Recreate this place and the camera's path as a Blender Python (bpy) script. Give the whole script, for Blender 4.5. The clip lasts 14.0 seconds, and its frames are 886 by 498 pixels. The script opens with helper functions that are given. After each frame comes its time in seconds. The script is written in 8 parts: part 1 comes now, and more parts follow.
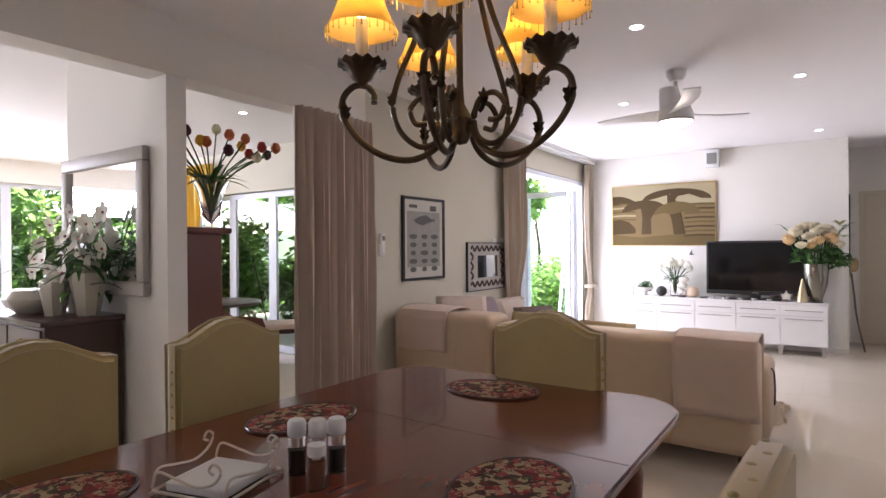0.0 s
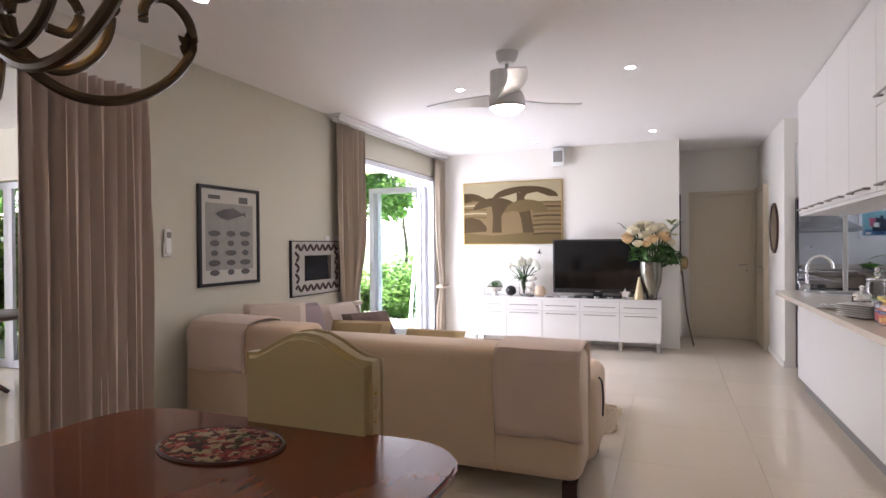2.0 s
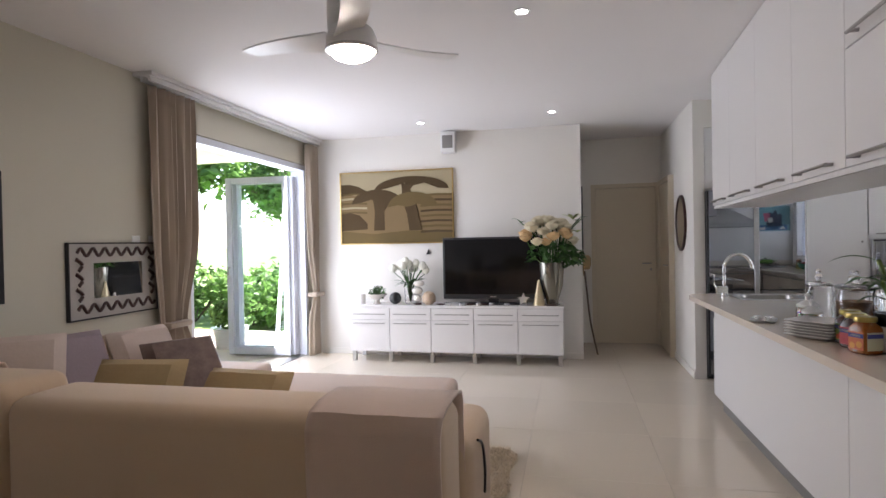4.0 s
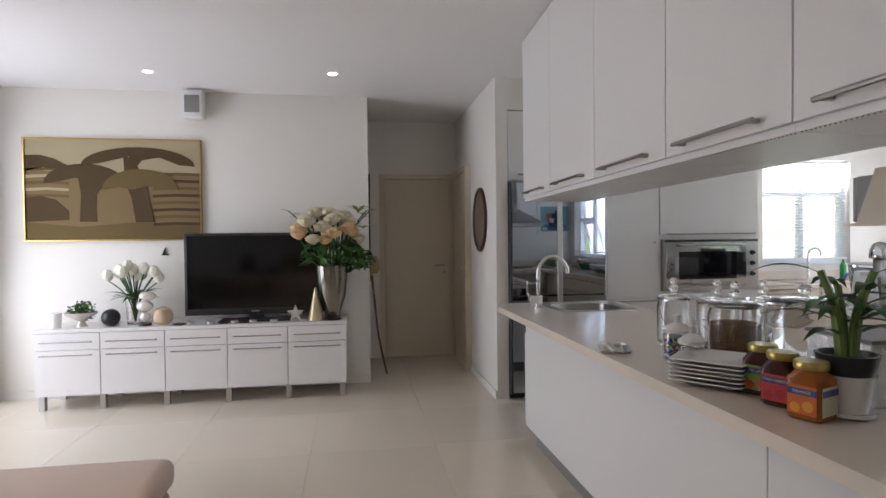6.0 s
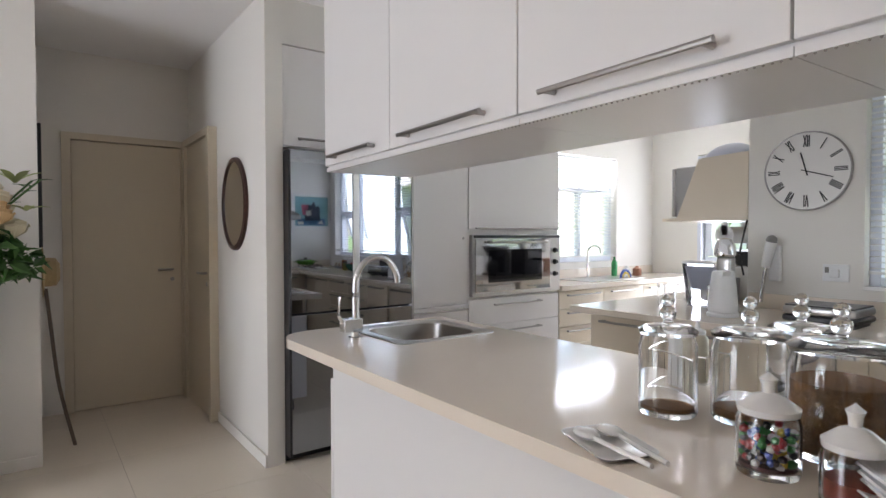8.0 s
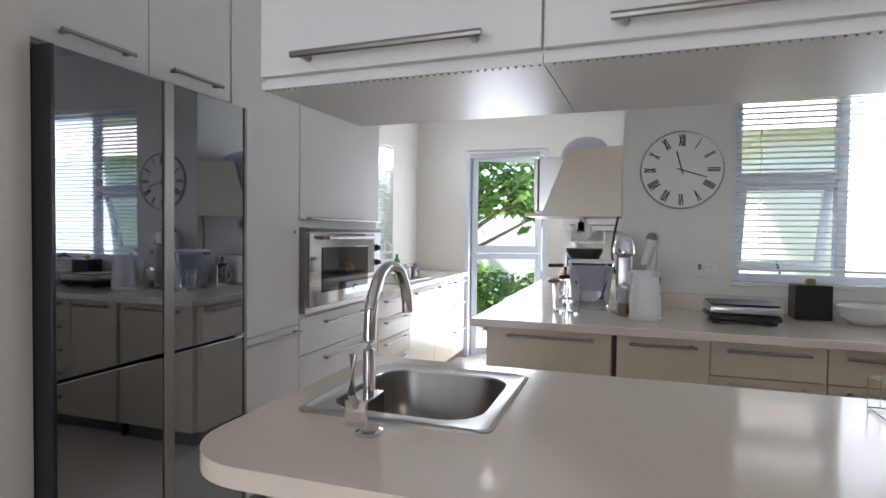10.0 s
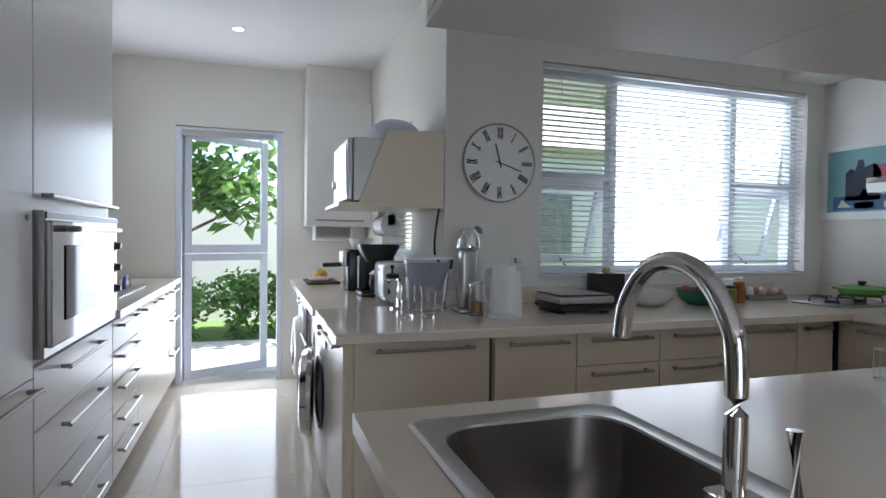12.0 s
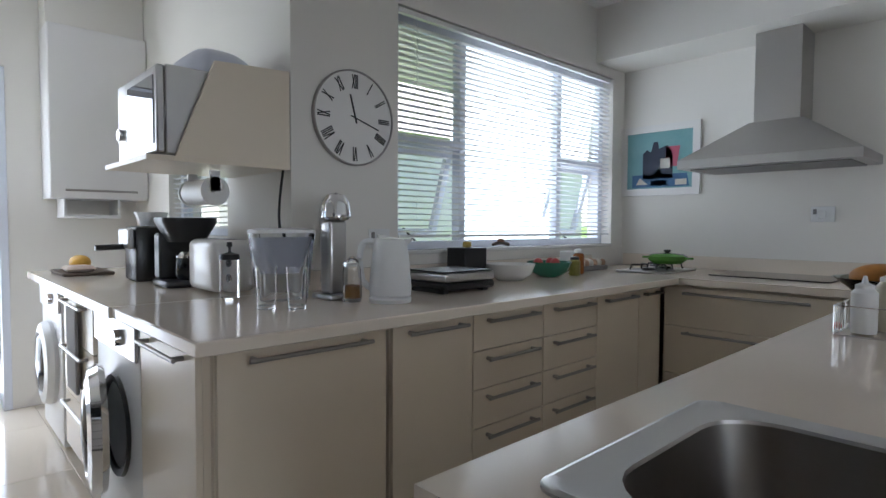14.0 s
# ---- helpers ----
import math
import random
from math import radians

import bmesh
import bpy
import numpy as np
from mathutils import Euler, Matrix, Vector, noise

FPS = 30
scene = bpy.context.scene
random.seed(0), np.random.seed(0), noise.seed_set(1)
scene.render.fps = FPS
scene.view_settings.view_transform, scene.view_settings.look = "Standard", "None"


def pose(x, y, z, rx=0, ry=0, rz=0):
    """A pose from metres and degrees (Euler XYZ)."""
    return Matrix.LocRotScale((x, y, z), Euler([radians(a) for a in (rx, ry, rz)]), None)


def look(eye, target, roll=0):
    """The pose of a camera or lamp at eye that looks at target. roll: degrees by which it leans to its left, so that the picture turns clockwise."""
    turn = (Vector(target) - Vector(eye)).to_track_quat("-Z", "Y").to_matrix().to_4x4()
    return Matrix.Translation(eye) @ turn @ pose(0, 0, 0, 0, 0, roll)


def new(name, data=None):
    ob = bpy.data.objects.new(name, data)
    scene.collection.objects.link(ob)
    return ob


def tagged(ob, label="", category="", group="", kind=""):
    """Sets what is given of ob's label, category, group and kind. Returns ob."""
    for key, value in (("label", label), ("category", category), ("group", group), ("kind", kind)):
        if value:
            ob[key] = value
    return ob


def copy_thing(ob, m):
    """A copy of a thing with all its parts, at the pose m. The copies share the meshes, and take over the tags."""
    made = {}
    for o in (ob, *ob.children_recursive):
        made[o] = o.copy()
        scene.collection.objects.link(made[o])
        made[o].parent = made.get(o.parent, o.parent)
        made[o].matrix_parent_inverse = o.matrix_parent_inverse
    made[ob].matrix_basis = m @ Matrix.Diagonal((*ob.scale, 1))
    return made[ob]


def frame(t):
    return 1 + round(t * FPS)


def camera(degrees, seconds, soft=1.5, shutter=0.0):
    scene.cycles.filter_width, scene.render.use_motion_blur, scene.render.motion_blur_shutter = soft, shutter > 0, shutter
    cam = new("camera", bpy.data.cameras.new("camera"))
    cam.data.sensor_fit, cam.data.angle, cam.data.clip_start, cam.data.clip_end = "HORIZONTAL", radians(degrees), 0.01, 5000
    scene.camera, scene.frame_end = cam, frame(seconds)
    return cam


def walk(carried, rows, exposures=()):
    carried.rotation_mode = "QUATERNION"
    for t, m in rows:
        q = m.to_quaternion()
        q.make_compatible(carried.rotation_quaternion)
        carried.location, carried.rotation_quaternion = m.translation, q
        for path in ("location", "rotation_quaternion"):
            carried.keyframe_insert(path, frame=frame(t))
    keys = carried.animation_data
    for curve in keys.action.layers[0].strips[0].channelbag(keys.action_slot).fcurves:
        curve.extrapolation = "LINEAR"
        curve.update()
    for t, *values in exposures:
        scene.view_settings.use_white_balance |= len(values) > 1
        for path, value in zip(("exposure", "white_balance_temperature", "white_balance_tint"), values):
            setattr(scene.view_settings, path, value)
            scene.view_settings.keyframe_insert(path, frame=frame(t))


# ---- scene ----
cam = camera(76.8, 14.0)
PATH = [
    (0, (0.094, 0.188, 1.357), (-1.036, 1.838, 1.352), -0.4),
    (0.5, (0.121, 0.35, 1.354), (-0.927, 2.053, 1.345), -0.4),
    (1, (0.147, 0.523, 1.352), (-0.815, 2.277, 1.344), -0.4),
    (1.5, (0.168, 0.717, 1.352), (-0.69, 2.523, 1.342), -0.4),
    (2, (0.183, 0.938, 1.352), (-0.562, 2.795, 1.34), -0.5),
    (2.2, (0.187, 1.035, 1.352), (-0.52, 2.906, 1.345), -0.2),
    (4.3, (0.168, 2.326, 1.361), (-0.194, 4.293, 1.331), -1.0),
    (4.5, (0.167, 2.453, 1.362), (-0.135, 4.429, 1.325), -0.8),
    (5, (0.166, 2.769, 1.361), (0.046, 4.765, 1.322), -0.8),
    (5.5, (0.171, 3.082, 1.358), (0.251, 5.08, 1.322), -0.8),
    (6, (0.185, 3.394, 1.352), (0.501, 5.368, 1.315), -0.6),
    (6.5, (0.212, 3.716, 1.343), (0.761, 5.639, 1.307), -0.5),
    (7, (0.245, 4.058, 1.335), (0.995, 5.911, 1.3), -0.4),
    (7.5, (0.277, 4.414, 1.326), (1.251, 6.161, 1.285), -0.2),
    (10, (0.342, 6.346, 1.304), (2.24, 6.972, 1.246), 0.7),
    (10.5, (0.442, 6.662, 1.302), (2.428, 6.888, 1.253), 1.1),
    (11, (0.56, 6.952, 1.291), (2.558, 6.872, 1.249), 0.6),
    (11.5, (0.714, 7.162, 1.277), (2.676, 6.773, 1.24), 0.6),
    (12, (0.883, 7.319, 1.255), (2.78, 6.688, 1.215), 0.7),
    (12.5, (1.05, 7.44, 1.233), (2.873, 6.621, 1.187), 0.3),
    (13, (1.209, 7.514, 1.207), (2.918, 6.477, 1.152), 0.3),
    (13.5, (1.374, 7.533, 1.189), (2.948, 6.302, 1.118), 0.5),
    (14, (1.544, 7.522, 1.181), (3.001, 6.154, 1.098), 0.3),
]
walk(cam, [(t, look(eye, target, roll)) for t, eye, target, roll in PATH],
     [(0.0, 2.8, 6450, 27), (2.0, 2.75, 6500, 25), (4.5, 2.0, 6450, 21), (5.5, 1.8, 6450, 20), (6.0, 1.92, 6500, 20), (7.0, 2.3, 6550, 19), (7.5, 2.35, 6550, 19), (10.0, 1.92, 6350, 18), (11.0, 1.6, 6150, 16), (12.5, 1.4, 6050, 16), (14.0, 1.58, 6150, 16)])

# ---- world, sun and large lights ----
W = bpy.data.worlds.new("daylight")
scene.world = W
W.use_nodes = True
nt = W.node_tree
sky = nt.nodes.new("ShaderNodeTexSky")
sky.sky_type, sky.sun_disc = "NISHITA", False
sky.sun_elevation, sky.sun_rotation = radians(65), radians(-20)
nt.links.new(sky.outputs[0], nt.nodes["Background"].inputs[0])
nt.nodes["Background"].inputs[1].default_value = 0.15
sun = new("sun", bpy.data.lights.new("sun", "SUN"))
sun.data.energy, sun.data.angle, sun.data.color = 5.0, radians(0.5), (1, 0.95, 0.86)
sun.matrix_world = look((0, 0, 20), (0.34, -0.94, 20 - math.tan(radians(65))))


def window_light(x, y, z, tx, ty, tz, w, h, power, color=(0.82, 0.91, 1.0)):
    """The sky's light that comes in through one opening."""
    d = bpy.data.lights.new("window_light", "AREA")
    d.shape, d.size, d.size_y, d.energy, d.color = "RECTANGLE", w, h, power, color
    o = new("window_light", d)
    o.matrix_world = look((x, y, z), (tx, ty, tz))
    return o


# ---- materials ----
def mat(name, c, rough=0.5, metal=0.0, var=0.08, scale=4.0, bump=0.02, bscale=60.0, c2=None, stretch=(1, 1, 1), coat=0.0, ob_random=0.0, sheen=0.0):
    m = bpy.data.materials.new(name)
    m.use_nodes = True
    n, l = m.node_tree.nodes, m.node_tree.links
    b = n["Principled BSDF"]
    b.inputs["Roughness"].default_value, b.inputs["Metallic"].default_value = rough, metal
    b.inputs["Coat Weight"].default_value = coat
    b.inputs["Sheen Weight"].default_value = sheen
    tc, mp = n.new("ShaderNodeTexCoord"), n.new("ShaderNodeMapping")
    mp.inputs["Scale"].default_value = stretch
    l.new(tc.outputs["Object"], mp.inputs["Vector"])
    big, fine = n.new("ShaderNodeTexNoise"), n.new("ShaderNodeTexNoise")
    big.inputs["Scale"].default_value, fine.inputs["Scale"].default_value = scale, bscale
    big.inputs["Detail"].default_value, fine.inputs["Detail"].default_value = 4, 3
    l.new(mp.outputs[0], big.inputs["Vector"]), l.new(mp.outputs[0], fine.inputs["Vector"])
    ramp = n.new("ShaderNodeValToRGB")
    lo = c2 or tuple(v * (1 - 2 * var) for v in c)
    ramp.color_ramp.elements[0].position, ramp.color_ramp.elements[1].position = 0.1, 0.9
    ramp.color_ramp.elements[0].color, ramp.color_ramp.elements[1].color = (*lo, 1), (*c, 1)
    mixf = n.new("ShaderNodeMath")
    mixf.operation = "MULTIPLY_ADD"
    mixf.inputs[1].default_value = 0.35
    l.new(fine.outputs["Fac"], mixf.inputs[0])
    sc = n.new("ShaderNodeMath")
    sc.operation = "MULTIPLY_ADD"
    sc.inputs[1].default_value, sc.inputs[2].default_value = 0.8, -0.08
    l.new(big.outputs["Fac"], sc.inputs[0]), l.new(sc.outputs[0], mixf.inputs[2])
    l.new(mixf.outputs[0], ramp.inputs["Fac"])
    out = ramp.outputs[0]
    if ob_random:
        info, hsv, rng = n.new("ShaderNodeObjectInfo"), n.new("ShaderNodeHueSaturation"), n.new("ShaderNodeMapRange")
        rng.inputs["To Min"].default_value, rng.inputs["To Max"].default_value = 1 - ob_random, 1 + ob_random
        l.new(info.outputs["Random"], rng.inputs["Value"]), l.new(rng.outputs[0], hsv.inputs["Value"]), l.new(out, hsv.inputs["Color"])
        out = hsv.outputs[0]
    l.new(out, b.inputs["Base Color"])
    if bump:
        bn = n.new("ShaderNodeBump")
        bn.inputs["Strength"].default_value, bn.inputs["Distance"].default_value = bump * 5, 0.004
        l.new(fine.outputs["Fac"], bn.inputs["Height"]), l.new(bn.outputs[0], b.inputs["Normal"])
    rr = n.new("ShaderNodeMapRange")
    rr.inputs["To Min"].default_value, rr.inputs["To Max"].default_value = max(rough * 0.85, 0.0), min(rough * 1.15, 1)
    l.new(big.outputs["Fac"], rr.inputs["Value"]), l.new(rr.outputs[0], b.inputs["Roughness"])
    return m


def glassy(name, c=(1, 1, 1), rough=0.0, ior=1.45):
    m = bpy.data.materials.new(name)
    m.use_nodes = True
    b = m.node_tree.nodes["Principled BSDF"]
    b.inputs["Base Color"].default_value, b.inputs["Roughness"].default_value = (*c, 1), rough
    b.inputs["Transmission Weight"].default_value, b.inputs["IOR"].default_value = 1, ior
    return m


def glow(name, c, s):
    m = bpy.data.materials.new(name)
    m.use_nodes = True
    b = m.node_tree.nodes["Principled BSDF"]
    b.inputs["Base Color"].default_value = (*c, 1)
    b.inputs["Emission Color"].default_value, b.inputs["Emission Strength"].default_value = (*c, 1), s
    return m


def leafy(name, c, c2, trans=0.35):
    m = mat(name, c, 0.45, var=0.2, scale=6, c2=c2, bump=0.01)
    m.node_tree.nodes["Principled BSDF"].inputs["Transmission Weight"].default_value = 0
    b = m.node_tree.nodes["Principled BSDF"]
    n, l = m.node_tree.nodes, m.node_tree.links
    geo, hsv, rng = n.new("ShaderNodeNewGeometry"), n.new("ShaderNodeHueSaturation"), n.new("ShaderNodeMapRange")
    rng.inputs["To Min"].default_value, rng.inputs["To Max"].default_value = 0.55, 1.5
    src = b.inputs["Base Color"].links[0].from_socket
    l.new(geo.outputs["Random Per Island"], rng.inputs["Value"]), l.new(rng.outputs[0], hsv.inputs["Value"]), l.new(src, hsv.inputs["Color"]), l.new(hsv.outputs[0], b.inputs["Base Color"])
    tr, mx = n.new("ShaderNodeBsdfTranslucent"), n.new("ShaderNodeMixShader")
    l.new(hsv.outputs[0], tr.inputs["Color"])
    mx.inputs[0].default_value = trans
    l.new(b.outputs[0], mx.inputs[1]), l.new(tr.outputs[0], mx.inputs[2]), l.new(mx.outputs[0], n["Material Output"].inputs[0])
    return m


M_WALL = mat("white_wall_paint", (0.80, 0.77, 0.715), 0.7, var=0.015, scale=1.2, bump=0.01, bscale=140)
M_BEIGE = mat("beige_wall_paint", (0.60, 0.57, 0.47), 0.7, var=0.015, scale=1.2, bump=0.01, bscale=140)
M_CEIL = mat("ceiling_paint", (0.86, 0.84, 0.83), 0.8, var=0.012, scale=0.8, bump=0.006, bscale=120)
M_TILE = mat("polished_cream_tile", (0.72, 0.64, 0.53), 0.09, var=0.03, scale=1.6, bump=0.0, bscale=40, ob_random=0.03)
M_GROUT = mat("tile_grout", (0.60, 0.55, 0.47), 0.6)
M_CAB = mat("white_gloss_cabinet", (0.80, 0.78, 0.765), 0.3, var=0.004, scale=2, bump=0.0)
M_CABK = mat("cream_satin_cabinet", (0.79, 0.69, 0.55), 0.3, var=0.012, scale=2, bump=0.0)
M_PLINTH = mat("grey_plinth", (0.25, 0.24, 0.23), 0.45)
M_GAP = mat("dark_shadow_gap", (0.10, 0.09, 0.08), 0.8)
M_TOP = mat("cream_quartz_worktop", (0.80, 0.705, 0.595), 0.12, var=0.03, scale=5, bump=0.0, bscale=220)
M_STEEL = mat("brushed_steel", (0.52, 0.51, 0.50), 0.30, 1.0, var=0.006, scale=1.2, bump=0.0, bscale=200)
M_CHROME = mat("polished_chrome", (0.78, 0.78, 0.78), 0.07, 1.0, var=0.02, bump=0)
M_DOOR = mat("beige_door_paint", (0.64, 0.56, 0.43), 0.5, var=0.015, bump=0.004)
# Darker than the rim's steel: the deep bowl's shade is put into the colour.
M_SINK = mat("worn_shaded_sink_steel", (0.34, 0.32, 0.30), 0.3, 1.0, var=0.1, scale=6, bump=0.004)
M_FRIDGE = mat("dark_mirror_steel", (0.36, 0.38, 0.42), 0.025, 1.0, var=0.02, bump=0)
M_HANDLE = mat("satin_nickel", (0.42, 0.40, 0.38), 0.32, 1.0, var=0.05, bump=0)
M_BLACK = mat("black_plastic", (0.015, 0.015, 0.016), 0.3, var=0.1)
M_SCREEN = mat("tv_screen_black", (0.004, 0.004, 0.005), 0.08, var=0.1, bump=0)
M_DGLASS = mat("dark_oven_glass", (0.01, 0.01, 0.012), 0.04, bump=0)
M_SOFA = mat("cream_sofa_canvas", (0.66, 0.49, 0.33), 0.85, var=0.06, scale=3, bump=0.05, bscale=260, sheen=0.3)
M_SEAT = mat("pale_seat_canvas", (0.68, 0.52, 0.42), 0.85, var=0.06, scale=3, bump=0.05, bscale=260, sheen=0.3)
M_THROW = mat("pale_pink_wool_throw", (0.72, 0.54, 0.43), 0.95, var=0.08, scale=6, bump=0.12, bscale=300, sheen=0.5)
M_MAHOG = mat("polished_mahogany", (0.21, 0.045, 0.018), 0.22, var=0.25, scale=2.5, bump=0.004, bscale=30, stretch=(1, 0.15, 1), coat=0.25)
M_DWOOD = mat("dark_stained_wood", (0.06, 0.02, 0.014), 0.3, var=0.25, scale=3, bump=0.01, bscale=40, stretch=(1, 0.2, 1))
M_CHAIR = mat("mustard_chair_velvet", (0.46, 0.36, 0.16), 0.8, var=0.1, scale=4, bump=0.05, bscale=220, sheen=0.4)
M_BRASS = mat("aged_brass", (0.55, 0.38, 0.14), 0.35, 1.0, var=0.1)
M_IRON = mat("antique_bronze_iron", (0.10, 0.065, 0.035), 0.42, 0.6, var=0.3, scale=20, bump=0.05)
M_CURTAIN = mat("taupe_curtain_cloth", (0.42, 0.34, 0.26), 0.75, var=0.06, scale=4, bump=0.04, bscale=240, sheen=0.3)
M_CURT2 = mat("pinkish_taupe_curtain", (0.60, 0.48, 0.40), 0.8, var=0.06, scale=4, bump=0.04, bscale=240, sheen=0.3)
M_YELLOW = mat("yellow_curtain_silk", (0.75, 0.48, 0.07), 0.6, var=0.08)
M_ALU = mat("white_powder_aluminium", (0.74, 0.77, 0.84), 0.4, var=0.02, bump=0)
M_WHITE = mat("white_ceramic", (0.82, 0.80, 0.77), 0.15, var=0.015, bump=0)
M_PLASTIC = mat("white_plastic", (0.80, 0.80, 0.79), 0.35, var=0.01, bump=0)
M_GREEN = leafy("garden_leaf", (0.22, 0.36, 0.10), (0.08, 0.19, 0.045), 0.6)
M_PLANT = leafy("house_plant_leaf", (0.06, 0.15, 0.03), (0.02, 0.07, 0.015), 0.2)
M_PATIO = mat("pale_patio_paving", (0.62, 0.58, 0.52), 0.6, var=0.06)
M_GLASS = glassy("clear_glass")
M_PANE = glassy("window_pane", (0.97, 1, 1), 0, 1.2)
M_MIRROR = mat("mirror_silver", (0.85, 0.86, 0.86), 0.01, 1.0, var=0.0, bump=0)
M_LAMP = glow("lamp_glow", (1, 0.90, 0.74), 12)
M_SPOT = glow("downlight_glow", (1, 0.97, 0.92), 9)


# ---- mesh helpers ----
def box(bm, x0, y0, z0, x1, y1, z1, bev=0.0, seg=1):
    r = bmesh.ops.create_cube(bm, size=1, matrix=Matrix.LocRotScale(((x0 + x1) / 2, (y0 + y1) / 2, (z0 + z1) / 2), None, (abs(x1 - x0), abs(y1 - y0), abs(z1 - z0))))
    if bev:
        es = list({e for v in r["verts"] for e in v.link_edges})
        bmesh.ops.bevel(bm, geom=es, offset=bev, segments=seg, affect="EDGES", profile=0.5)
    return bm


def lathe(bm, prof, cx=0, cy=0, cz=0, seg=24, squash=1.0, caps=True):
    """A turned solid from (radius, height) pairs."""
    rings = []
    for r, z in prof:
        rings.append([bm.verts.new((cx + r * math.cos(2 * math.pi * i / seg), cy + squash * r * math.sin(2 * math.pi * i / seg), cz + z)) for i in range(seg)])
    for a, b in zip(rings, rings[1:]):
        for i in range(seg):
            bm.faces.new((a[i], a[(i + 1) % seg], b[(i + 1) % seg], b[i]))
    if caps and prof[0][0] > 1e-4:
        bm.faces.new(rings[0][::-1])
    if caps and prof[-1][0] > 1e-4:
        bm.faces.new(rings[-1])
    return bm


def tube(bm, pts, r, seg=8, taper=None):
    """A round bar along points."""
    pts = [Vector(p) for p in pts]
    rings = []
    for i, p in enumerate(pts):
        d = (pts[min(i + 1, len(pts) - 1)] - pts[max(i - 1, 0)]).normalized()
        q = d.to_track_quat("Z", "Y")
        k = r * (1 if taper is None else 1 + (taper - 1) * i / (len(pts) - 1))
        rings.append([bm.verts.new(p + q @ Vector((k * math.cos(2 * math.pi * j / seg), k * math.sin(2 * math.pi * j / seg), 0))) for j in range(seg)])
    for a, b in zip(rings, rings[1:]):
        for j in range(seg):
            bm.faces.new((a[j], a[(j + 1) % seg], b[(j + 1) % seg], b[j]))
    bm.faces.new(rings[0][::-1]), bm.faces.new(rings[-1])
    return bm


def extrude_poly(bm, pts, a0, a1, axis="z"):
    """A prism from a closed outline of (u, v) pairs, drawn out along an axis."""
    def at(u, v, a):
        return {"z": (u, v, a), "y": (u, a, v), "x": (a, u, v)}[axis]
    lo, hi = [bm.verts.new(at(u, v, a0)) for u, v in pts], [bm.verts.new(at(u, v, a1)) for u, v in pts]
    bm.faces.new(lo), bm.faces.new(hi)
    for i in range(len(pts)):
        j = (i + 1) % len(pts)
        bm.faces.new((lo[i], lo[j], hi[j], hi[i]))
    bmesh.ops.recalc_face_normals(bm, faces=bm.faces)
    return bm


def ball(bm, x, y, z, r, sx=1, sy=1, sz=1, sub=2):
    bmesh.ops.create_icosphere(bm, subdivisions=sub, radius=r, matrix=Matrix.LocRotScale((x, y, z), None, (sx, sy, sz)))
    return bm


def finish(bm, name, material, smooth=True):
    me = bpy.data.meshes.new(name)
    bmesh.ops.recalc_face_normals(bm, faces=bm.faces)
    bm.to_mesh(me)
    bm.free()
    me.materials.append(material)
    if smooth:
        me.shade_smooth()
        me.set_sharp_from_angle(angle=radians(38))
    return me


def part(name, bm, material, parent, label=""):
    ob = new(name, finish(bm, name, material))
    ob.parent = parent
    return tagged(ob, label)


def thing(name, x, y, z, label, category, group="", rz=0):
    ob = new(name)
    ob.matrix_world = pose(x, y, z, 0, 0, rz)
    return tagged(ob, label, category, group)


def single(name, bm, material, label, category, group="", kind="", at=None):
    ob = new(name, finish(bm, name, material))
    if at is not None:
        ob.matrix_world = at
    return tagged(ob, label, category, group, kind)


def struct(name, bm, material, label, category="wall"):
    return single(name, bm, material, label, category, kind="structure")


def nb():
    return bmesh.new()


def bx(*a, **k):
    return box(nb(), *a, **k)


def smooth_path(pts, n=8):
    """A rounded line through points."""
    out, P = [], [Vector(p) for p in pts]
    for i in range(len(P) - 1):
        p0, p1, p2, p3 = P[max(i - 1, 0)], P[i], P[i + 1], P[min(i + 2, len(P) - 1)]
        for k in range(n):
            t = k / n
            out.append(0.5 * ((2 * p1) + (p2 - p0) * t + (2 * p0 - 5 * p1 + 4 * p2 - p3) * t * t + (3 * p1 - p0 - 3 * p2 + p3) * t ** 3))
    return out + [P[-1]]


def handle(parent, a, b, out, r=0.007, stand=0.032):
    """A bar handle with two stand-offs, from a to b, standing off along out."""
    a, b, out = Vector(a), Vector(b), Vector(out)
    d = (b - a).normalized()
    bm = tube(nb(), [a + out * stand, b + out * stand], r, 8)
    for p in (a + d * 0.02, b - d * 0.02):
        tube(bm, [p, p + out * stand], r * 1.1, 8)
    return part("handle", bm, M_HANDLE, parent, "satin nickel bar handle")


def wall_with_holes(name, axis, a0, a1, u0, u1, z1, holes, material, label):
    """A thick wall along u with openings (u0, u1, z0, z1)."""
    bm = nb()

    def add(ua, ub, za, zb):
        if ub - ua > 1e-3 and zb - za > 1e-3:
            box(bm, a0, ua, za, a1, ub, zb) if axis == "x" else box(bm, ua, a0, za, ub, a1, zb)
    u = u0
    for ha, hb, hz0, hz1 in sorted(holes):
        add(u, ha, 0, z1), add(ha, hb, 0, hz0), add(ha, hb, hz1, z1)
        u = hb
    add(u, u1, 0, z1)
    return struct(name, bm, material, label)


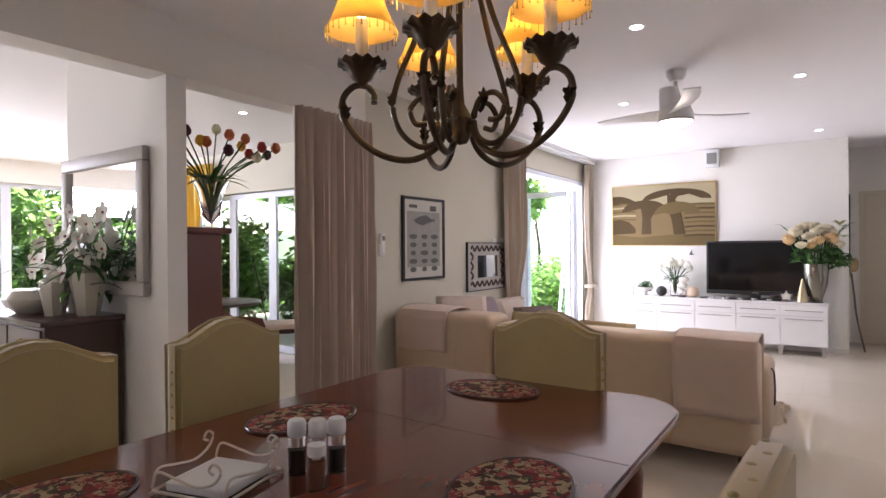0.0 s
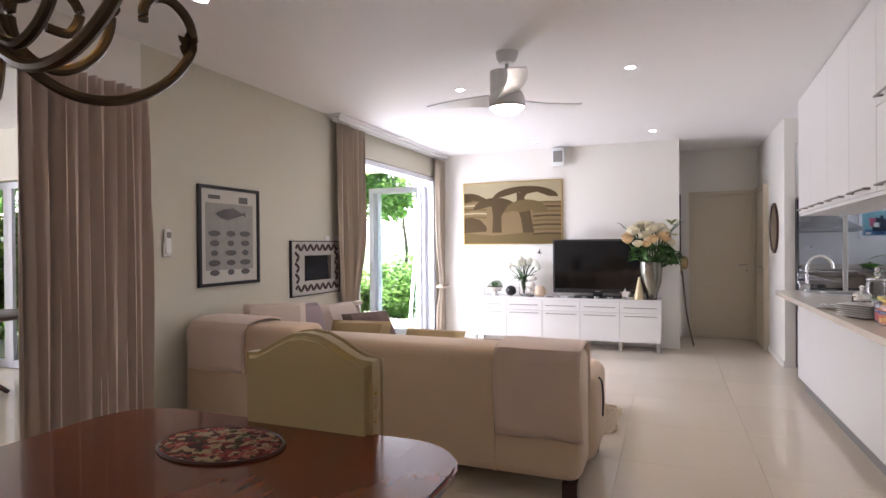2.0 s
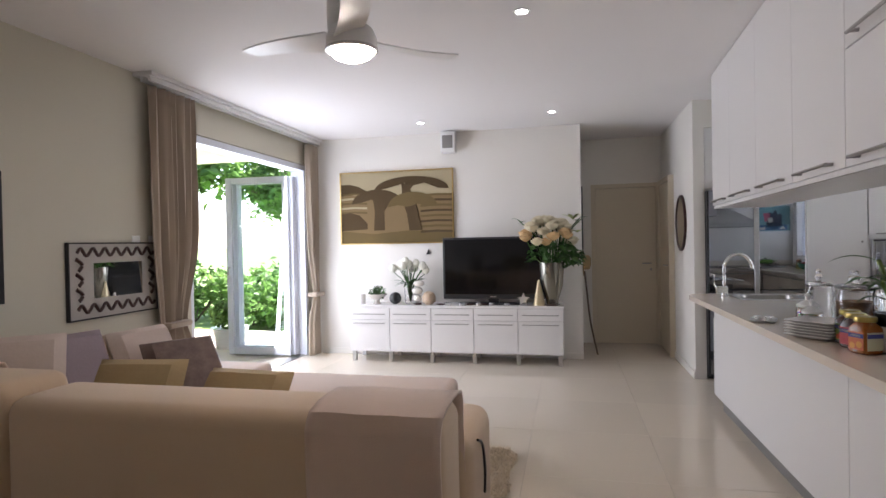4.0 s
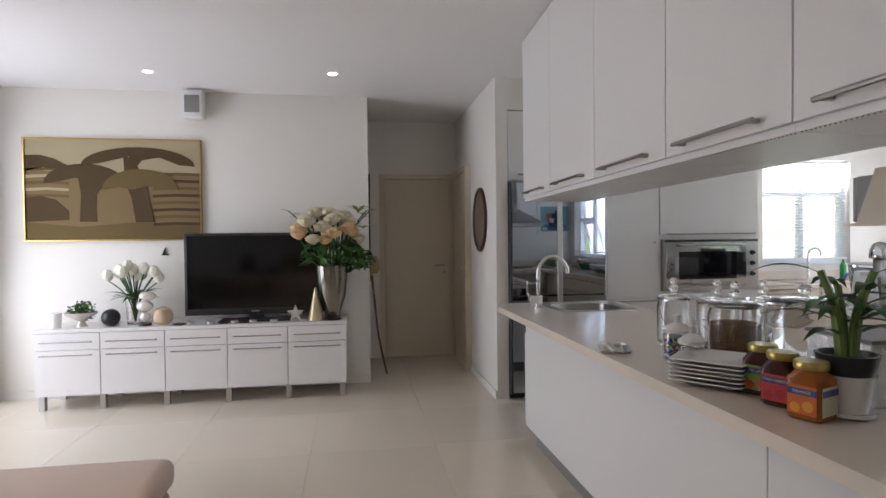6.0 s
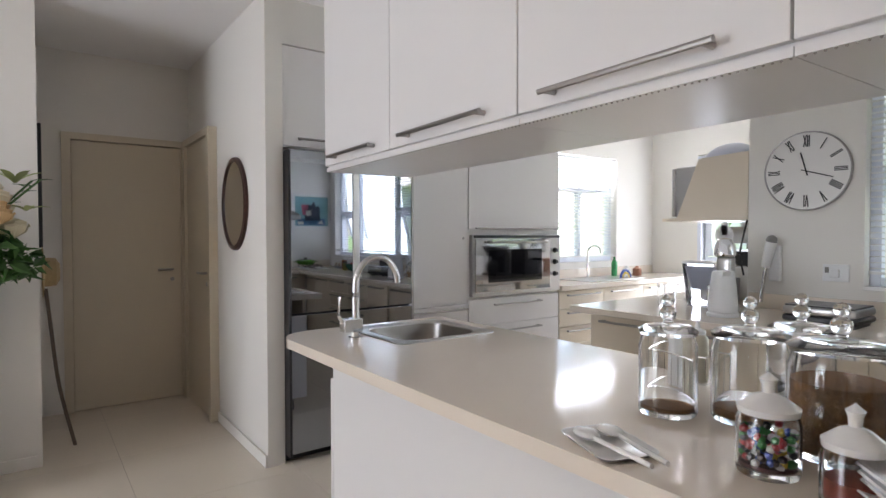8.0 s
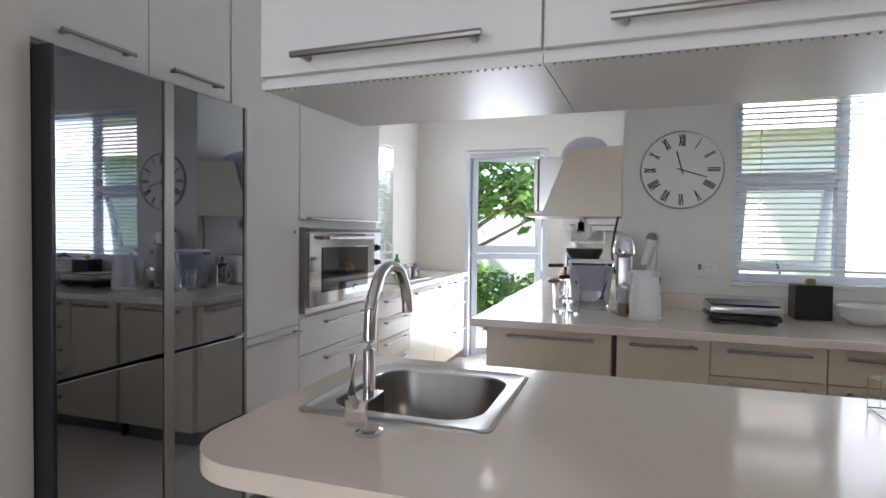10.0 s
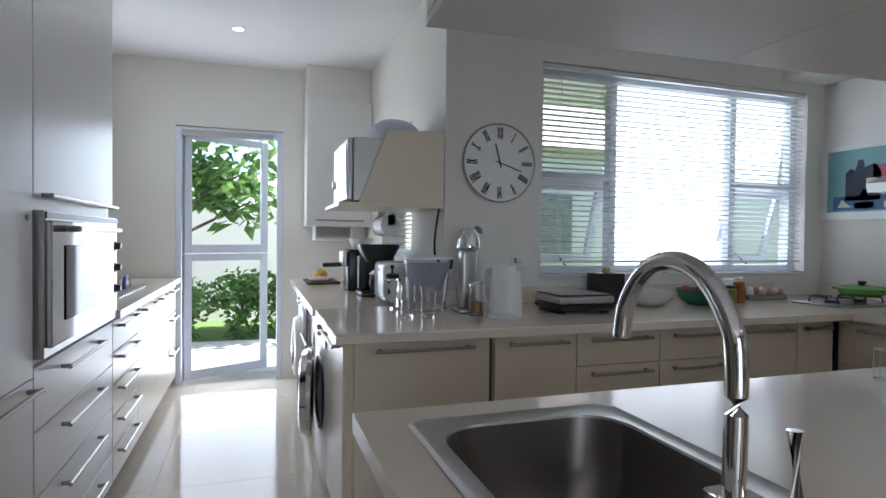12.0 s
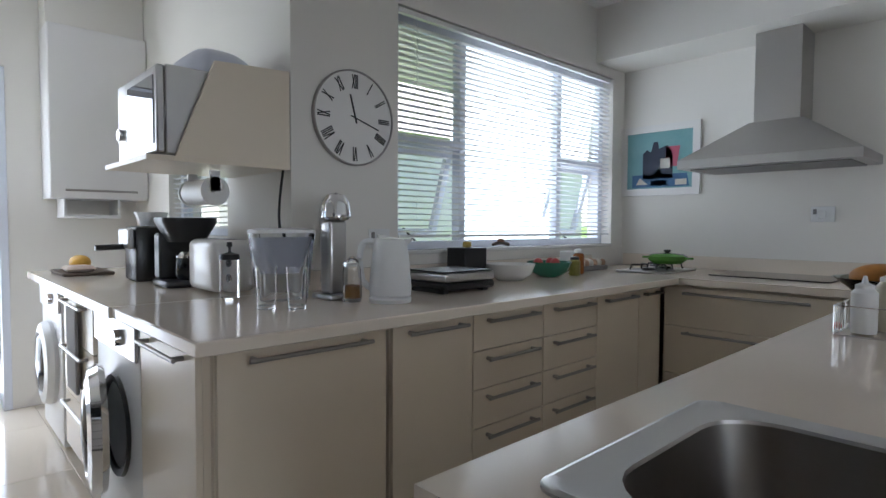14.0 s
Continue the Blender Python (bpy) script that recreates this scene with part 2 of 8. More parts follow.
# ---- structure ----
H = 2.69
struct("subfloor", bx(-9.7, -2.6, -0.2, 6.2, 10.0, -0.004), M_GROUT, "grey-beige tile grout bed", "floor")
wall_with_holes("wall_west_living", "x", -3.2, -3.0, 3.6, 8.72, H, [(6.35, 8.60, 0, 2.36)], M_BEIGE, "beige painted wall with folding-door opening")
wall_with_holes("wall_north_living", "y", 8.72, 8.92, -3.2, 0.33, H, [], M_WALL, "white painted plaster wall behind the television")
struct("wall_hall_west", bx(0.13, 8.92, 0, 0.33, 9.79, H), M_WALL, "white hallway wall")
wall_with_holes("wall_hall_end", "y", 9.79, 9.95, 0.13, 1.56, H, [(0.53, 1.30, 0, 2.05)], M_WALL, "off-white hallway end wall with door")
wall_with_holes("wall_hall_east", "x", 1.36, 1.46, 7.92, 9.79, H, [(8.98, 9.70, 0, 2.05)], M_WALL, "white hallway side wall with doorway")
# Unseen slab, added close behind the end wall to block the door's gaps.
struct("door_gap_backing", bx(0.2, 9.952, 0, 1.5, 10.0, 2.4), M_WALL, "unseen slab added to close the gaps round the hallway door")
struct("wall_behind_hall", bx(1.46, 8.55, 0, 2.6, 8.65, H), M_WALL, "plain white wall beyond the doorway")
wall_with_holes("wall_north_kitchen", "y", 8.5, 8.7, 1.46, 6.17, H, [(4.30, 5.32, 1.05, 2.12)], M_WALL, "white kitchen wall with a window over the sink")
wall_with_holes("wall_east_scullery", "x", 5.97, 6.17, 6.18, 8.5, H, [(7.11, 7.96, 0, 2.16)], M_WALL, "white scullery wall with garden door")
wall_with_holes("wall_south_scullery", "y", 6.18, 6.38, 3.89, 5.97, H, [(4.35, 5.25, 1.12, 2.0)], M_WALL, "white scullery wall with small window")
wall_with_holes("wall_east_kitchen", "x", 3.69, 3.89, 3.46, 6.38, H, [(3.82, 5.81, 1.05, 2.25)], M_WALL, "white wall with clock and wide window")
struct("wall_south_kitchen", bx(1.30, 3.46, 0, 3.69, 3.66, H), M_WALL, "white wall behind the cooker")
struct("bulkhead", bx(1.75, 3.66, 2.32, 3.69, 4.05, H), M_WALL, "white plaster bulkhead over the cooker", "trim")
struct("wall_east_dining", bx(2.0, -2.6, 0, 2.2, 3.46, H), M_WALL, "white dining room wall")
struct("wall_south_dining", bx(-9.7, -2.8, 0, 2.2, -2.6, H), M_WALL, "white wall at the back of the dining room")
wall_with_holes("wall_west_lounge", "x", -9.9, -9.7, -2.6, 4.9, H, [(-1.8, 4.6, 0, 2.35)], M_WALL, "white lounge wall with wide garden opening")
wall_with_holes("wall_north_lounge", "y", 4.9, 5.1, -9.7, -3.2, H, [(-7.6, -4.2, 0, 2.12)], M_BEIGE, "beige lounge wall with glazed doors")
struct("wall_divider", box(bx(-4.27, 1.93, 0, -3.004, 2.05, 2.358), -4.27, 1.93, 2.358, -3.202, 2.05, H), M_WALL, "short white dividing wall with mirror")
struct("beam", bx(-3.2, -2.6, 2.36, -3.0, 3.6, H), M_WALL, "white ceiling beam over the wide opening", "trim")
struct("ceiling", bx(-9.9, -2.8, H, 6.2, 10.0, H + 0.15), M_CEIL, "smooth white painted plaster ceiling", "ceiling")
struct("bulkhead_cabinets", bx(1.46, 7.95, 2.425, 3.81, 8.5, H), M_WALL, "white plaster bulkhead over tall cabinets", "trim")

# ---- kitchen: island, wall units, tall units ----
def cab_front(parent, axis, face, u0, u1, z0, z1, out, material, hz=None, hlen=None, name="door", vertical=False):
    """One front panel standing on a face, with a bar handle at height hz."""
    g = 0.0022
    f0, f1 = face, face + out * 0.018
    a, b = min(f0, f1), max(f0, f1)
    bm = bx(a, u0 + g, z0 + g, b, u1 - g, z1 - g, bev=0.0015) if axis == "x" else bx(u0 + g, a, z0 + g, u1 - g, b, z1 - g, bev=0.0015)
    d = part(name, bm, material, parent)
    if hz is not None:
        L = hlen or (u1 - u0) * 0.72
        c = (u0 + u1) / 2
        if axis == "x":
            handle(d, (f1, c - L / 2, hz), (f1, c + L / 2, hz), (out, 0, 0))
        else:
            handle(d, (c - L / 2, f1, hz), (c + L / 2, f1, hz), (0, out, 0))
    return d


def unit(name, label, x0, y0, z0, x1, y1, z1, material, group="", category="cabinet"):
    t = thing(name, 0, 0, 0, label, category, group)
    part("body", bx(x0, y0, z0, x1, y1, z1), material, t)
    return t


# island base: plain white panels on the living side
isl = thing("kitchen_island", 0, 0, 0, "long white gloss kitchen island with grey plinth", "island")
part("body", box(bx(1.32, 3.68, 0.11, 1.93, 6.56, 0.86), 1.32, 6.5605, 0.11, 1.93, 6.93, 0.68), M_CAB, isl)
part("back_panel", bx(1.932, 3.68, 0.11, 1.95, 6.94, 0.86), M_CABK, isl)
part("plinth", bx(1.345, 3.68, 0.0, 1.88, 6.88, 0.11), M_PLINTH, isl, "grey plinth")
for y0, y1 in ((4.76, 6.94), (3.68, 4.76)):
    part("panel", bx(1.30, y0 + 0.002, 0.11, 1.32, y1 - 0.002, 0.861, bev=0.001), M_CAB, isl)
part("end_panel", bx(1.30, 6.942, 0.11, 1.95, 6.962, 0.72, bev=0.001), M_CAB, isl)

# island worktop with a cut-out for the sink and rounded north-west corner
SX0, SX1, SY0, SY1 = 1.42, 1.91, 6.60, 7.05
SX0b, SX1b, SY0b, SY1b = SX0 + 0.03, SX1 - 0.03, SY0 + 0.03, SY1 - 0.03
IX0, IX1, IY0, IY1 = 1.125, 2.0, 3.68, 7.135
bm = nb()
box(bm, IX0, IY0, 0.862, IX1, SY0b, 0.9)
box(bm, SX1b, SY0b, 0.862, IX1, IY1, 0.9)
pts = [(SX0b, SY0b), (SX0b, SY1b), (SX1b, SY1b), (SX1b, IY1)]
pts += [(IX0 + 0.16 - 0.16 * math.sin(a), IY1 - 0.16 + 0.16 * math.cos(a)) for a in [k * math.pi / 16 for k in range(9)]]
pts += [(IX0, SY0b)]
extrude_poly(bm, pts, 0.862, 0.9)
single("island_worktop", bm, M_TOP, "polished cream quartz worktop on the island", "worktop")

# sink set into the worktop
sink = thing("sink", (SX0 + SX1) / 2, (SY0 + SY1) / 2, 0.9, "square stainless steel sink set in the worktop", "sink")
hx, hy = (SX1 - SX0) / 2, (SY1 - SY0) / 2


def rrect(wx, wy, r, z, n=6):
    out = []
    for cx, cy, a0 in ((wx - r, wy - r, 0), (-wx + r, wy - r, 90), (-wx + r, -wy + r, 180), (wx - r, -wy + r, 270)):
        for k in range(n + 1):
            a = radians(a0 + 90 * k / n)
            out.append((cx + r * math.cos(a), cy + r * math.sin(a), z))
    return out


def loft(bm, loops, cap0=False, cap1=True):
    R = [[bm.verts.new(p) for p in lp] for lp in loops]
    for a, b in zip(R, R[1:]):
        n = len(a)
        for i in range(n):
            bm.faces.new((a[i], a[(i + 1) % n], b[(i + 1) % n], b[i]))
    if cap0:
        bm.faces.new(R[0][::-1])
    if cap1:
        bm.faces.new(R[-1])
    return bm


part("rim", loft(nb(), [rrect(hx, hy, 0.03, 0.0), rrect(hx, hy, 0.03, 0.004), rrect(hx - 0.008, hy - 0.008, 0.03, 0.007), rrect(hx - 0.018, hy - 0.018, 0.03, 0.003),
     rrect(hx - 0.05, hy - 0.04, 0.09, 0.003), rrect(hx - 0.052, hy - 0.042, 0.088, -0.002)], cap1=False), M_STEEL, sink)
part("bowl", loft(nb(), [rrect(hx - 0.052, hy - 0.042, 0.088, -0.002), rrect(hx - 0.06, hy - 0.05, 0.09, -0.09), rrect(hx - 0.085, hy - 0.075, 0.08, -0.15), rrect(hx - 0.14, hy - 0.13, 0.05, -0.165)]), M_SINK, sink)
part("drain", lathe(nb(), [(0.045, -0.163), (0.042, -0.158), (0.03, -0.160), (0.0001, -0.160)]), M_CHROME, sink)

# kitchen tap on the island
tap = thing("kitchen_tap", 1.35, 6.83, 0.9, "chrome swan-neck kitchen tap on the island worktop", "tap")
part("base", lathe(nb(), [(0.028, 0), (0.028, 0.008), (0.02, 0.012), (0.02, 0.03)]), M_CHROME, tap)
part("valve_block", bx(-0.06, -0.024, 0.03, 0.022, 0.024, 0.085, bev=0.003), M_CHROME, tap)
part("spout", tube(nb(), smooth_path([(0, 0, 0.085), (0, 0, 0.22), (0.012, 0, 0.27), (0.05, 0.0, 0.315), (0.1, 0, 0.33), (0.15, 0, 0.315), (0.188, 0, 0.27), (0.2, 0, 0.22)], 8), 0.0125, 12), M_CHROME, tap)
part("lever", tube(nb(), [(-0.055, 0.0, 0.07), (-0.075, 0.0, 0.10), (-0.07, 0.0, 0.175)], 0.008, 8), M_CHROME, tap)

# wall units over the island, doors on the living side
ys = [7.08, 6.49, 5.82, 5.18, 4.585, 3.99, 3.67]
for i, (ya, yb) in enumerate(zip(ys, ys[1:])):
    u = unit("wall_cabinet", "white gloss wall cabinet with long nickel bar handle", 1.29, yb, 1.615, 1.69, ya, H - 0.004, M_CAB, "wall cabinets over the island")
    if i < 4:
        cab_front(u, "x", 1.29, yb, ya, 1.62, H - 0.006, -1, M_CAB, 1.65, (ya - yb) * 0.66)
    else:
        cab_front(u, "x", 1.29, yb, ya, 1.62, 2.075, -1, M_CAB, 1.65, (ya - yb) * 0.66)
        cab_front(u, "x", 1.29, yb, ya, 2.075, H - 0.006, -1, M_CAB, 2.11, (ya - yb) * 0.66)
    part("base_panel", bx(1.28, yb + 0.001, 1.598, 1.70, ya - 0.001, 1.614), M_CAB, u)
    bm = nb()
    for k in range(int((ya - yb) / 0.014)):
        ball(bm, 1.285, yb + 0.007 + k * 0.014, 1.597, 0.0028, sub=1)
    part("bead_trim", bm, M_HANDLE, u, "thin beaded trim")
    u.matrix_world = pose(1.335, 7.08, 0, 0, 0, -2.5) @ pose(-1.272, -7.08, 0)

# fridge
fr = thing("fridge", 0, 0, 0, "tall dark mirror-finish steel double-door fridge", "fridge")
part("body", bx(1.464, 7.925, 0.05, 2.315, 8.45, 1.8), M_BLACK, fr)
part("side_trim", bx(1.464, 7.85, 0.05, 1.478, 7.924, 1.81, bev=0.002), M_BLACK, fr, "black door edge")
for x0, x1 in ((1.48, 1.893), (1.899, 2.315)):
    d = part("door", bx(x0, 7.87, 0.87, x1, 7.923, 1.815, bev=0.004), M_FRIDGE, fr, "dark mirror steel door")
    part("drawer_front", bx(x0, 7.87, 0.06, x1, 7.923, 0.862, bev=0.004), M_FRIDGE, fr, "dark mirror steel drawer front")
for x0, x1 in ((1.874, 1.918), (2.30, 2.315)):
    part("edge_grip", bx(x0, 7.862, 0.06, x1, 7.87, 1.815, bev=0.003), M_HANDLE, fr, "steel edge grip")
part("foot_strip", bx(1.48, 7.96, 0.0, 2.31, 8.4, 0.05), M_BLACK, fr)
ov = unit("top_cabinet", "white cabinet above the fridge with bar handles", 1.47, 7.97, 1.835, 2.32, 8.45, 2.42, M_CAB, "tall kitchen units")
cab_front(ov, "y", 7.97, 1.47, 1.895, 1.84, 2.42, -1, M_CAB, 1.885, 0.26)
cab_front(ov, "y", 7.97, 1.895, 2.32, 1.84, 2.42, -1, M_CAB, 1.885, 0.26)
tl = unit("tall_cabinet", "tall white larder cabinet with bar handle", 2.325, 7.97, 0.08, 2.845, 8.45, 2.42, M_CAB, "tall kitchen units")
cab_front(tl, "y", 7.97, 2.325, 2.845, 0.82, 2.42, -1, M_CAB)
cab_front(tl, "y", 7.97, 2.325, 2.845, 0.09, 0.82, -1, M_CAB, 0.79, 0.47)
part("keyhole", lathe(nb(), [(0.01, 0), (0.008, 0.004)], 0, 0, 0, 12), M_HANDLE, tl).matrix_world = pose(2.80, 7.951, 1.30, 90, 0, 0)
part("plinth", bx(2.325, 8.0, 0, 2.845, 8.4, 0.08), M_PLINTH, tl)
ot = unit("oven_tower", "white oven tower cabinet with drawers below", 2.85, 7.97, 0.08, 3.81, 8.45, 2.42, M_CAB, "tall kitchen units")
cab_front(ot, "y", 7.97, 2.85, 3.81, 1.365, 2.42, -1, M_CAB, 1.372, 0.86)
for z0, z1 in ((0.65, 0.85), (0.445, 0.65), (0.24, 0.445), (0.09, 0.24)):
    cab_front(ot, "y", 7.97, 2.85, 3.81, z0, z1, -1, M_CAB, z1 - 0.05, 0.5, "drawer")
part("plinth", bx(2.85, 8.0, 0, 3.81, 8.4, 0.08), M_PLINTH, ot)
oven = thing("oven", 2.87, 7.95, 0.87, "wide stainless steel built-in oven with glass door", "oven")
part("frame", bx(0, -0.018, 0, 0.93, 0.02, 0.455, bev=0.002), M_STEEL, oven)
part("vent_grille", bx(0.01, -0.024, 0.43, 0.92, -0.018, 0.45), M_BLACK, oven, "black vent strip")
dd = part("oven_door", bx(0.02, -0.034, 0.03, 0.80, -0.018, 0.425, bev=0.003), mat("mirror_steel_oven_door", (0.50, 0.50, 0.50), 0.06, 1.0, var=0.02, bump=0), oven, "polished steel oven door")
part("window", bx(0.14, -0.038, 0.10, 0.70, -0.034, 0.345, bev=0.002), M_DGLASS, dd, "dark oven glass")
handle(dd, (0.14, -0.034, 0.40), (0.72, -0.034, 0.40), (0, -1, 0), 0.01, 0.04)
for z in (0.33, 0.235, 0.14):
    k = part("knob", lathe(nb(), [(0.022, 0), (0.022, 0.008), (0.016, 0.012), (0.014, 0.03), (0.001, 0.031)], seg=16), M_BLACK, oven, "black control knob")
    k.matrix_world = pose(2.87 + 0.865, 7.932, 0.87 + z, 90, 0, 0)

# lower units along the window wall and the scullery
def lower(name, label, axis, face, out, u0, u1, depth, fronts, group):
    t = thing(name, 0, 0, 0, label, "cabinet", group)
    b0, b1 = sorted((face, face - out * depth))
    z0 = 0.09
    part("body", bx(b0, u0, z0, b1, u1, 0.855) if axis == "x" else bx(u0, b0, z0, u1, b1, 0.855), M_CABK, t)
    p0, p1 = sorted((face - out * 0.05, face - out * depth))
    part("plinth", bx(p0, u0, 0, p1, u1, z0) if axis == "x" else bx(u0, p0, 0, u1, p1, z0), M_PLINTH, t)
    for za, zb in fronts:
        cab_front(t, axis, face, u0, u1, za, zb, out, M_CABK, zb - 0.034, None, "door" if zb - za > 0.4 else "drawer")
    return t


F1 = [(0.09, 0.85)]
F4 = [(0.09, 0.245), (0.245, 0.398), (0.398, 0.549), (0.549, 0.70), (0.70, 0.85)]
gk = "cabinets under the window"
lab = "cream satin base cabinet with nickel bar handle"
lower("base_cabinet", lab, "x", 3.018, -1, 6.405, 6.965, 0.60, F1, gk)
for u0, u1, f in ((5.995, 6.383, F1), (5.555, 5.995, F4), (5.125, 5.555, F4), (4.71, 5.125, F1), (4.46, 4.71, F1)):
    lower("base_cabinet" if f is F1 else "drawer_unit", lab if f is F1 else "cream stacked-drawer kitchen unit with nickel bar handles", "x", 3.018, -1, u0, u1, 0.60, f, gk)
# Dark strip paints the shade in the gap between two base units.
single("shadow_gap_strip", bx(3.03, 6.385, 0.0, 3.1, 6.403, 0.855), M_GAP, "dark strip drawn as the shade in the gap between base cabinets", "panel")
for x0, x1 in ((2.15, 2.99),):
    lower("drawer_unit", "wide cream drawer unit under the hob", "y", 4.42, 1, x0, x1, 0.73, [(0.09, 0.36), (0.36, 0.63), (0.63, 0.85)], gk)
single("window_worktop", box(box(box(nb(), 2.90, 4.20, 0.862, 3.685, 7.05, 0.9, bev=0.004), 2.005, 3.664, 0.862, 2.899, 4.46, 0.9), 2.90, 3.664, 0.862, 3.685, 4.199, 0.9), M_TOP, "polished cream quartz worktop under the window", "worktop")
single("scullery_worktop", bx(3.688, 6.384, 0.862, 5.62, 7.06, 0.9), M_TOP, "polished cream quartz scullery worktop", "worktop")
for nm, a in (("splashback", (3.672, 4.1, 0.901, 3.688, 6.37, 0.985)), ("splashback", (2.005, 3.664, 0.901, 3.67, 3.68, 0.985)), ("splashback", (3.80, 8.484, 0.901, 5.96, 8.498, 0.985))):
    single(nm, bx(*a), M_TOP, "low cream quartz splashback", "splashback")
# scullery south run
dw = lower("tea_towel_cabinet", "narrow cream cabinet with bar handle", "y", 6.985, 1, 3.04, 3.54, 0.55, F1, "scullery units")
su = lower("drawer_unit", "cream scullery drawer unit with bar handles", "y", 6.985, 1, 4.22, 4.85, 0.55, [(0.09, 0.36), (0.36, 0.63), (0.63, 0.85)], "scullery units")


def front_loader(x, label, dark):
    w = thing("washing_machine", x, 6.70, 0, label, "appliance", "laundry machines")
    part("body", bx(-0.3, -0.3, 0.02, 0.3, 0.3, 0.85, bev=0.012, seg=2), M_PLASTIC, w)
    part("control_panel", bx(-0.29, 0.3, 0.72, 0.29, 0.312, 0.84, bev=0.003), M_STEEL, w)
    rg = part("porthole", lathe(nb(), [(0.225, 0), (0.23, 0.02), (0.215, 0.05), (0.17, 0.06), (0.165, 0.045)], seg=32, caps=False), M_CHROME if dark else M_PLASTIC, w, "round door ring")
    rg.matrix_world = pose(x, 7.0, 0.42, -90, 0, 0) if not dark else pose(x + 0.2, 7.015, 0.44) @ pose(0, 0, 0, 0, 0, -8) @ pose(-0.2, 0.0, 0, -90, 0, 0)
    if dark:
        gk_ = part("gasket", lathe(nb(), [(0.19, 0.0), (0.185, 0.012), (0.16, 0.008), (0.15, -0.05)], seg=32, caps=False), M_BLACK, w, "dark rubber gasket")
        gk_.matrix_world = pose(x, 7.001, 0.44, -90, 0, 0)
    g = part("door_glass", lathe(nb(), [(0.165, 0.045), (0.14, 0.065), (0.0001, 0.075)], seg=32), M_DGLASS, rg, "dark porthole glass")
    k = part("dial", lathe(nb(), [(0.03, 0), (0.028, 0.02), (0.0001, 0.022)], seg=16), M_CHROME, w)
    k.matrix_world = pose(x - 0.1, 7.012, 0.78, -90, 0, 0)
    return w


front_loader(3.86, "white front-loading washing machine under the worktop", True)
front_loader(5.25, "white tumble dryer at the end of the worktop", False)
# scullery north run with its sink
for x0, x1, f in ((3.815, 4.4, F4), (4.4, 5.0, F1), (5.0, 5.5, F1), (5.5, 5.94, [(0.09, 0.36), (0.36, 0.63), (0.63, 0.85)])):
    lower("scullery_cabinet", "white gloss scullery cabinet with bar handles", "y", 7.97, -1, x0, x1, 0.5, f, "scullery units")
single("sink_worktop", box(box(nb(), 3.815, 7.92, 0.862, 5.96, 8.03, 0.9), 3.815, 8.031, 0.862, 5.96, 8.482, 0.899), M_TOP, "cream quartz worktop with scullery sink", "worktop")
s2 = thing("scullery_sink", 4.75, 8.24, 0.9, "stainless steel scullery sink and drainer", "sink")
part("rim", loft(nb(), [rrect(0.42, 0.2, 0.03, 0.0), rrect(0.42, 0.2, 0.03, 0.005), rrect(0.40, 0.18, 0.03, 0.005)], cap1=True), M_STEEL, s2)
t2 = thing("scullery_tap", 4.75, 8.42, 0.9, "chrome swan-neck tap over the scullery sink", "tap")
part("spout", tube(nb(), smooth_path([(0, 0, 0), (0, 0, 0.24), (0, -0.03, 0.3), (0, -0.09, 0.32), (0, -0.15, 0.29), (0, -0.16, 0.24)], 6), 0.012, 10), M_CHROME, t2)

# ---- windows and outer doors ----
def slab(parent, name, x0, y0, z0, x1, y1, z1, m=None, label="", bev=0.003):
    return part(name, bx(x0, y0, z0, x1, y1, z1, bev=bev), m or M_ALU, parent, label)


def pane(parent, x0, y0, z0, x1, y1, z1):
    p = part("pane", bx(x0, y0, z0, x1, y1, z1), M_PANE, parent, "clear glass pane")
    p.visible_shadow = False
    return p


def leaf(parent, w, h, rails=(0.0,), fr=0.075, name="leaf"):
    """A glazed door leaf in the local x-z plane, hinged at x = 0."""
    bm = nb()
    for x0, x1 in ((0, fr), (w - fr, w)):
        box(bm, x0, -0.022, 0, x1, 0.022, h, bev=0.003)
    for z in rails:
        box(bm, fr, -0.02, z, w - fr, 0.02, z + fr * 1.2, bev=0.003)
    box(bm, fr, -0.02, h - fr, w - fr, 0.02, h, bev=0.003)
    L = part(name, bm, M_ALU, parent)
    edges = list(rails) + [h - fr]
    for a, b in zip(edges, edges[1:]):
        p = part("pane", bx(fr, -0.004, a + fr * 1.2, w - fr, 0.004, b), M_PANE, L)
        p.visible_shadow = False
    return L


def set_pose(ob, m):
    ob.matrix_world = m
    return ob


# folding doors to the garden, stacked open at the north end
fd = thing("folding_door", -3.1, 8.585, 0, "white aluminium folding glass door, folded open to the garden", "door")
slab(fd, "head_track", -0.09, -2.22, 2.29, 0.09, 0.0, 2.355)
slab(fd, "side_jamb", -0.09, -0.05, 0, 0.09, 0.012, 2.29)
slab(fd, "side_jamb", -0.09, -2.232, 0, 0.09, -2.18, 2.29)
slab(fd, "floor_track", -0.06, -2.18, -0.002, 0.06, 0, 0.006, M_HANDLE)
for k, (yy, ang) in enumerate(((-0.045, 180), (-0.085, 180), (-0.125, 180), (-0.175, 181))):
    L = leaf(fd, 0.84, 2.2)
    L.matrix_world = pose(-3.12 if k < 3 else -3.16, 8.585 + yy, 0.02, 0, 0, ang)
    if k == 3:
        handle(L, (0.80, 0.02, 0.95), (0.80, 0.02, 1.1), (0, 1, 0), 0.008, 0.04)

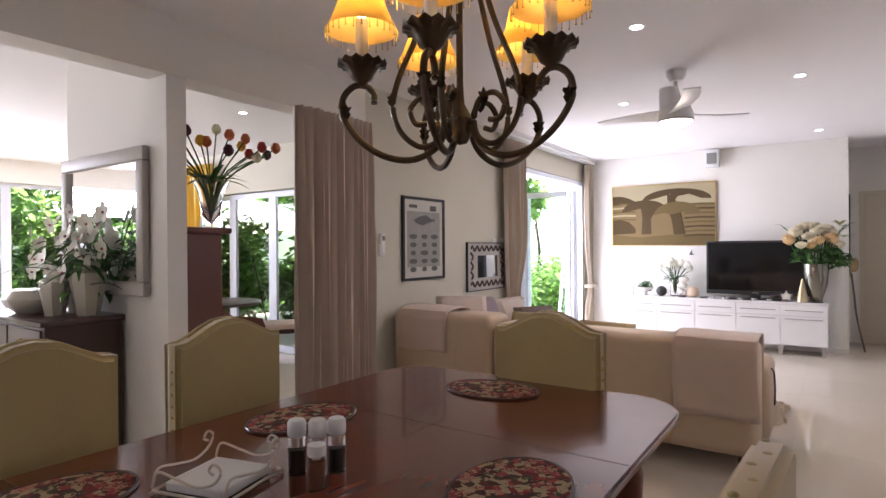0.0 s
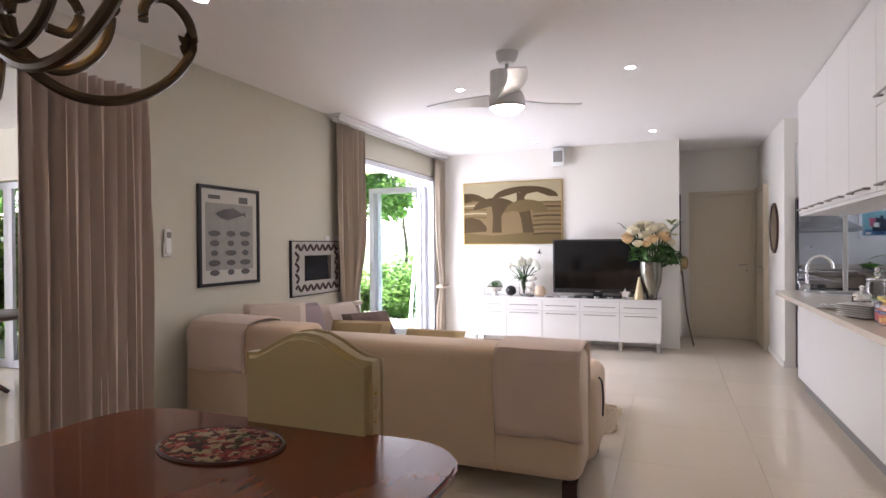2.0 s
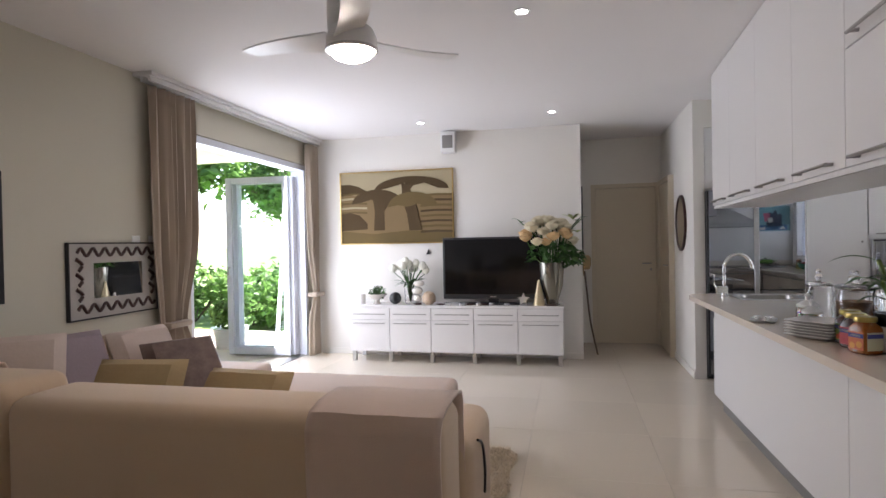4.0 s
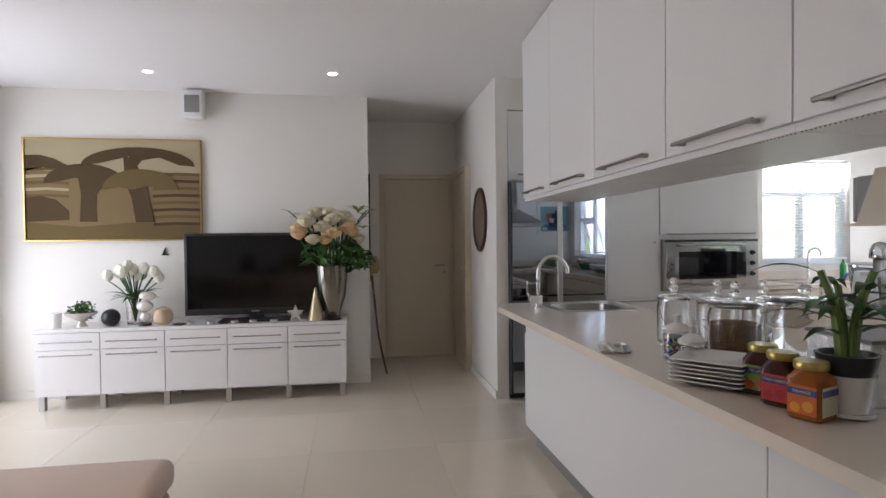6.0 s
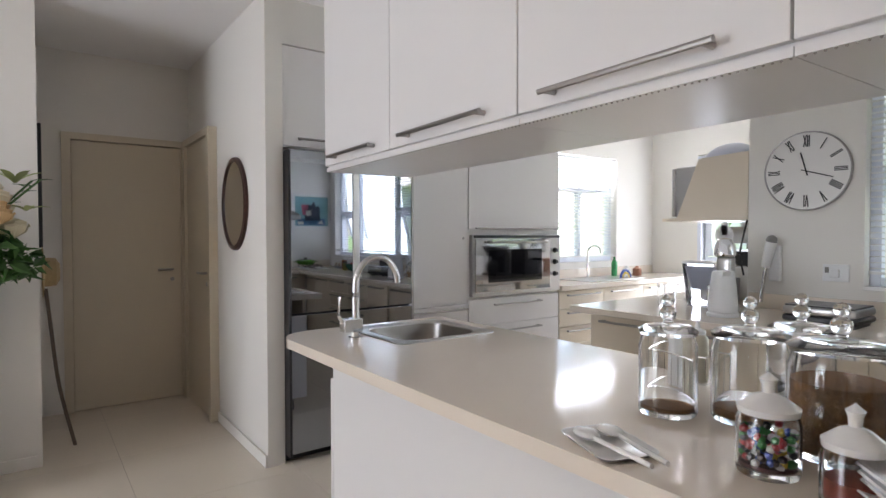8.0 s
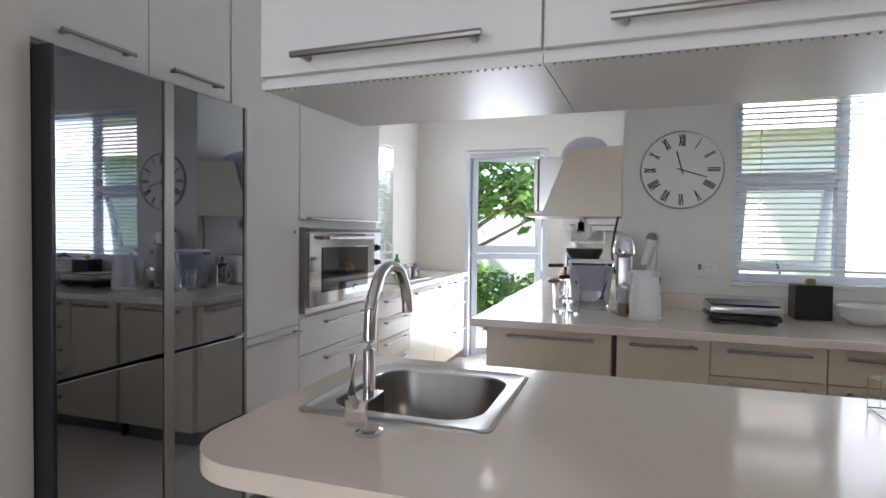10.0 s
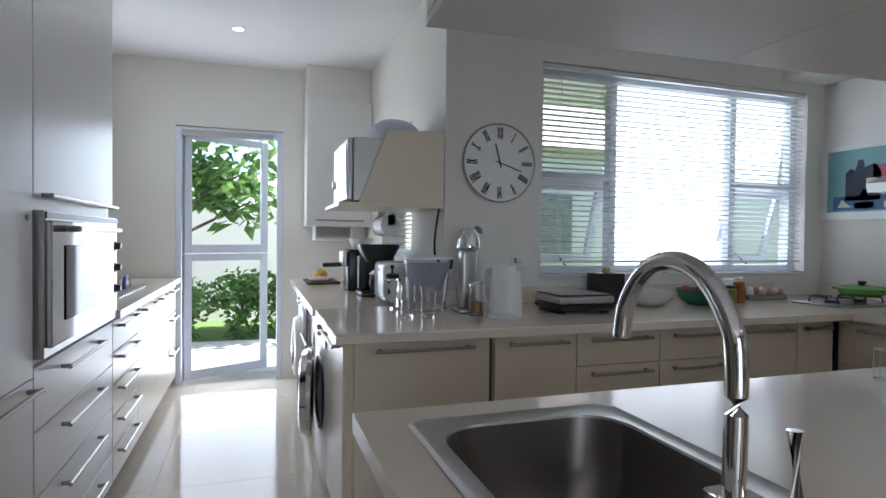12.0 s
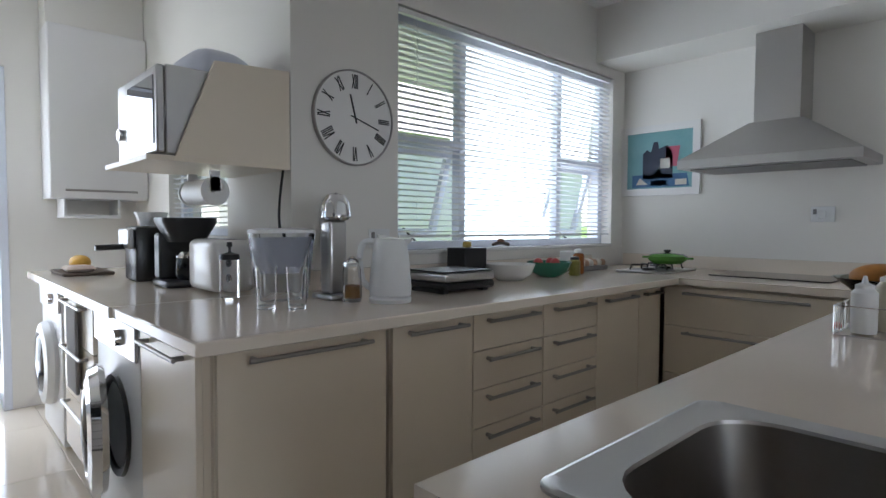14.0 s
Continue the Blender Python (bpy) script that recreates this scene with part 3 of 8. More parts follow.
# wide kitchen window with three bays, opening lights and blind
kw = tagged(new("window_1"), "wide white-framed kitchen window with open lights", "window", kind="structure")
kw.matrix_world = pose(3.80, 3.82, 1.05)
WW, WH = 1.99, 1.2
for a in ((-0.03, 0, 0, 0.03, 0.05, WH), (-0.03, WW - 0.05, 0, 0.03, WW, WH), (-0.03, 0.05, 0, 0.03, WW - 0.05, 0.05), (-0.03, 0.05, WH - 0.05, 0.03, WW - 0.05, WH),
          (-0.03, 0.52, 0.05, 0.03, 0.57, WH - 0.05), (-0.03, 1.44, 0.05, 0.03, 1.49, WH - 0.05), (-0.03, 0.05, 0.55, 0.03, 0.52, 0.6), (-0.03, 1.49, 0.55, 0.03, WW - 0.05, 0.6)):
    slab(kw, "window_frame", *a)
pane(kw, -0.003, 0.57, 0.05, 0.003, 1.44, WH - 0.05)
for y0, y1 in ((0.05, 0.52), (1.49, WW - 0.05)):
    pane(kw, -0.003, y0, 0.6, 0.003, y1, WH - 0.05)
    bm = nb()
    w, h = y1 - y0, 0.5
    for a in ((0, 0, 0.04, h), (w - 0.04, 0, w, h), (0.04, 0, w - 0.04, 0.04), (0.04, h - 0.04, w - 0.04, h)):
        box(bm, -0.015, a[0], a[1] - h, 0.015, a[2], a[3] - h)
    c = part("casement", bm, M_ALU, kw)
    c.matrix_world = pose(3.835, 3.82 + y0, 1.6, 0, -17, 0)
    stay = part("stay", tube(nb(), [(0.02, w / 2, -0.46), (-0.12, w / 2, -0.5)], 0.006), M_BLACK, c, "black window stay")
slab(kw, "window_sill", -0.12, 0.0, -0.012, -0.03, WW, 0.008, M_WHITE)


def blind(name, axis, p, u0, u1, z0, z1, label, tilt=25, pitch=0.03, depth=0.025):
    b = thing(name, 0, 0, 0, label, "blind")
    n = int((z1 - z0 - 0.05) / pitch)
    L = (u1 - u0) / 2
    m = Matrix.Identity(4)
    sm = finish(bx(-depth / 2, -L, -0.0006, depth / 2, L, 0.0006) if axis == "x" else bx(-L, -depth / 2, -0.0006, L, depth / 2, 0.0006), "slat", M_PLASTIC, False)
    for k in range(n):
        o = new("slat", sm)
        z = z0 + 0.03 + k * pitch
        uc = (u0 + u1) / 2
        o.matrix_world = pose(p, uc, z, 0, tilt, 0) if axis == "x" else pose(uc, p, z, tilt, 0, 0)
        o.parent = b
    for nm, za, zb in (("head_rail", z1 - 0.025, z1), ("bottom_rail", z0, z0 + 0.014)):
        part(nm, bx(p - 0.013, u0, za, p + 0.013, u1, zb) if axis == "x" else bx(u0, p - 0.013, za, u1, p + 0.013, zb), M_PLASTIC, b)
    for f in (0.06, 0.5, 0.94):
        u = u0 + (u1 - u0) * f
        for s in (-1, 1):
            q = p + s * depth * 0.5
            part("cord", tube(nb(), [(q, u, z0), (q, u, z1)] if axis == "x" else [(u, q, z0), (u, q, z1)], 0.0012, 5), M_PLASTIC, b)
    return b


blind("venetian_blind", "x", 3.715, 3.835, 5.795, 1.12, 2.245, "white venetian blind lowered over the kitchen window", tilt=14)
w2 = tagged(new("window_2"), "small white-framed window over the scullery sink", "window", kind="structure")
w2.matrix_world = pose(4.30, 8.6, 1.05)
for a in ((0, -0.03, 0, 0.05, 0.03, 1.07), (0.97, -0.03, 0, 1.02, 0.03, 1.07), (0.05, -0.03, 0, 0.97, 0.03, 0.05), (0.05, -0.03, 1.02, 0.97, 0.03, 1.07), (0.48, -0.03, 0.05, 0.53, 0.03, 1.02), (0.05, -0.03, 0.7, 0.48, 0.03, 0.75), (0.53, -0.03, 0.7, 0.97, 0.03, 0.75)):
    slab(w2, "window_frame", *a)
pane(w2, 0.05, -0.003, 0.05, 0.97, 0.003, 1.02)
blind("venetian_blind", "y", 8.53, 4.32, 5.30, 1.1, 2.11, "white venetian blind over the scullery sink window", tilt=-14)
w3 = tagged(new("window_3"), "small white-framed scullery window", "window", kind="structure")
w3.matrix_world = pose(4.35, 6.28, 1.12)
for a in ((0, -0.03, 0, 0.05, 0.03, 0.88), (0.85, -0.03, 0, 0.90, 0.03, 0.88), (0.05, -0.03, 0, 0.85, 0.03, 0.05), (0.05, -0.03, 0.83, 0.85, 0.03, 0.88)):
    slab(w3, "window_frame", *a)
pane(w3, 0.05, -0.003, 0.05, 0.85, 0.003, 0.83)
blind("venetian_blind", "y", 6.35, 4.37, 5.23, 1.16, 1.99, "white venetian blind over the small scullery window", tilt=14)

# stable door to the garden, ajar
sd = tagged(new("door_1"), "white aluminium stable door with glass panels, standing ajar", "door", kind="structure")
sd.matrix_world = pose(6.0, 7.11, 0)
slab(sd, "door_frame", -0.04, 0, 0, 0.1, 0.045, 2.15)
slab(sd, "door_frame", -0.04, 0.805, 0, 0.1, 0.85, 2.15)
slab(sd, "door_frame", -0.04, 0.045, 2.10, 0.1, 0.805, 2.15)
slab(sd, "closer", -0.06, 0.08, 2.08, 0.0, 0.80, 2.125, M_STEEL, "grey steel door closer")
L1, L2 = leaf(sd, 0.76, 1.07, name="lower_leaf", fr=0.06), leaf(sd, 0.76, 1.02, name="upper_leaf", fr=0.06)
DA = -62
L1.matrix_world, L2.matrix_world = pose(6.03, 7.905, 0.02, 0, 0, DA), pose(6.03, 7.905, 1.10, 0, 0, DA)

# ---- hallway doors ----
def panel_door(name, m, w, label):
    d = tagged(new(name), label, "door", kind="structure")
    d.matrix_world = m
    part("leaf", bx(0.01, -0.04, 0.004, w - 0.01, 0, 2.035, bev=0.003), M_DOOR, d)
    for x0, x1 in ((-0.05, 0.008), (w - 0.008, w + 0.05)):
        part("frame", bx(x0, -0.06, 0, x1, -0.001 + 0.0, 2.04), M_DOOR, d)
    part("frame", bx(-0.05, -0.06, 2.04, w + 0.05, 0, 2.09), M_DOOR, d)
    h = part("door_handle", tube(nb(), [(w - 0.08, -0.04, 1.05), (w - 0.08, -0.085, 1.05), (w - 0.19, -0.085, 1.05)], 0.009), M_HANDLE, d, "satin lever handle")
    part("keyhole", tube(nb(), [(w - 0.08, -0.041, 0.97), (w - 0.08, -0.05, 0.97)], 0.016, 14), M_HANDLE, d)
    return d


panel_door("door_2", pose(0.53, 9.83, 0), 0.77, "plain off-white flush door with steel lever handle")
panel_door("door_3", pose(1.36, 9.70, 0, 0, 0, -90), 0.72, "plain flush hallway side door")

# floor tiles
tile_me = finish(bx(-0.3992, -0.3992, -0.01, 0.3992, 0.3992, 0, bev=0.0006), "tile", M_TILE, False)
floor = tagged(new("floor"), "polished cream porcelain floor tiles", "floor", kind="structure")
for i in range(20):
    for j in range(16):
        x, y = -9.30 + 0.8 * i, -2.2 + 0.8 * j
        if x > 6.3 or (x < -3.6 and y > 5.2):
            continue
        o = new("tile", tile_me)
        o.location = (x, y, 0)
        o.parent = floor

# ---- living room ----
def cushion(bm, cx, cy, cz, w, d, h, n=10, puff=0.35):
    """A soft rectangular pad: thick in the middle, pinched at the edges."""
    for s in (-1, 1):
        g = [[None] * (n + 1) for _ in range(n + 1)]
        for i in range(n + 1):
            for j in range(n + 1):
                u, v = 2 * i / n - 1, 2 * j / n - 1
                k = (1 - abs(u) ** 4) * (1 - abs(v) ** 4)
                z = h / 2 * ((1 - puff) * min(1, k * 6) ** 0.5 + puff * k)
                g[i][j] = bm.verts.new((cx + u * w / 2, cy + v * d / 2, cz + s * z))
        for i in range(n):
            for j in range(n):
                f = (g[i][j], g[i + 1][j], g[i + 1][j + 1], g[i][j + 1])
                bm.faces.new(f if s > 0 else f[::-1])
    bmesh.ops.remove_doubles(bm, verts=bm.verts, dist=0.0008)
    return bm


def soft_box(bm, x0, y0, z0, x1, y1, z1, r):
    return box(bm, x0, y0, z0, x1, y1, z1, bev=r, seg=4)


sofa = thing("corner_sofa", 0, 0, 0, "large cream canvas corner sofa with loose covers and throws", "sofa")
part("back", soft_box(nb(), -1.998, 3.87, 0.10, -0.235, 4.22, 0.785, 0.07), M_SOFA, sofa)
part("corner_back", soft_box(nb(), -2.96, 3.87, 0.10, -2.0, 4.22, 0.835, 0.07), M_SOFA, sofa)
part("side_back", soft_box(nb(), -2.97, 4.22, 0.10, -2.70, 5.4, 0.78, 0.07), M_SOFA, sofa)
part("base", soft_box(nb(), -2.70, 4.22, 0.08, -0.50, 4.70, 0.30, 0.03), M_SOFA, sofa)
part("arm", soft_box(nb(), -0.52, 4.22, 0.08, -0.20, 4.79, 0.60, 0.08), M_SOFA, sofa)
for k in range(3):
    part("seat_cushion", soft_box(nb(), -2.05 + 0.52 * k, 4.25, 0.30, -1.54 + 0.52 * k, 4.74, 0.45, 0.05), M_SEAT, sofa)
part("chaise", soft_box(nb(), -2.70, 4.25, 0.08, -2.17, 6.22, 0.29, 0.03), M_SOFA, sofa)
part("chaise_cushion", soft_box(nb(), -2.70, 4.25, 0.295, -2.16, 6.23, 0.43, 0.05), M_SEAT, sofa)
for x, y in ((-2.8, 4.0), (-0.30, 3.93), (-0.28, 4.70), (-2.22, 6.15)):
    part("foot", bx(x - 0.04, y - 0.04, 0, x + 0.04, y + 0.04, 0.1, bev=0.004), M_DWOOD, sofa, "dark wooden foot")
for x in (-2.32, -0.70):
    part("seam", tube(nb(), [(x, 3.868, 0.12), (x, 3.868, 0.715), (x, 3.89, 0.765), (x, 3.94, 0.787)], 0.005, 6), M_SOFA, sofa)
part("strap", tube(nb(), smooth_path([(-0.198, 4.36, 0.56), (-0.188, 4.42, 0.52), (-0.185, 4.46, 0.40), (-0.19, 4.47, 0.30)], 5), 0.006, 6), M_BLACK, sofa, "black strap hanging at the arm")
oto = thing("ottoman", 0, 0, 0, "low cream canvas ottoman before the sofa", "ottoman")
part("base", soft_box(nb(), -1.85, 5.26, 0.08, -0.61, 5.96, 0.28, 0.03), M_SOFA, oto)
part("cushion", soft_box(nb(), -1.86, 5.24, 0.285, -0.59, 5.98, 0.42, 0.05), M_SEAT, oto)
for x, y in ((-1.78, 5.3), (-0.7, 5.3), (-1.78, 5.85), (-0.7, 5.85)):
    part("foot", bx(x - 0.03, y - 0.03, 0, x + 0.03, y + 0.03, 0.08), M_DWOOD, oto)


def throw(name, x0, x1, y0, y1, ztop, zf, zb, label):
    """A blanket laid over the sofa's back."""
    bm, prof = nb(), []
    for k in range(9):
        prof.append((y0 - 0.012, zf + (ztop - 0.06 - zf) * k / 8))
    for k in range(7):
        a = math.pi * k / 6
        prof.append(((y0 + y1) / 2 - (y1 - y0 + 0.024) / 2 * math.cos(a), ztop - 0.05 + 0.065 * math.sin(a) ** 0.6 if 0 < k < 6 else ztop - 0.05))
    for k in range(1, 6):
        prof.append((y1 + 0.012, ztop - 0.06 - (ztop - 0.06 - zb) * k / 5))
    n = 16
    rows = []
    for i in range(n + 1):
        x = x0 + (x1 - x0) * i / n
        rows.append([bm.verts.new((x + 0.008 * math.sin(7 * z), y + 0.008 * noise.noise((x * 9, y * 6, z * 4)), z + 0.008 * noise.noise((x * 6, 5, z * 5)))) for y, z in prof])
    for a, b in zip(rows, rows[1:]):
        for j in range(len(prof) - 1):
            bm.faces.new((a[j], b[j], b[j + 1], a[j + 1]))
    o = single(name, bm, M_THROW, label, "blanket")
    s = o.modifiers.new("thick", "SOLIDIFY")
    s.thickness, s.offset = 0.012, 1
    return o


throw("throw_blanket", -0.69, -0.225, 3.866, 4.225, 0.795, 0.335, 0.48, "pale pink woollen throw draped over the sofa back")
throw("throw_blanket", -2.87, -2.39, 3.866, 4.225, 0.845, 0.525, 0.55, "folded dusky pink throw over the sofa corner")
M_PILLOW = [mat("lilac_cushion", (0.34, 0.27, 0.30), 0.9, var=0.1, bump=0.06), mat("cream_cushion", (0.66, 0.55, 0.48), 0.9, var=0.06, bump=0.06),
            mat("dark_leaf_cushion", (0.09, 0.06, 0.055), 0.8, var=0.4, scale=14, c2=(0.25, 0.18, 0.15)), mat("ochre_cushion", (0.42, 0.31, 0.16), 0.85, var=0.12, bump=0.05)]
for i, (x, y, z, rx, rz, mt, lb) in enumerate((
        (-2.58, 4.75, 0.66, 70, 80, 0, "lilac scatter cushion leaning on the sofa"), (-2.55, 5.30, 0.62, 66, 84, 1, "cream scatter cushion leaning on the sofa"),
        (-2.22, 5.25, 0.58, 52, 60, 2, "dark leaf-patterned cushion on the sofa"), (-1.9, 4.44, 0.60, 62, 8, 3, "ochre scatter cushion on the sofa"), (-2.6, 4.42, 0.70, 70, 40, 1, "cream scatter cushion in the sofa corner"), (-1.35, 4.46, 0.57, 55, -4, 3, "ochre scatter cushion against the sofa back"))):
    single("scatter_cushion", cushion(nb(), 0, 0, 0, 0.46, 0.46, 0.17), M_PILLOW[mt], lb, "cushion", "scatter cushions", at=pose(x, y, z, rx, 0, rz))
# sheepskin on the floor beside the sofa
M_FUR = mat("cream_sheepskin", (0.76, 0.63, 0.45), 1.0, var=0.12, scale=10, bump=0.15, bscale=200, sheen=0.6)
bm = nb()
rnd = random.Random(4)


def fur(bm, inside, n, z0, L):
    for _ in range(n):
        p = inside()
        a, l = rnd.uniform(0, 6.28), rnd.uniform(0.6, 1) * L
        b = Vector((p[0], p[1], z0))
        t = b + Vector((l * 0.7 * math.cos(a), l * 0.7 * math.sin(a), l * 0.6))
        s = Vector((-math.sin(a), math.cos(a), 0)) * 0.004
        bm.faces.new([bm.verts.new(b - s), bm.verts.new(b + s), bm.verts.new(t)])
    return bm


def skin_pt():
    while True:
        u, v = rnd.uniform(-1, 1), rnd.uniform(-1, 1)
        if u * u + v * v < 0.8 + 0.2 * math.sin(5 * math.atan2(v, u)):
            return (u * 0.52, v * 0.34)


fur(bm, skin_pt, 7000, 0.012, 0.045)
ang = [2 * math.pi * k / 40 for k in range(40)]
extrude_poly(bm, [(0.5 * math.cos(a) * (0.9 + 0.08 * math.sin(5 * a)), 0.32 * math.sin(a) * (0.9 + 0.08 * math.sin(5 * a))) for a in ang], 0.001, 0.014)
single("sheepskin_rug", bm, M_FUR, "cream sheepskin rug lying on the floor tiles", "rug", at=pose(-0.45, 5.37, 0, 0, 0, 90))

# television unit
UN = thing("tv_cabinet", -2.335, 8.27, 0, "low white five-bay television sideboard with bar handles", "sideboard")
part("body", bx(0, 0.02, 0.12, 2.45, 0.42, 0.63), M_CAB, UN)
part("top", bx(-0.005, -0.005, 0.63, 2.455, 0.43, 0.655, bev=0.002), M_CAB, UN)
for k in range(5):
    x0, x1 = 0.49 * k, 0.49 * k + 0.49
    for nm, z0, z1, hz in (("drawer", 0.49, 0.627, 0.555), ("door", 0.12, 0.49, 0.45)):
        d = part(nm, bx(x0 + 0.004, 0, z0 + 0.003, x1 - 0.004, 0.019, z1 - 0.003, bev=0.0015), M_CAB, UN)
        handle(d, (x0 + 0.05, 0, hz), (x1 - 0.05, 0, hz), (0, -1, 0), 0.005, 0.025)
for x in (0.04, 0.49, 0.98, 1.47, 1.96, 2.41):
    for y in (0.05, 0.38):
        part("leg", bx(x - 0.022, y - 0.022, 0, x + 0.022, y + 0.022, 0.12, bev=0.002), M_STEEL, UN, "steel leg")
tv = thing("television", -0.66, 8.46, 0.655, "large black flat-screen television on the sideboard", "television")
part("stand", box(bx(-0.3, -0.1, 0, 0.3, 0.12, 0.015, bev=0.005), -0.06, -0.02, 0.015, 0.06, 0.04, 0.1), M_BLACK, tv)
part("housing", bx(-0.58, -0.03, 0.06, 0.58, 0.06, 0.765, bev=0.008, seg=2), M_BLACK, tv)
part("screen", bx(-0.555, -0.034, 0.115, 0.555, -0.03, 0.74), M_SCREEN, tv, "dark switched-off screen")
part("logo_bar", bx(-0.035, -0.036, 0.083, 0.035, -0.031, 0.092), M_HANDLE, tv)

# palm-tree tapestry in a thin gilt frame
art = thing("framed_tapestry", -2.585, 8.715, 1.375, "framed brown and cream tapestry of palm-like trees", "picture")
AW, AH = 1.42, 0.87
cols = {"cream": (0.42, 0.35, 0.22), "brown": (0.075, 0.045, 0.016), "olive": (0.14, 0.095, 0.034), "tan": (0.21, 0.14, 0.065)}
MC = {k: mat(k + "_tapestry_wool", v, 0.95, var=0.06, bump=0.1, bscale=300) for k, v in cols.items()}
part("backing", bx(0, -0.02, 0, AW, 0, AH), MC["cream"], art, "cream woven ground")
bm = nb()
for a in ((-0.012, -0.035, -0.012, AW + 0.012, 0.0, 0.0), (-0.012, -0.035, AH, AW + 0.012, 0, AH + 0.012), (-0.012, -0.035, 0, 0, 0, AH), (AW, -0.035, 0, AW + 0.012, 0, AH)):
    box(bm, *a)
part("frame", bm, M_BRASS, art, "thin gilt frame")


def shape(pts, c, k):
    part("shape", extrude_poly(nb(), [(u * AW, v * AH) for u, v in pts], -0.0205 - 0.0012 * k, -0.02, "y"), MC[c], art)


def dome(cx, cy, rx, ry, n=14):
    return [(cx - rx * math.cos(math.pi * i / n), cy + ry * math.sin(math.pi * i / n)) for i in range(n + 1)]


shape([(0, 0), (1, 0), (1, 0.66), (0.7, 0.64), (0.4, 0.66), (0, 0.70)], "tan", 0)
shape([(0, 0), (1, 0), (1, 0.15), (0.6, 0.17), (0.3, 0.13), (0, 0.18)], "olive", 1)
shape([(0, 0.68), (0, 0.84), (0.08, 0.845), (0.16, 0.81), (0.24, 0.74), (0.28, 0.68), (0.2, 0.70), (0.1, 0.72)], "brown", 2)
for k in range(5):
    y = 0.42 + 0.065 * k
    shape([(0, y), (0.12, y + 0.012), (0.24, y), (0.24, y + 0.028), (0.12, y + 0.038), (0, y + 0.03)], "cream" if k % 2 else "olive", 2 + k % 2)
shape([(0.0, 0.18), (0.0, 0.42), (0.08, 0.44), (0.17, 0.40), (0.24, 0.28), (0.24, 0.2)], "brown", 3)
for k in range(9):
    y = 0.06 + 0.072 * k
    shape([(0.72, y), (0.85, y + 0.012), (1, y + 0.004), (1, y + 0.034), (0.86, y + 0.042), (0.72, y + 0.032)], "brown" if k % 2 else "olive", 2)
shape(dome(0.33, 0.56, 0.23, 0.20) + [(0.47, 0.52), (0.42, 0.58), (0.36, 0.56), (0.28, 0.62), (0.18, 0.58)], "brown", 4)
shape([(0.29, 0.68), (0.31, 0.45), (0.30, 0.18), (0.40, 0.18), (0.395, 0.45), (0.46, 0.60), (0.38, 0.58)], "brown", 5)
shape(dome(0.64, 0.74, 0.33, 0.19) + [(0.88, 0.75), (0.76, 0.83), (0.66, 0.80), (0.62, 0.72), (0.585, 0.84), (0.54, 0.82), (0.42, 0.77)], "brown", 6)
shape([(0.555, 0.84), (0.56, 0.6), (0.60, 0.4), (0.62, 0.17), (0.73, 0.17), (0.70, 0.4), (0.68, 0.6), (0.64, 0.72), (0.61, 0.82)], "brown", 7)
shape(dome(0.65, 0.50, 0.22, 0.21) + [(0.78, 0.50), (0.70, 0.54), (0.60, 0.50), (0.52, 0.53)], "olive", 8)
shape([(0.24, 0.17), (0.25, 0.32), (0.60, 0.35), (0.62, 0.17)], "tan", 3)

# wall speaker
sp = thing("wall_speaker", -1.187, 8.62, 2.425, "small white wall-mounted loudspeaker with grey grille", "loudspeaker", rz=0)
part("bracket", bx(-0.03, 0.04, 0.09, 0.03, 0.1, 0.16), M_PLASTIC, sp)
part("body", bx(-0.085, -0.06, 0, 0.085, 0.06, 0.25, bev=0.012, seg=2), M_PLASTIC, sp)
part("grille", bx(-0.062, -0.068, 0.05, 0.062, -0.06, 0.2, bev=0.003), M_PLINTH, sp, "grey grille")

# ceiling fan with light
fan = thing("ceiling_fan", -0.845, 4.72, 2.31, "white three-blade ceiling fan with a lit glass bowl", "fan")
part("canopy", lathe(nb(), [(0.022, 0.30), (0.05, 0.305), (0.072, 0.335), (0.078, H - 2.31)], seg=28), M_PLASTIC, fan)
part("rod", tube(nb(), [(0, 0, 0.25), (0, 0, 0.305)], 0.013), M_STEEL, fan)
neck = nb()
lathe(neck, [(0.085, 0.0), (0.083, 0.10), (0.078, 0.18), (0.07, 0.255), (0.05, 0.262), (0.0001, 0.262)], -0.03, 0, 0, 28)
for v in neck.verts:
    v.co.x -= 0.10 * (v.co.z - 0.05)
part("motor_neck", neck, M_PLASTIC, fan)
part("motor", lathe(nb(), [(0.118, 0.0), (0.126, 0.02), (0.124, 0.06), (0.105, 0.10), (0.07, 0.13), (0.0001, 0.14)], seg=36), M_PLASTIC, fan)
part("trim_ring", lathe(nb(), [(0.119, -0.008), (0.128, -0.004), (0.128, 0.006), (0.119, 0.008)], seg=36, caps=False), M_STEEL, fan, "thin steel ring")
part("light_bowl", lathe(nb(), [(0.0001, -0.052), (0.05, -0.048), (0.09, -0.03), (0.113, -0.006), (0.116, 0.0)], seg=36), M_LAMP, fan, "glowing opal glass bowl")
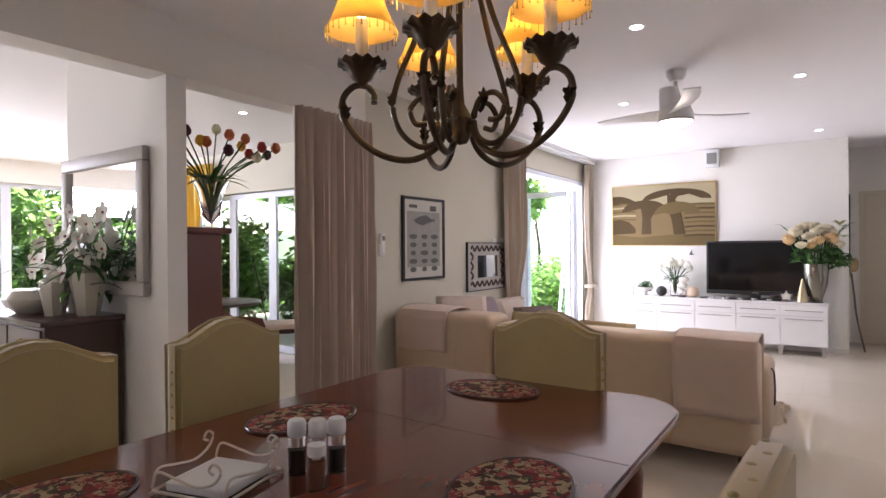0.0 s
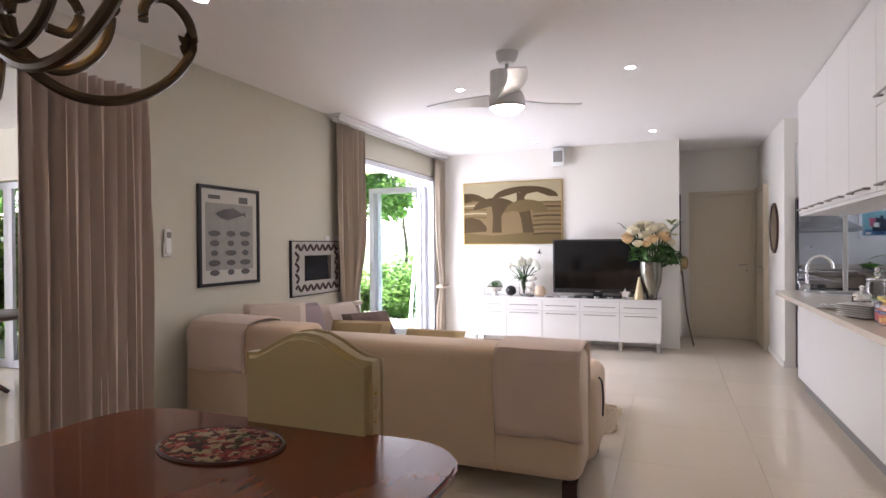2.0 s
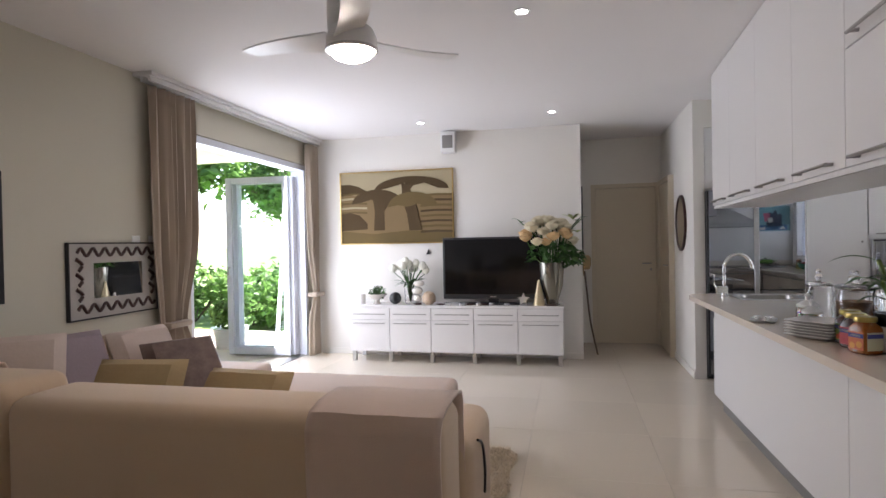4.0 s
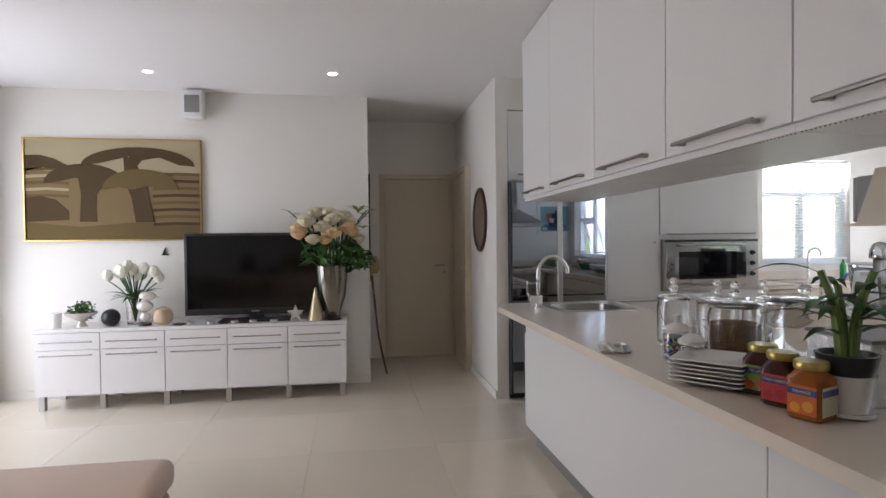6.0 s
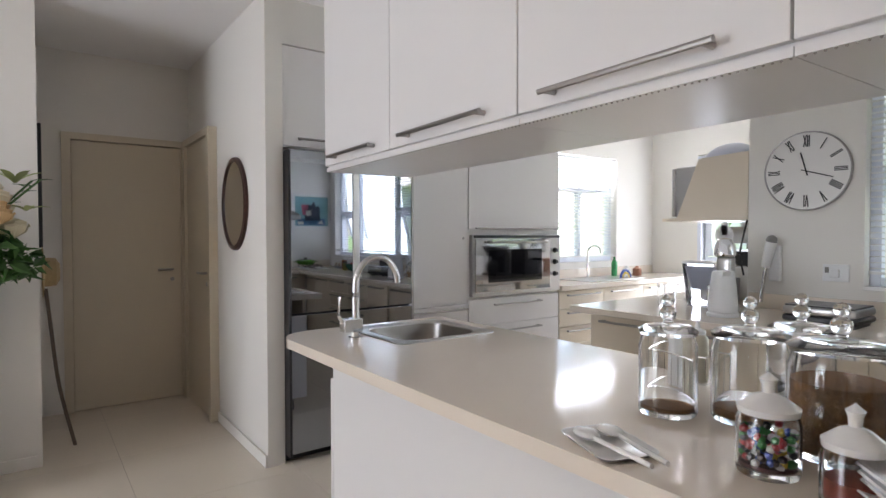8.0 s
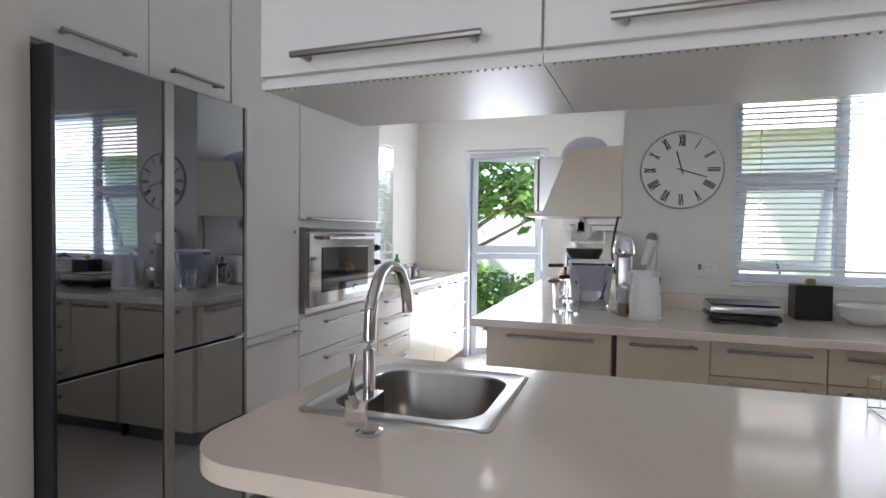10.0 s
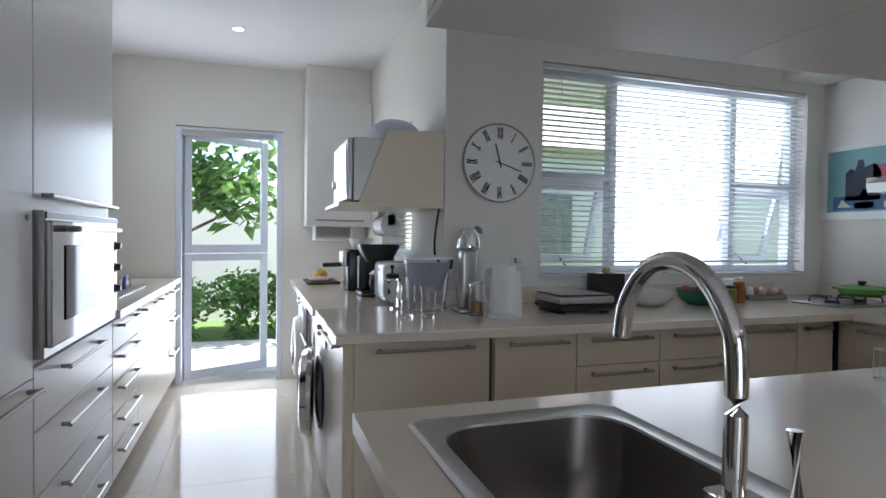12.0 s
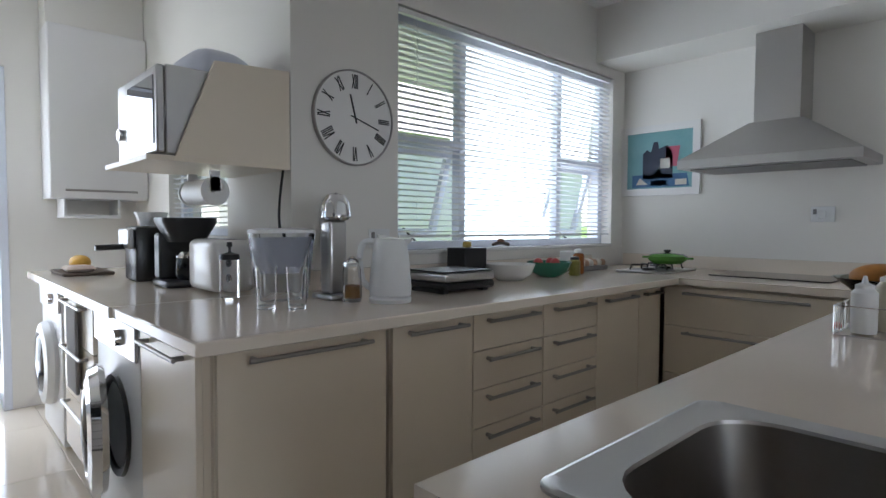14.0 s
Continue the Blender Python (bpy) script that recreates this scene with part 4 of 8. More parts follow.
for a in (166, 286, 44):
    bm = nb()
    rows = []
    for i in range(11):
        t = i / 10
        x = 0.10 + 0.52 * t
        w = 0.075 - 0.02 * t
        tw = 0.35 * (1 - t)
        yo = 0.06 * math.sin(t * 2.2)
        rows.append([bm.verts.new((x, yo + s * w, 0.055 + s * w * math.sin(tw) + 0.02 * t + dz)) for s, dz in ((-1, 0), (1, 0), (1, 0.008), (-1, 0.008))])
    for r0, r1 in zip(rows, rows[1:]):
        for j in range(4):
            bm.faces.new((r0[j], r0[(j + 1) % 4], r1[(j + 1) % 4], r1[j]))
    bm.faces.new(rows[0]), bm.faces.new(rows[-1])
    part("blade", bm, M_PLASTIC, fan).matrix_local = pose(0, 0, 0, 0, 0, a)

# downlights
dl = thing("downlight", -0.067, 5.40, H, "small recessed ceiling downlight, switched on", "lamp", "ceiling downlights")
part("ring", lathe(nb(), [(0.034, -0.004), (0.048, -0.006), (0.05, 0.0)], seg=24, caps=False), M_PLASTIC, dl)
part("bulb", lathe(nb(), [(0.0001, -0.003), (0.034, -0.0035)], seg=20), M_SPOT, dl, "bright bulb")
for x, y in ((-1.46, 5.46), (0.035, 8.0), (-1.39, 8.11), (-0.85, 3.66), (-2.14, 3.26), (5.05, 7.45), (-4.6, 3.6), (-6.5, 1.0), (-6.5, 3.6), (-4.4, 0.6)):
    copy_thing(dl, pose(x, y, H))


# curtains
def curtain(name, pts, z0, z1, waves, amp, material, label, tie=None, mode="x"):
    """A pleated hanging cloth along a straight line, gathered at tie = (height, narrowing, shift)."""
    bm, nz, nu = nb(), 26, waves * 8
    (xa, ya), (xb, yb) = pts
    d = Vector((xb - xa, yb - ya, 0))
    L = d.length
    d.normalize()
    nrm = Vector((-d.y, d.x, 0))
    rows = []
    for i in range(nz + 1):
        z = z0 + (z1 - z0) * i / nz
        k, sh = 1.0, 0.0
        if tie:
            q = math.exp(-((z - tie[0]) / (0.42 if z > tie[0] else 0.22)) ** 2)
            k, sh = 1 - (1 - tie[1]) * q, tie[2] * q
        row = []
        for j in range(nu + 1):
            u = j / nu
            ph = 2 * math.pi * waves * u + 0.7 * noise.noise((u * 6, z * 0.6, xa))
            ph += 1.1 * noise.noise((u * 9, z * 0.35, xa + 3))
            off = amp * (0.8 + 0.9 * noise.noise((u * 11, z * 0.4, ya))) * (math.sin(ph) + 0.25 * math.sin(2.3 * ph + z)) * (0.6 + 0.4 * k)
            p = Vector((xa, ya, z)) + d * (L / 2 + sh + (u - 0.5) * L * k) + nrm * off
            row.append(bm.verts.new(p))
        rows.append(row)
    for a, b in zip(rows, rows[1:]):
        for j in range(nu):
            bm.faces.new((a[j], a[j + 1], b[j + 1], b[j]))
    o = single(name, bm, material, label, "curtain")
    s = o.modifiers.new("thick", "SOLIDIFY")
    s.thickness = 0.003
    return o


curtain("curtain", ((-2.90, 5.80), (-2.90, 6.30)), 0.02, 2.60, 7, 0.035, M_CURTAIN, "taupe pleated curtain tied back beside the folding door", tie=(0.75, 0.55, -0.05))
curtain("curtain", ((-2.90, 8.40), (-2.90, 8.69)), 0.02, 2.60, 6, 0.035, M_CURTAIN, "taupe pleated curtain tied back in the corner", tie=(0.75, 0.5, 0.06))
curtain("curtain", ((-2.93, 2.82), (-2.93, 3.58)), 0.02, 2.36, 13, 0.045, M_CURT2, "pinkish taupe pleated curtain hanging in the wide opening")
for y in (6.02, 8.58):
    tb = bx(-2.96, y - 0.13, 0.73, -2.83, y + 0.13, 0.78, bev=0.02, seg=2)
    single("curtain_tieback", tb, M_CURTAIN, "taupe cloth curtain tie-back", "tie-back")
rail = thing("curtain_rail", 0, 0, 0, "white double ceiling curtain rail", "rail")
for x in (-2.94, -2.87):
    part("track", bx(x - 0.012, 5.76, 2.62, x + 0.012, 8.70, 2.66, bev=0.003), M_PLASTIC, rail)
part("fascia", bx(-2.998, 5.74, 2.66, -2.83, 8.71, 2.688), M_PLASTIC, rail)

# pictures and fittings on the beige wall
M_PAPER = mat("print_paper", (0.55, 0.53, 0.48), 0.8, var=0.03, bump=0)
M_INK = mat("grey_print_ink", (0.14, 0.14, 0.14), 0.8, var=0.2)
fp = thing("framed_print", -2.998, 4.05, 1.06, "black-framed fish chart print under glass", "picture")
FW, FH = 0.65, 0.76
part("paper", bx(0, 0.02, 0.02, 0.012, FW - 0.02, FH - 0.02), M_PAPER, fp, "off-white printed paper")
bm = nb()
for a in ((0, 0, 0, 0.025, FW, 0.025), (0, 0, FH - 0.025, 0.025, FW, FH), (0, 0, 0.025, 0.025, 0.025, FH - 0.025), (0, FW - 0.025, 0.025, 0.025, FW, FH - 0.025)):
    box(bm, *a)
part("frame", bm, M_BLACK, fp, "black wooden frame")
part("printed_ground", bx(0.012, 0.07, 0.12, 0.0124, FW - 0.07, 0.63), mat("pale_grey_print", (0.36, 0.35, 0.32), 0.8, var=0.15, scale=14), fp, "pale grey printed ground")
part("printed_fish", extrude_poly(nb(), [(0.17, 0.55), (0.22, 0.52), (0.3, 0.505), (0.4, 0.53), (0.47, 0.55), (0.5, 0.53), (0.49, 0.58), (0.46, 0.56), (0.36, 0.60), (0.26, 0.585)], 0.012, 0.0135, "x"), M_INK, fp)
fig = finish(lathe(nb(), [(0.042, 0), (0.04, 0.0013)], 0, 0, 0, 12), "printed_figure", M_INK, False)
for y0 in (0.13, 0.30, 0.46):
    for k in range(5):
        o = new("printed_figure", fig)
        o.parent = fp
        o.matrix_local = pose(0.012, y0 + 0.03, 0.10 + 0.075 * k, 0, 90, 0) @ Matrix.Diagonal((0.55, 1.2 + 0.3 * ((k * 7 + int(y0 * 100)) % 3 - 1), 1, 1))
for a in ((0.10, 0.66, 0.22, 0.69), (0.42, 0.64, 0.52, 0.69)):
    part("printed_title", bx(0.012, a[0], a[1], 0.0134, a[2], a[3]), M_INK, fp)
mir = thing("mosaic_mirror", -2.998, 5.13, 0.90, "mosaic-framed wall mirror in cream, brown and black", "mirror")
M_MOS = mat("pale_mosaic", (0.5, 0.47, 0.43), 0.4, var=0.1)
MW, MH = 0.78, 0.50
part("board", bx(0, 0, 0, 0.02, MW, MH), M_MOS, mir)
part("glass", bx(0.02, 0.19, 0.13, 0.024, MW - 0.15, MH - 0.13), M_MIRROR, mir, "small mirror glass")
bm = nb()
for k in range(7):
    y = 0.06 + 0.1 * k
    for z in (0.06, MH - 0.06):
        pp = smooth_path([(0.022, y, z), (0.022, y + 0.03, z + 0.03), (0.022, y + 0.07, z - 0.02), (0.022, y + 0.1, z)], 4)
        tube(bm, pp, 0.012, 6)
for k in range(3):
    for y in (0.07, MW - 0.06):
        tube(bm, smooth_path([(0.022, y, 0.12 + 0.1 * k), (0.022, y + 0.03, 0.16 + 0.1 * k), (0.022, y - 0.02, 0.2 + 0.1 * k)], 4), 0.013, 6)
part("mosaic_pattern", bm, M_DWOOD, mir, "dark mosaic swirls")
part("edging", box(box(box(bx(0, -0.01, -0.01, 0.026, MW + 0.01, 0), 0, -0.01, MH, 0.026, MW + 0.01, MH + 0.01), 0, -0.01, 0, 0.026, 0, MH), 0, MW, 0, 0.026, MW + 0.01, MH), M_BLACK, mir)
for y in (5.73, 5.9):
    sw = thing("light_switch", -2.999, y, 1.40, "white rectangular light switch plate", "switch", "wall switches")
    part("plate", bx(0, -0.04, -0.06, 0.01, 0.04, 0.06, bev=0.003), M_PLASTIC, sw)
    part("rocker", bx(0.01, -0.012, -0.02, 0.015, 0.012, 0.02, bev=0.002), M_PLASTIC, sw)
ac = thing("remote_control", -2.999, 3.78, 1.37, "white air-conditioner remote in its wall holder", "remote")
part("holder", bx(0, -0.035, -0.08, 0.02, 0.035, 0.02, bev=0.006), M_PLASTIC, ac)
part("remote", bx(0.004, -0.026, -0.06, 0.03, 0.026, 0.11, bev=0.008), M_PLASTIC, ac)
part("display", bx(0.03, -0.018, 0.05, 0.0315, 0.018, 0.09), M_PLINTH, ac, "grey display")

# ---- dining corner ----
TX0, TX1, TY0, TY1 = -1.72, -0.345, -0.2, 2.52
table = thing("dining_table", 0, 0, 0, "polished mahogany dining table with rounded corners", "table")
tp = []
R_ = 0.21
for cx, cy, a0 in ((TX1 - R_, TY1 - R_, 0), (TX0 + R_, TY1 - R_, 90), (TX0 + R_, TY0 + R_, 180), (TX1 - R_, TY0 + R_, 270)):
    tp += [(cx + R_ * math.cos(radians(a0 + 15 * k)), cy + R_ * math.sin(radians(a0 + 15 * k))) for k in range(7)]
bm = extrude_poly(nb(), tp, 0.718, 0.75)
bmesh.ops.bevel(bm, geom=[e for e in bm.edges if abs(e.verts[0].co.z - e.verts[1].co.z) < 1e-5], offset=0.008, segments=2, affect="EDGES")
part("tabletop", bm, M_MAHOG, table)
part("apron", bx(TX0 + 0.12, TY0 + 0.12, 0.62, TX1 - 0.12, TY1 - 0.12, 0.717), M_MAHOG, table)
for y in (0.75, 1.75):
    part("leaf_joint", bx(TX0 + 0.01, y - 0.0012, 0.7495, TX1 - 0.01, y + 0.0012, 0.7506), M_DWOOD, table, "fine joint between table leaves")
for x in (TX0 + 0.18, TX1 - 0.18):
    for y in (TY0 + 0.2, TY1 - 0.2):
        part("leg", lathe(nb(), [(0.03, 0), (0.035, 0.06), (0.025, 0.1), (0.045, 0.3), (0.055, 0.5), (0.04, 0.56), (0.06, 0.6), (0.06, 0.7)], x, y, 0, 16), M_MAHOG, table)

# upholstered dining chairs with camel backs; local +y is the back
def dining_chair():
    c = thing("dining_chair", 0, 0, 0, "mustard upholstered dining chair with brass studs", "chair", "chairs round the dining table")
    w = 0.25
    out = [(-w, 0.50), (-w, 0.985), (-w + 0.05, 0.99), (-0.16, 1.008), (-0.11, 1.035), (-0.055, 1.058), (0, 1.065), (0.055, 1.058), (0.11, 1.035), (0.16, 1.008), (w - 0.05, 0.99), (w, 0.985), (w, 0.50)]
    bm = extrude_poly(nb(), out, 0.19, 0.27, "y")
    bmesh.ops.bevel(bm, geom=[e for e in bm.edges if abs(e.verts[0].co.y - e.verts[1].co.y) < 1e-5], offset=0.02, segments=3, affect="EDGES")
    part("backrest", bm, M_CHAIR, c)
    part("piping", tube(nb(), [(u, 0.272, v) for u, v in out], 0.006, 6), M_CHAIR, c)
    part("seat", box(nb(), -0.27, -0.28, 0.40, 0.27, 0.24, 0.50, bev=0.035, seg=3), M_CHAIR, c)
    part("seat_frame", bx(-0.26, -0.27, 0.34, 0.26, 0.25, 0.40), M_DWOOD, c)
    for x in (-0.23, 0.23):
        part("leg", tube(nb(), [(x, -0.24, 0.36), (x, -0.245, 0.0)], 0.026, 8, 0.6), M_DWOOD, c)
        part("leg", tube(nb(), smooth_path([(x, 0.22, 0.52), (x, 0.22, 0.3), (x, 0.30, 0.0)], 4), 0.026, 8, 0.6), M_DWOOD, c)
    for x in (-w - 0.001, w + 0.001):
        bm = nb()
        for k in range(9):
            ball(bm, x, 0.23, 0.52 + k * 0.045, 0.008, sub=1)
        part("studs", bm, M_BRASS, c, "row of brass studs")
    return c


ch = dining_chair()
ch.matrix_world = pose(-1.77, 1.63, 0, 0, 0, 90)
copy_thing(ch, pose(-1.77, 0.92, 0, 0, 0, 90))
copy_thing(ch, pose(-0.94, 2.29, 0.0, 0, 0, 0))
# tufted pale chair on the near side
M_TUFT = mat("pale_cream_tufted_cloth", (0.62, 0.48, 0.30), 0.8, var=0.08, bump=0.05, sheen=0.3)
tc_ = thing("tufted_chair", 0, 0, 0, "pale cream button-tufted dining chair", "chair", "chairs round the dining table")
bm = extrude_poly(nb(), [(-0.27, 0.46), (-0.27, 0.80), (-0.22, 0.835), (0.22, 0.835), (0.27, 0.80), (0.27, 0.46)], 0.18, 0.28, "y")
bmesh.ops.bevel(bm, geom=list(bm.edges), offset=0.022, segments=3, affect="EDGES")
part("backrest", bm, M_TUFT, tc_)
for k in range(5):
    part("button", ball(nb(), -0.2 + 0.1 * k, 0.215 + 0.02 * (k % 2), 0.833, 0.013, sz=0.5), M_CHAIR, tc_, "covered button")
part("seat", box(nb(), -0.26, -0.25, 0.40, 0.26, 0.22, 0.49, bev=0.03, seg=3), M_TUFT, tc_)
for x in (-0.22, 0.22):
    for y in (-0.22, 0.22):
        part("leg", tube(nb(), [(x, y, 0.42), (x, y, 0.0)], 0.025, 8, 0.6), M_DWOOD, tc_)
tc_.matrix_world = pose(-0.27, 1.72, 0, 0, 0, -94)

# floral place mats
def floral():
    m = bpy.data.materials.new("floral_tapestry_cloth")
    m.use_nodes = True
    n, l = m.node_tree.nodes, m.node_tree.links
    b = n["Principled BSDF"]
    b.inputs["Roughness"].default_value = 0.95
    tc, v, r, ns = n.new("ShaderNodeTexCoord"), n.new("ShaderNodeTexVoronoi"), n.new("ShaderNodeValToRGB"), n.new("ShaderNodeTexNoise")
    v.inputs["Scale"].default_value, ns.inputs["Scale"].default_value = 46, 70
    mx = n.new("ShaderNodeMath")
    mx.operation = "MULTIPLY_ADD"
    mx.inputs[1].default_value = 0.5
    l.new(tc.outputs["Object"], v.inputs["Vector"]), l.new(tc.outputs["Object"], ns.inputs["Vector"])
    sep = n.new("ShaderNodeSeparateColor")
    l.new(v.outputs["Color"], sep.inputs[0]), l.new(ns.outputs["Fac"], mx.inputs[0]), l.new(sep.outputs[0], mx.inputs[2]), l.new(mx.outputs[0], r.inputs["Fac"])
    e = r.color_ramp.elements
    r.color_ramp.interpolation = "CONSTANT"
    e[0].color, e[1].color, e[1].position = (0.18, 0.02, 0.02, 1), (0.40, 0.30, 0.17, 1), 0.5
    for p, c in ((0.35, (0.05, 0.045, 0.02, 1)), (0.72, (0.30, 0.05, 0.045, 1)), (0.9, (0.42, 0.20, 0.13, 1)), (1.0, (0.06, 0.02, 0.015, 1))):
        x = e.new(p)
        x.color = c
    l.new(r.outputs[0], b.inputs["Base Color"])
    return m


M_FLORAL = floral()
bm = lathe(nb(), [(0.20, 0), (0.205, 0.003), (0.2, 0.006), (0.19, 0.007)], seg=40, squash=0.72)
mt = thing("place_mat", -1.08, 2.26, 0.7505, "oval floral tapestry place mat on the table", "place mat", "place mats")
part("cloth", bm, M_FLORAL, mt)
part("trim", tube(nb(), [(0.203 * math.cos(a), 0.72 * 0.203 * math.sin(a), 0.004) for a in [math.pi * k / 20 for k in range(41)]], 0.005, 6), M_DWOOD, mt, "dark braid trim")
for x, y, a in ((-1.45, 1.55, 80), (-1.45, 0.75, 85), (-0.56, 1.44, 95)):
    copy_thing(mt, pose(x, y, 0.7505, 0, 0, a))

# mills, shaker and napkin holder
M_SALT = mat("white_salt", (0.75, 0.74, 0.72), 0.9)
M_PEPPER = mat("dark_peppercorns", (0.06, 0.05, 0.03), 0.7, var=0.4, scale=90)
M_CINN = mat("pinkish_spice", (0.35, 0.16, 0.10), 0.8)
for x, y, hh, mm, lb in ((-1.09, 1.21, 0.145, M_PEPPER, "glass pepper mill with steel top"), (-1.03, 1.23, 0.15, M_SALT, "glass salt mill with steel top"), (-1.01, 1.28, 0.145, M_PEPPER, "tall glass spice mill")):
    g = thing("spice_mill", x, y, 0.7505, lb, "mill", "table mills")
    part("glass_body", lathe(nb(), [(0.024, 0), (0.024, hh - 0.045), (0.02, hh - 0.04)], seg=16), M_GLASS, g, "clear glass body")
    part("filling", lathe(nb(), [(0.02, 0.004), (0.02, hh * 0.45), (0.0001, hh * 0.45)], seg=14), mm, g)
    part("cap", lathe(nb(), [(0.022, hh - 0.044), (0.025, hh - 0.04), (0.025, hh - 0.008), (0.02, hh), (0.0001, hh)], seg=16), M_PLASTIC, g, "pale cap")
sk = thing("spice_shaker", -0.97, 1.17, 0.7505, "small spice jar with white lid", "jar")
part("glass_body", lathe(nb(), [(0.021, 0), (0.021, 0.085)], seg=16), M_GLASS, sk)
part("spice", lathe(nb(), [(0.018, 0.003), (0.018, 0.07), (0.0001, 0.07)], seg=14), M_CINN, sk, "reddish spice")
part("lid", lathe(nb(), [(0.023, 0.085), (0.023, 0.112), (0.0001, 0.113)], seg=16), M_PLASTIC, sk, "white plastic lid")
M_WIRE = mat("white_painted_wire", (0.72, 0.66, 0.58), 0.45)
nh = thing("napkin_holder", -1.20, 1.05, 0.7505, "white wrought wire napkin tray with paper napkins", "napkin holder", rz=15)
part("napkins", bx(-0.09, -0.09, 0.006, 0.09, 0.09, 0.03, bev=0.004), M_PLASTIC, nh, "folded white paper napkins")
bm = nb()
for s in (-1, 1):
    tube(bm, [(-0.11, s * 0.11, 0.012), (0.11, s * 0.11, 0.012)], 0.004)
    tube(bm, [(s * 0.11, -0.11, 0.012), (s * 0.11, 0.11, 0.012)], 0.004)
    for q in (0, 1):
        P = [(-0.11, s * 0.11, 0.02), (-0.09, s * 0.11, 0.06), (-0.03, s * 0.11, 0.05), (0.03, s * 0.11, 0.04), (0.08, s * 0.11, 0.055), (0.10, s * 0.11, 0.085), (0.08, s * 0.11, 0.1), (0.065, s * 0.11, 0.085), (0.08, s * 0.11, 0.075)]
        P = smooth_path(P, 5)
        tube(bm, P if q == 0 else [(p[1], p[0], p[2]) for p in P], 0.0035)
for x in (-0.11, 0.11):
    for y in (-0.11, 0.11):
        ball(bm, x, y, 0.007, 0.007, sub=1)
part("wire_frame", bm, M_WIRE, nh)

# wrought chandelier over the table
CX, CY, CZ = -0.68, 1.40, 1.675
chd = thing("chandelier", CX, CY, CZ, "antique bronze five-arm chandelier with lit amber fabric shades", "chandelier")
M_SHADE = mat("amber_fabric_shade", (0.80, 0.58, 0.22), 0.8, var=0.1)
nd = M_SHADE.node_tree
trn, mxs = nd.nodes.new("ShaderNodeBsdfTranslucent"), nd.nodes.new("ShaderNodeMixShader")
trn.inputs[0].default_value = (0.95, 0.72, 0.28, 1)
mxs.inputs[0].default_value = 0.6
nd.links.new(nd.nodes["Principled BSDF"].outputs[0], mxs.inputs[1]), nd.links.new(trn.outputs[0], mxs.inputs[2]), nd.links.new(mxs.outputs[0], nd.nodes["Material Output"].inputs[0])
M_BULB = glow("candle_bulb_glow", (1, 0.76, 0.34), 8)
part("hub", lathe(nb(), [(0.0001, -0.055), (0.018, -0.05), (0.03, -0.03), (0.026, -0.01), (0.034, 0.01), (0.02, 0.035), (0.012, 0.05), (0.009, 0.1), (0.009, 0.55), (0.03, 0.6), (0.02, 0.65)], seg=16), M_IRON, chd)
part("chain", tube(nb(), [(0, 0, 0.65), (0, 0, H - CZ - 0.02)], 0.008), M_IRON, chd)
part("ceiling_rose", lathe(nb(), [(0.02, H - CZ - 0.05), (0.06, H - CZ - 0.02), (0.065, H - CZ)], seg=20), M_IRON, chd)
AR = 0.25
arm_p = smooth_path([(0.03, 0, 0.0), (0.06, 0, -0.06), (0.12, 0, -0.092), (0.19, 0, -0.085), (0.255, 0, -0.045), (0.298, 0, 0.015), (0.298, 0, 0.065), (0.27, 0, 0.095), (AR - 0.01, 0, 0.095), (0.222, 0, 0.075), (0.22, 0, 0.05)], 6)
rod_p = smooth_path([(0.015, 0, 0.60), (0.05, 0, 0.42), (0.10, 0, 0.25), (0.155, 0, 0.12), (0.172, 0, 0.04), (0.15, 0, -0.025), (0.10, 0, -0.06), (0.055, 0, -0.04), (0.042, 0, 0.01), (0.06, 0, 0.055), (0.10, 0, 0.065), (0.128, 0, 0.035), (0.115, 0, 0.0), (0.085, 0, 0.0)], 6)
me_arm, me_stay = finish(tube(nb(), arm_p, 0.0085, 8), "arm", M_IRON), finish(tube(nb(), rod_p, 0.0075, 8), "scroll", M_IRON)
bm = nb()
lathe(bm, [(0.010, 0.093), (0.014, 0.103), (0.026, 0.112), (0.034, 0.128), (0.045, 0.142), (0.062, 0.150), (0.064, 0.155), (0.056, 0.154), (0.0001, 0.138)], AR, 0, 0, 56)
for v in bm.verts:
    r = math.hypot(v.co.x - AR, v.co.y)
    if r > 0.058:
        v.co.z += 0.005 * math.sin(14 * math.atan2(v.co.y, v.co.x - AR))
me_cup = finish(bm, "drip_cup", M_IRON)
me_can = finish(lathe(nb(), [(0.0155, 0.138), (0.0155, 0.265), (0.0001, 0.266)], AR, 0, 0, 16), "candle_tube", M_WHITE)
me_bulb = finish(lathe(nb(), [(0.008, 0.266), (0.016, 0.285), (0.012, 0.315), (0.0001, 0.335)], AR, 0, 0, 12), "bulb", M_BULB)
me_shade = finish(lathe(nb(), [(0.093, 0.235), (0.080, 0.255), (0.062, 0.30), (0.050, 0.36), (0.0485, 0.36), (0.0605, 0.30), (0.0785, 0.255), (0.0915, 0.236)], AR, 0, 0, 36, caps=False), "shade", M_SHADE)
bm = nb()
for k in range(30):
    a = 2 * math.pi * k / 30
    x, y = AR + 0.092 * math.cos(a), 0.092 * math.sin(a)
    tube(bm, [(x, y, 0.236), (x, y, 0.222 - 0.006 * (k % 2))], 0.0012, 4)
    ball(bm, x, y, 0.22 - 0.006 * (k % 2), 0.0028, sub=1)
me_fringe = finish(bm, "bead_fringe", M_BRASS)


